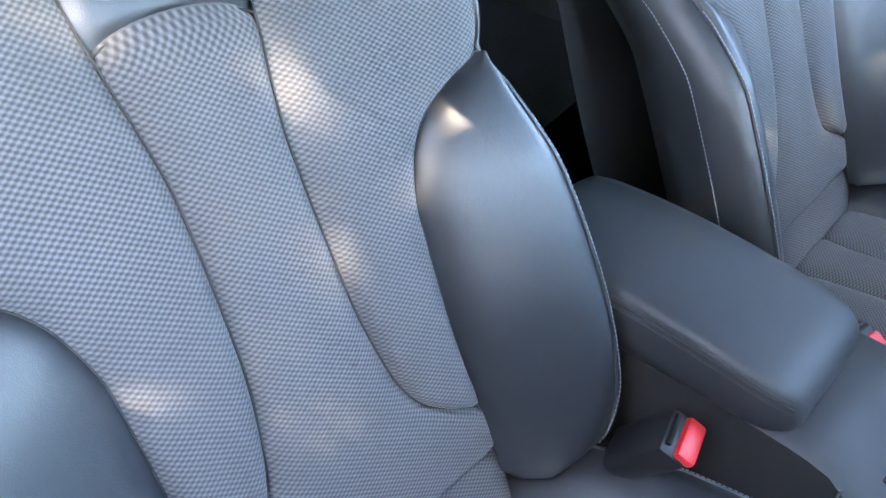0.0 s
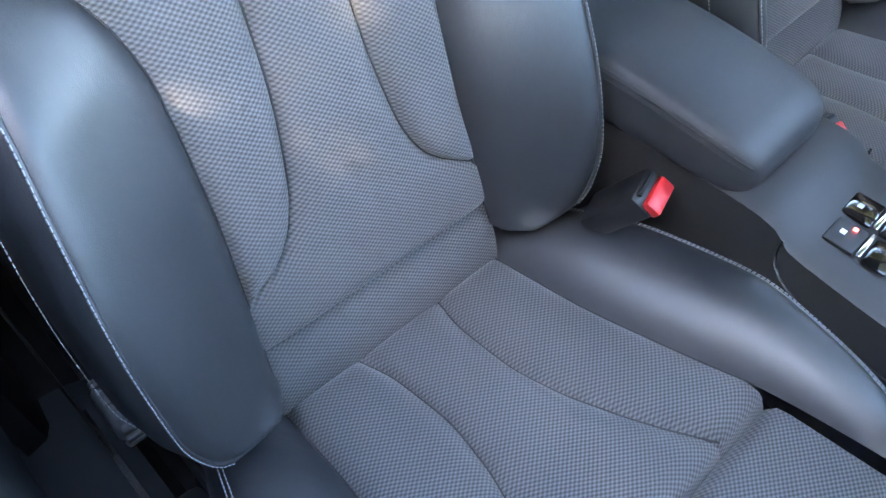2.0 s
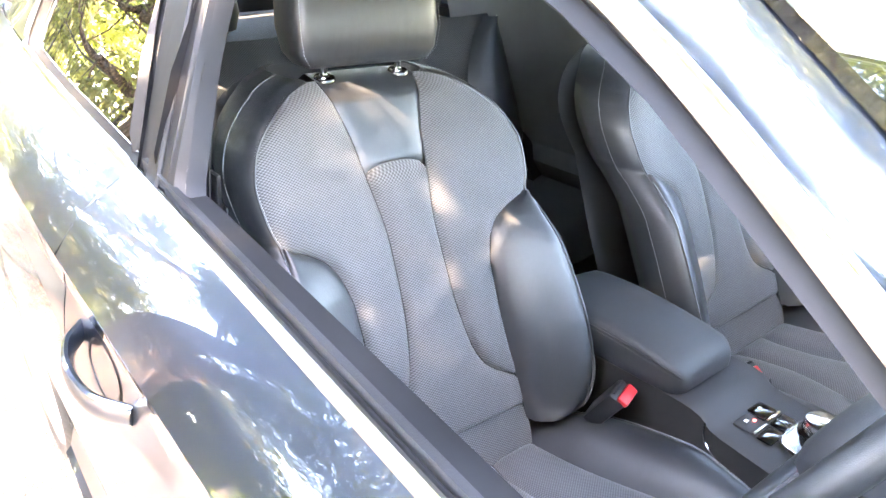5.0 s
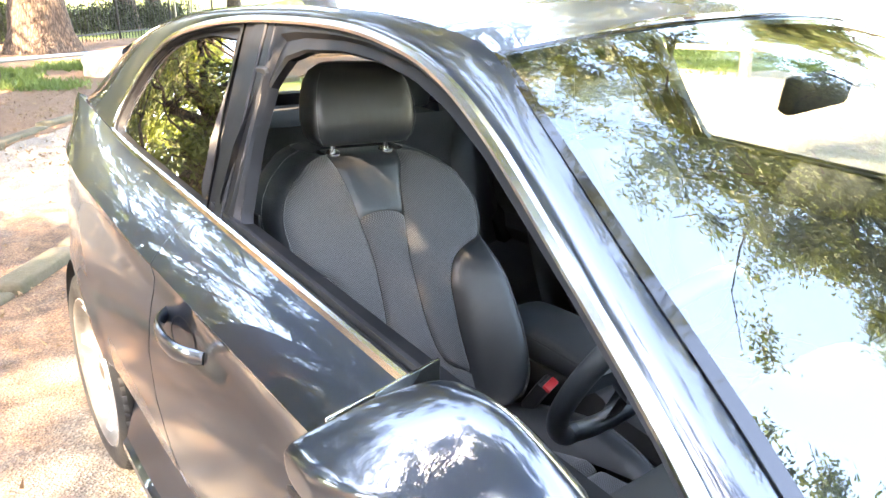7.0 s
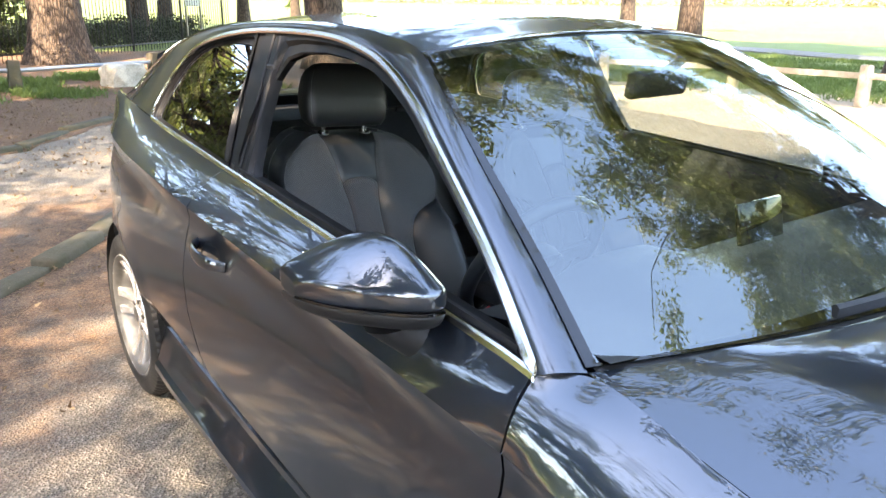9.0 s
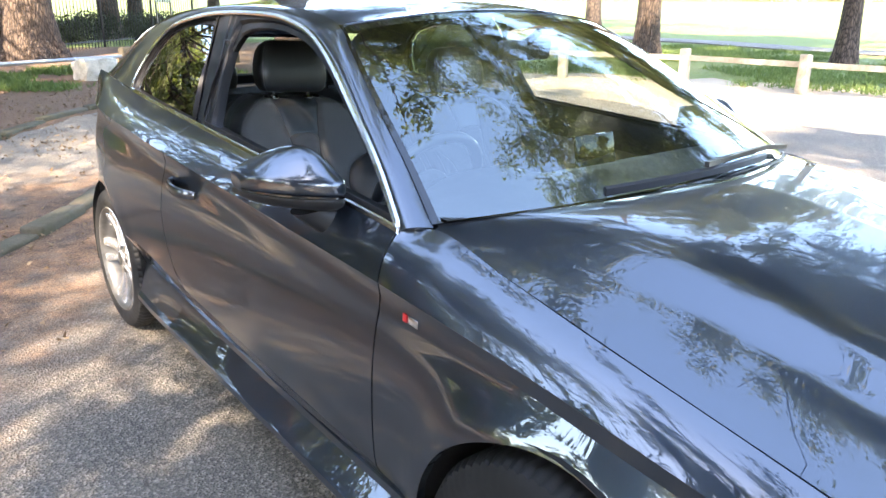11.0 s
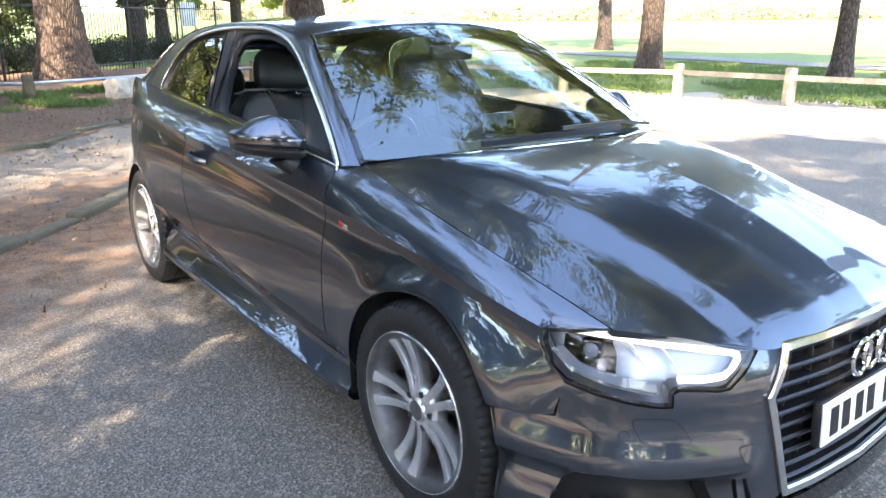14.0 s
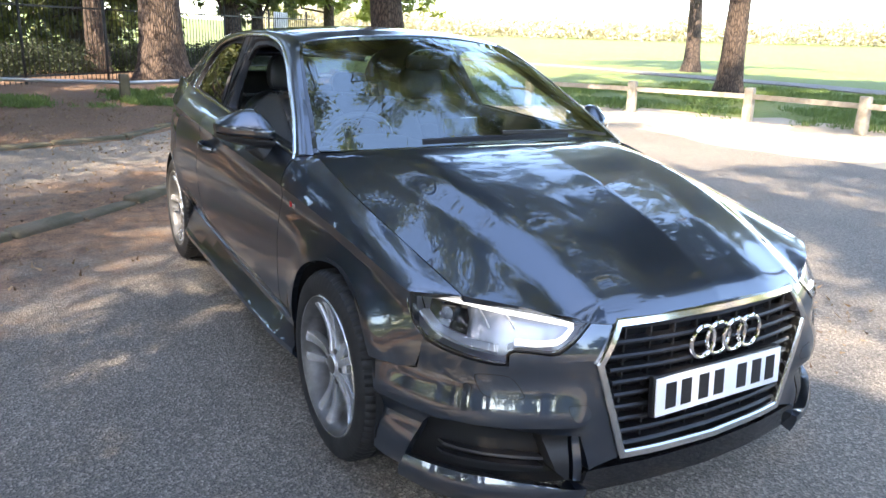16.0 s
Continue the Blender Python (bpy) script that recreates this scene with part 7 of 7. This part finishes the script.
def door_card(sgn):
    d = empty("door_card", "black door lining with armrest" if sgn > 0 else "black passenger door lining with armrest, lightened in colour", "door lining", "door linings")
    rows = []
    for y in np.linspace(0.60, 1.74, 40):
        zb = belt(y)
        rows.append([(-sgn * x, y, z) for x, z in ((gx(y, zb) - 0.016, zb - 0.002), (gx(y, zb) - 0.022, zb + 0.007), (gx(y, zb) - 0.032, zb + 0.006), (gx(y, zb) - 0.048, zb - 0.012), (gx(y, zb) - 0.061, zb - 0.036), (gx(y, zb) - 0.066, zb - 0.060), (gx(y, zb) - 0.062, zb - 0.12))])
    bm = bmesh.new()
    vs = loft(bm, rows)
    cap(bm, vs[0]), cap(bm, vs[-1])
    part("top_pad", bm, PLASTIC, d, "soft black pad under the window", angle=40)
    bm = bmesh.new()
    rows = []
    for y in np.linspace(0.58, 1.74, 40):
        zb = belt(y)
        arm_out = ip(y, [(0.6, 0.0), (0.8, 0.030), (0.95, 0.045), (1.05, 0.04), (1.18, 0.0)])
        rows.append([(-sgn * x, y, z) for x, z in ((gx(y, zb) - 0.068, zb - 0.115), (0.735, zb - 0.2), (0.735 - arm_out * 0.7, 0.70), (0.735 - arm_out, 0.675), (0.735 - arm_out, 0.655), (0.74, 0.62), (0.74, 0.45), (0.76, 0.34), (0.77, 0.26))])
    loft(bm, rows)
    # passenger side takes the lightened plastic in place of cabin light
    part("lower_card", bm, PLASTIC if sgn > 0 else TRIM_LIGHTENED, d, angle=40)
    bm = bmesh.new()
    sweep(bm, [(-sgn * (gx(y, belt(y)) - 0.012), y, belt(y) + 0.010) for y in np.linspace(0.56, 1.74, 20)], [(-0.004, 0.008), (-0.004, -0.012), (0.004, -0.012), (0.004, 0.008)])
    part("window_seal", bm, BLACK, d, "black rubber window seal")
    bm = bmesh.new()
    sweep(bm, spline([(-sgn * 0.715, 0.80, 0.76), (-sgn * 0.695, 0.86, 0.772), (-sgn * 0.695, 0.96, 0.785), (-sgn * 0.72, 1.04, 0.79)], 16), circle_sec(0.008, 8))
    part("pull_handle", bm, CHROME, d)


door_card(1), door_card(-1)
bm = bmesh.new()
sweep(bm, [(-0.679, y, 0.300) for y in np.linspace(1.75, 0.75, 12)], [(-0.004, 0.0015), (-0.004, -0.003), (0.004, -0.003), (0.004, 0.0015)])
inside("sill_strip", bm, CHROME, "thin bright strip along the door sill", "sill strip")
bm = bmesh.new()
loft(bm, [[(x, y, z) for x, z in ((-0.77, 0.30), (-0.70, 0.303), (-0.676, 0.2965), (-0.655, 0.285), (-0.64, 0.236))] for y in np.linspace(0.55, 1.80, 14)])
inside("sill_trim", bm, PLASTIC, "black plastic door sill trim", "sill trim")
# inner sides of the rear quarters and pillars
for sgn in (1, -1):
    q3 = empty("rear_side_trim", "black plastic rear side trim", "interior trim", "rear side trims")
    bm = bmesh.new()
    rows = []
    for y in np.linspace(1.72, 2.85, 30):
        zb = belt(y)
        rows.append([(-sgn * x, y, z) for x, z in ((gx(y, zb) - 0.02, zb + 0.015), (gx(y, zb) - 0.05, zb + 0.02), (gx(y, zb) - 0.07, zb - 0.02), (0.66, zb - 0.15), (0.64, 0.62), (0.60, 0.58), (0.62, 0.40), (0.66, 0.24))])
    loft(bm, rows)
    # lining brightened by its colour against the dim rear cabin
    part("quarter_lining", bm, TRIM_LIGHTENED, q3, angle=40)
    bm = bmesh.new()
    rows = []
    for t in np.linspace(0, 1, 12):
        z = 0.30 + 1.03 * t
        y0, y1 = ip(z, [(0.3, 1.74), (1.0, 1.69), (1.33, 1.74)]), ip(z, [(0.3, 1.88), (1.0, 1.80), (1.33, 1.91)])
        x = ip(z, [(0.3, 0.715), (0.8, 0.72), (1.0, gx(1.7, 1.0) - 0.045), (1.33, gx(1.7, 1.33) - 0.045)])
        rows.append([(-sgn * xx, y, z) for xx, y in ((x + 0.035, y0), (x + 0.01, y0 + 0.005), (x, y0 + 0.02), (x - 0.006, (y0 + y1) / 2), (x, y1 - 0.02), (x + 0.03, y1))])
    loft(bm, rows)
    part("pillar_lining", bm, SEAL, q3, angle=40)

bench = empty("rear_bench", "black cloth and leather rear bench seat", "rear seat")
for sgn in (-1, 1):
    bm = bmesh.new()
    rows, uvs = [], []
    for z in np.linspace(0.50, 1.00, 24):
        y0 = 2.42 + (z - 0.5) * 0.40
        xs = np.linspace(0.03, 0.62, 26)
        rows.append([(sgn * x, y0 + 0.12 * max(0, x - 0.46) ** 0.5 * -0.6 + 0.012 * math.cos((x - 0.3) * 20) + 0.4 * max(0, z - 0.96), z) for x in xs])
        uvs.append([(x, z) for x in xs])
    uv_loft(bm, rows, uvs)
    part("bench_back", bm, CLOTH, bench, angle=50)
    bm = bmesh.new()
    rows = []
    for z in np.linspace(0.50, 1.00, 20):
        y0 = 2.42 + (z - 0.5) * 0.40
        w = ip(z, [(0.5, 0.15), (0.8, 0.17), (0.93, 0.12), (1.0, 0.05)])
        rows.append([(sgn * (0.62 - w + w * t * 1.05), y0 - 0.062 * math.sin(math.pi * (0.15 + 0.7 * t)) - 0.01, z) for t in np.linspace(0, 1, 9)])
    loft(bm, rows)
    part("bench_bolster", bm, LEATHER, bench, angle=50)
    bm = bmesh.new()
    rows = []
    for z, w, d in ((1.02, 0.09, 0.03), (1.03, 0.115, 0.05), (1.07, 0.125, 0.058), (1.12, 0.12, 0.055), (1.15, 0.10, 0.045), (1.16, 0.07, 0.02)):
        rows.append([(sgn * 0.33 + w * math.copysign(abs(math.cos(a)) ** 0.5, math.cos(a)), 2.66 + d * math.sin(a), z) for a in np.linspace(0, 2 * math.pi, 29)[:-1]])
    vs = loft(bm, rows, True)
    cap(bm, vs[0]), cap(bm, vs[-1])
    part("bench_headrest", bm, ARMLEATHER, bench, "grey rear headrest", angle=50)
    for dx in (-0.05, 0.05):
        bm = cyl(bmesh.new(), 0.006, 0.06, pose(sgn * 0.33 + dx, 2.66, 1.005), 12)
        part("headrest_post", bm, BRIGHT, bench)
bm = bmesh.new()
rows, uvs = [], []
for y in np.linspace(2.46, 1.95, 20):
    rows.append([(x, y, 0.52 + 0.03 * math.cos(x * 9) - 0.1 * max(0, 2.03 - y) * 6) for x in np.linspace(-0.60, 0.60, 40)])
    uvs.append([(x, y) for x in np.linspace(-0.60, 0.60, 40)])
low = [(x, y + 0.02, 0.28) for x, y, z in rows[-1]]
uv_loft(bm, rows + [low], uvs + [uvs[-1]])
part("bench_cushion", bm, CLOTH, bench, angle=50)
bm = box(bmesh.new(), (1.10, 0.42, 0.012), (0, 2.88, 0.985), (4, 0, 0), 0.004)
inside("parcel_shelf", bm, CARPET, "black parcel shelf behind the rear seat", "parcel shelf")

# driver's belt hanging from the door pillar
belt_t = empty("seat_belt", "black seat belt hanging beside the door pillar", "seat belt")
bm = bmesh.new()
sweep(bm, spline([(-0.625, 1.73, 1.24), (-0.650, 1.745, 1.10), (-0.672, 1.76, 0.95), (-0.68, 1.75, 0.70), (-0.68, 1.72, 0.34)], 30), [(-0.0012, 0.023), (-0.0012, -0.023), (0.0012, -0.023), (0.0012, 0.023)], up=(0, 1, 0))
part("belt_webbing", bm, BELT_WEB, belt_t)
bm = box(bmesh.new(), (0.008, 0.030, 0.055), (-0.663, 1.742, 0.965), (8, 0, 10), 0.003)
part("belt_tongue", bm, BLACK, belt_t)
bm = box(bmesh.new(), (0.003, 0.018, 0.035), (-0.655, 1.735, 0.925), (14, 0, 10), 0.001)
part("tongue_plate", bm, BRIGHT, belt_t, "bright metal belt tongue")
bm = box(bmesh.new(), (0.012, 0.045, 0.06), (-0.618, 1.73, 1.255), (0, -20, 0), 0.004)
part("belt_guide", bm, PLASTIC, belt_t)

# steering wheel and dashboard
sw = empty("steering_wheel", "black leather steering wheel with pale stitching", "steering wheel")
SW = Matrix.Translation((-0.368, 0.965, 0.885)) @ Matrix.Rotation(radians(118), 4, "X") @ Matrix.Diagonal((1, 1, -1, 1))
bm = bmesh.new()
sweep(bm, [SW @ Vector((0.178 * math.cos(a), 0.178 * math.sin(a) * (1.0 if math.sin(a) > -0.85 else 0.93), 0)) for a in np.linspace(0, 2 * math.pi, 73)[:-1]], circle_sec(0.0165, 14), True, up=SW.to_3x3() @ Vector((0, 0, 1)))
part("wheel_rim", bm, LEATHER, sw, "leather wheel rim")
bm = bmesh.new()
rows = []
for k, z in ((1.0, -0.03), (1.0, 0.0), (0.9, 0.018), (0.6, 0.026), (0.02, 0.028)):
    rows.append([SW @ Vector((0.072 * k * math.cos(a), 0.062 * k * math.sin(a) - 0.005, z)) for a in np.linspace(0, 2 * math.pi, 41)[:-1]])
loft(bm, rows, True)
part("wheel_hub", bm, PLASTIC, sw, angle=50)
for a0 in (8, 172, 270):
    bm = bmesh.new()
    a = radians(a0)
    pts = [SW @ Vector((r * math.cos(a), r * math.sin(a) - 0.004, 0.004 - 0.006 * (r / 0.17))) for r in np.linspace(0.055, 0.166, 8)]
    sweep(bm, pts, [(-0.022, 0.006), (-0.022, -0.006), (0.022, -0.006), (0.022, 0.006)], up=SW.to_3x3() @ Vector((0, 0, 1)))
    part("wheel_spoke", bm, PLASTIC if a0 < 200 else CHROME, sw)
stitches("stitching", [SW @ Vector((0.163 * math.cos(a), 0.163 * math.sin(a), 0.006)) for a in np.linspace(0, 2 * math.pi, 160)], tuple(SW.to_3x3() @ Vector((0, 0, 1))), sw, 0.007, (0.004, 0.0035, 0.0010), 0.0).data.materials[0] = PLASTIC
dash = empty("dashboard", "black dashboard with instrument hood", "dashboard")
bm = bmesh.new()
rows = []
for x in np.linspace(-0.72, 0.72, 49):
    h = 0.045 * math.exp(-(((x + 0.362) / 0.17) ** 4))
    s = 1 - 0.12 * abs(x) ** 2
    rows.append([(x, y, z) for y, z in ((0.36 + 0.16 * abs(x) ** 2, 0.955), (0.50, 0.958), (0.66, 0.945 + h * 0.6), (0.745, 0.930 + h), (0.765, 0.915 + h), (0.755, 0.86), (0.80, 0.78), (0.79, 0.70), (0.72, 0.60), (0.62, 0.45))])
loft(bm, rows)
part("dash_body", bm, PLASTIC, dash, angle=40)
for xx in (-0.60, 0.60, -0.07, 0.09):
    bm = bmesh.new()
    lathe(bm, [(0.030, 0.0), (0.040, 0.0), (0.042, 0.006), (0.038, 0.010), (0.032, 0.006), (0.020, 0.004), (0.0005, 0.006)], pose(xx, 0.775, 0.835, 90, 0, 0), 28)
    part("air_vent", bm, CHROME, dash)
bm = box(bmesh.new(), (0.17, 0.012, 0.09), (0.01, 0.66, 1.0), (-12, 0, 0), 0.005)
part("display", bm, GLOSSBLACK, dash)
# rear-view mirror
rv = empty("rear_view_mirror", "black rear-view mirror under the windscreen top", "mirror")
bm = box(bmesh.new(), (0.235, 0.03, 0.062), (0.0, 0.955, 1.268), (8, 0, 6), 0.012)
part("mirror_case", bm, BLACK, rv)
bm = box(bmesh.new(), (0.215, 0.002, 0.048), (0.0, 0.9715, 1.268), (8, 0, 6))
part("mirror_face", bm, BRIGHT, rv)
bm = cyl(bmesh.new(), 0.012, 0.07, pose(0, 0.925, 1.305, 55, 0, 0), 12)
part("mirror_stem", bm, BLACK, rv)
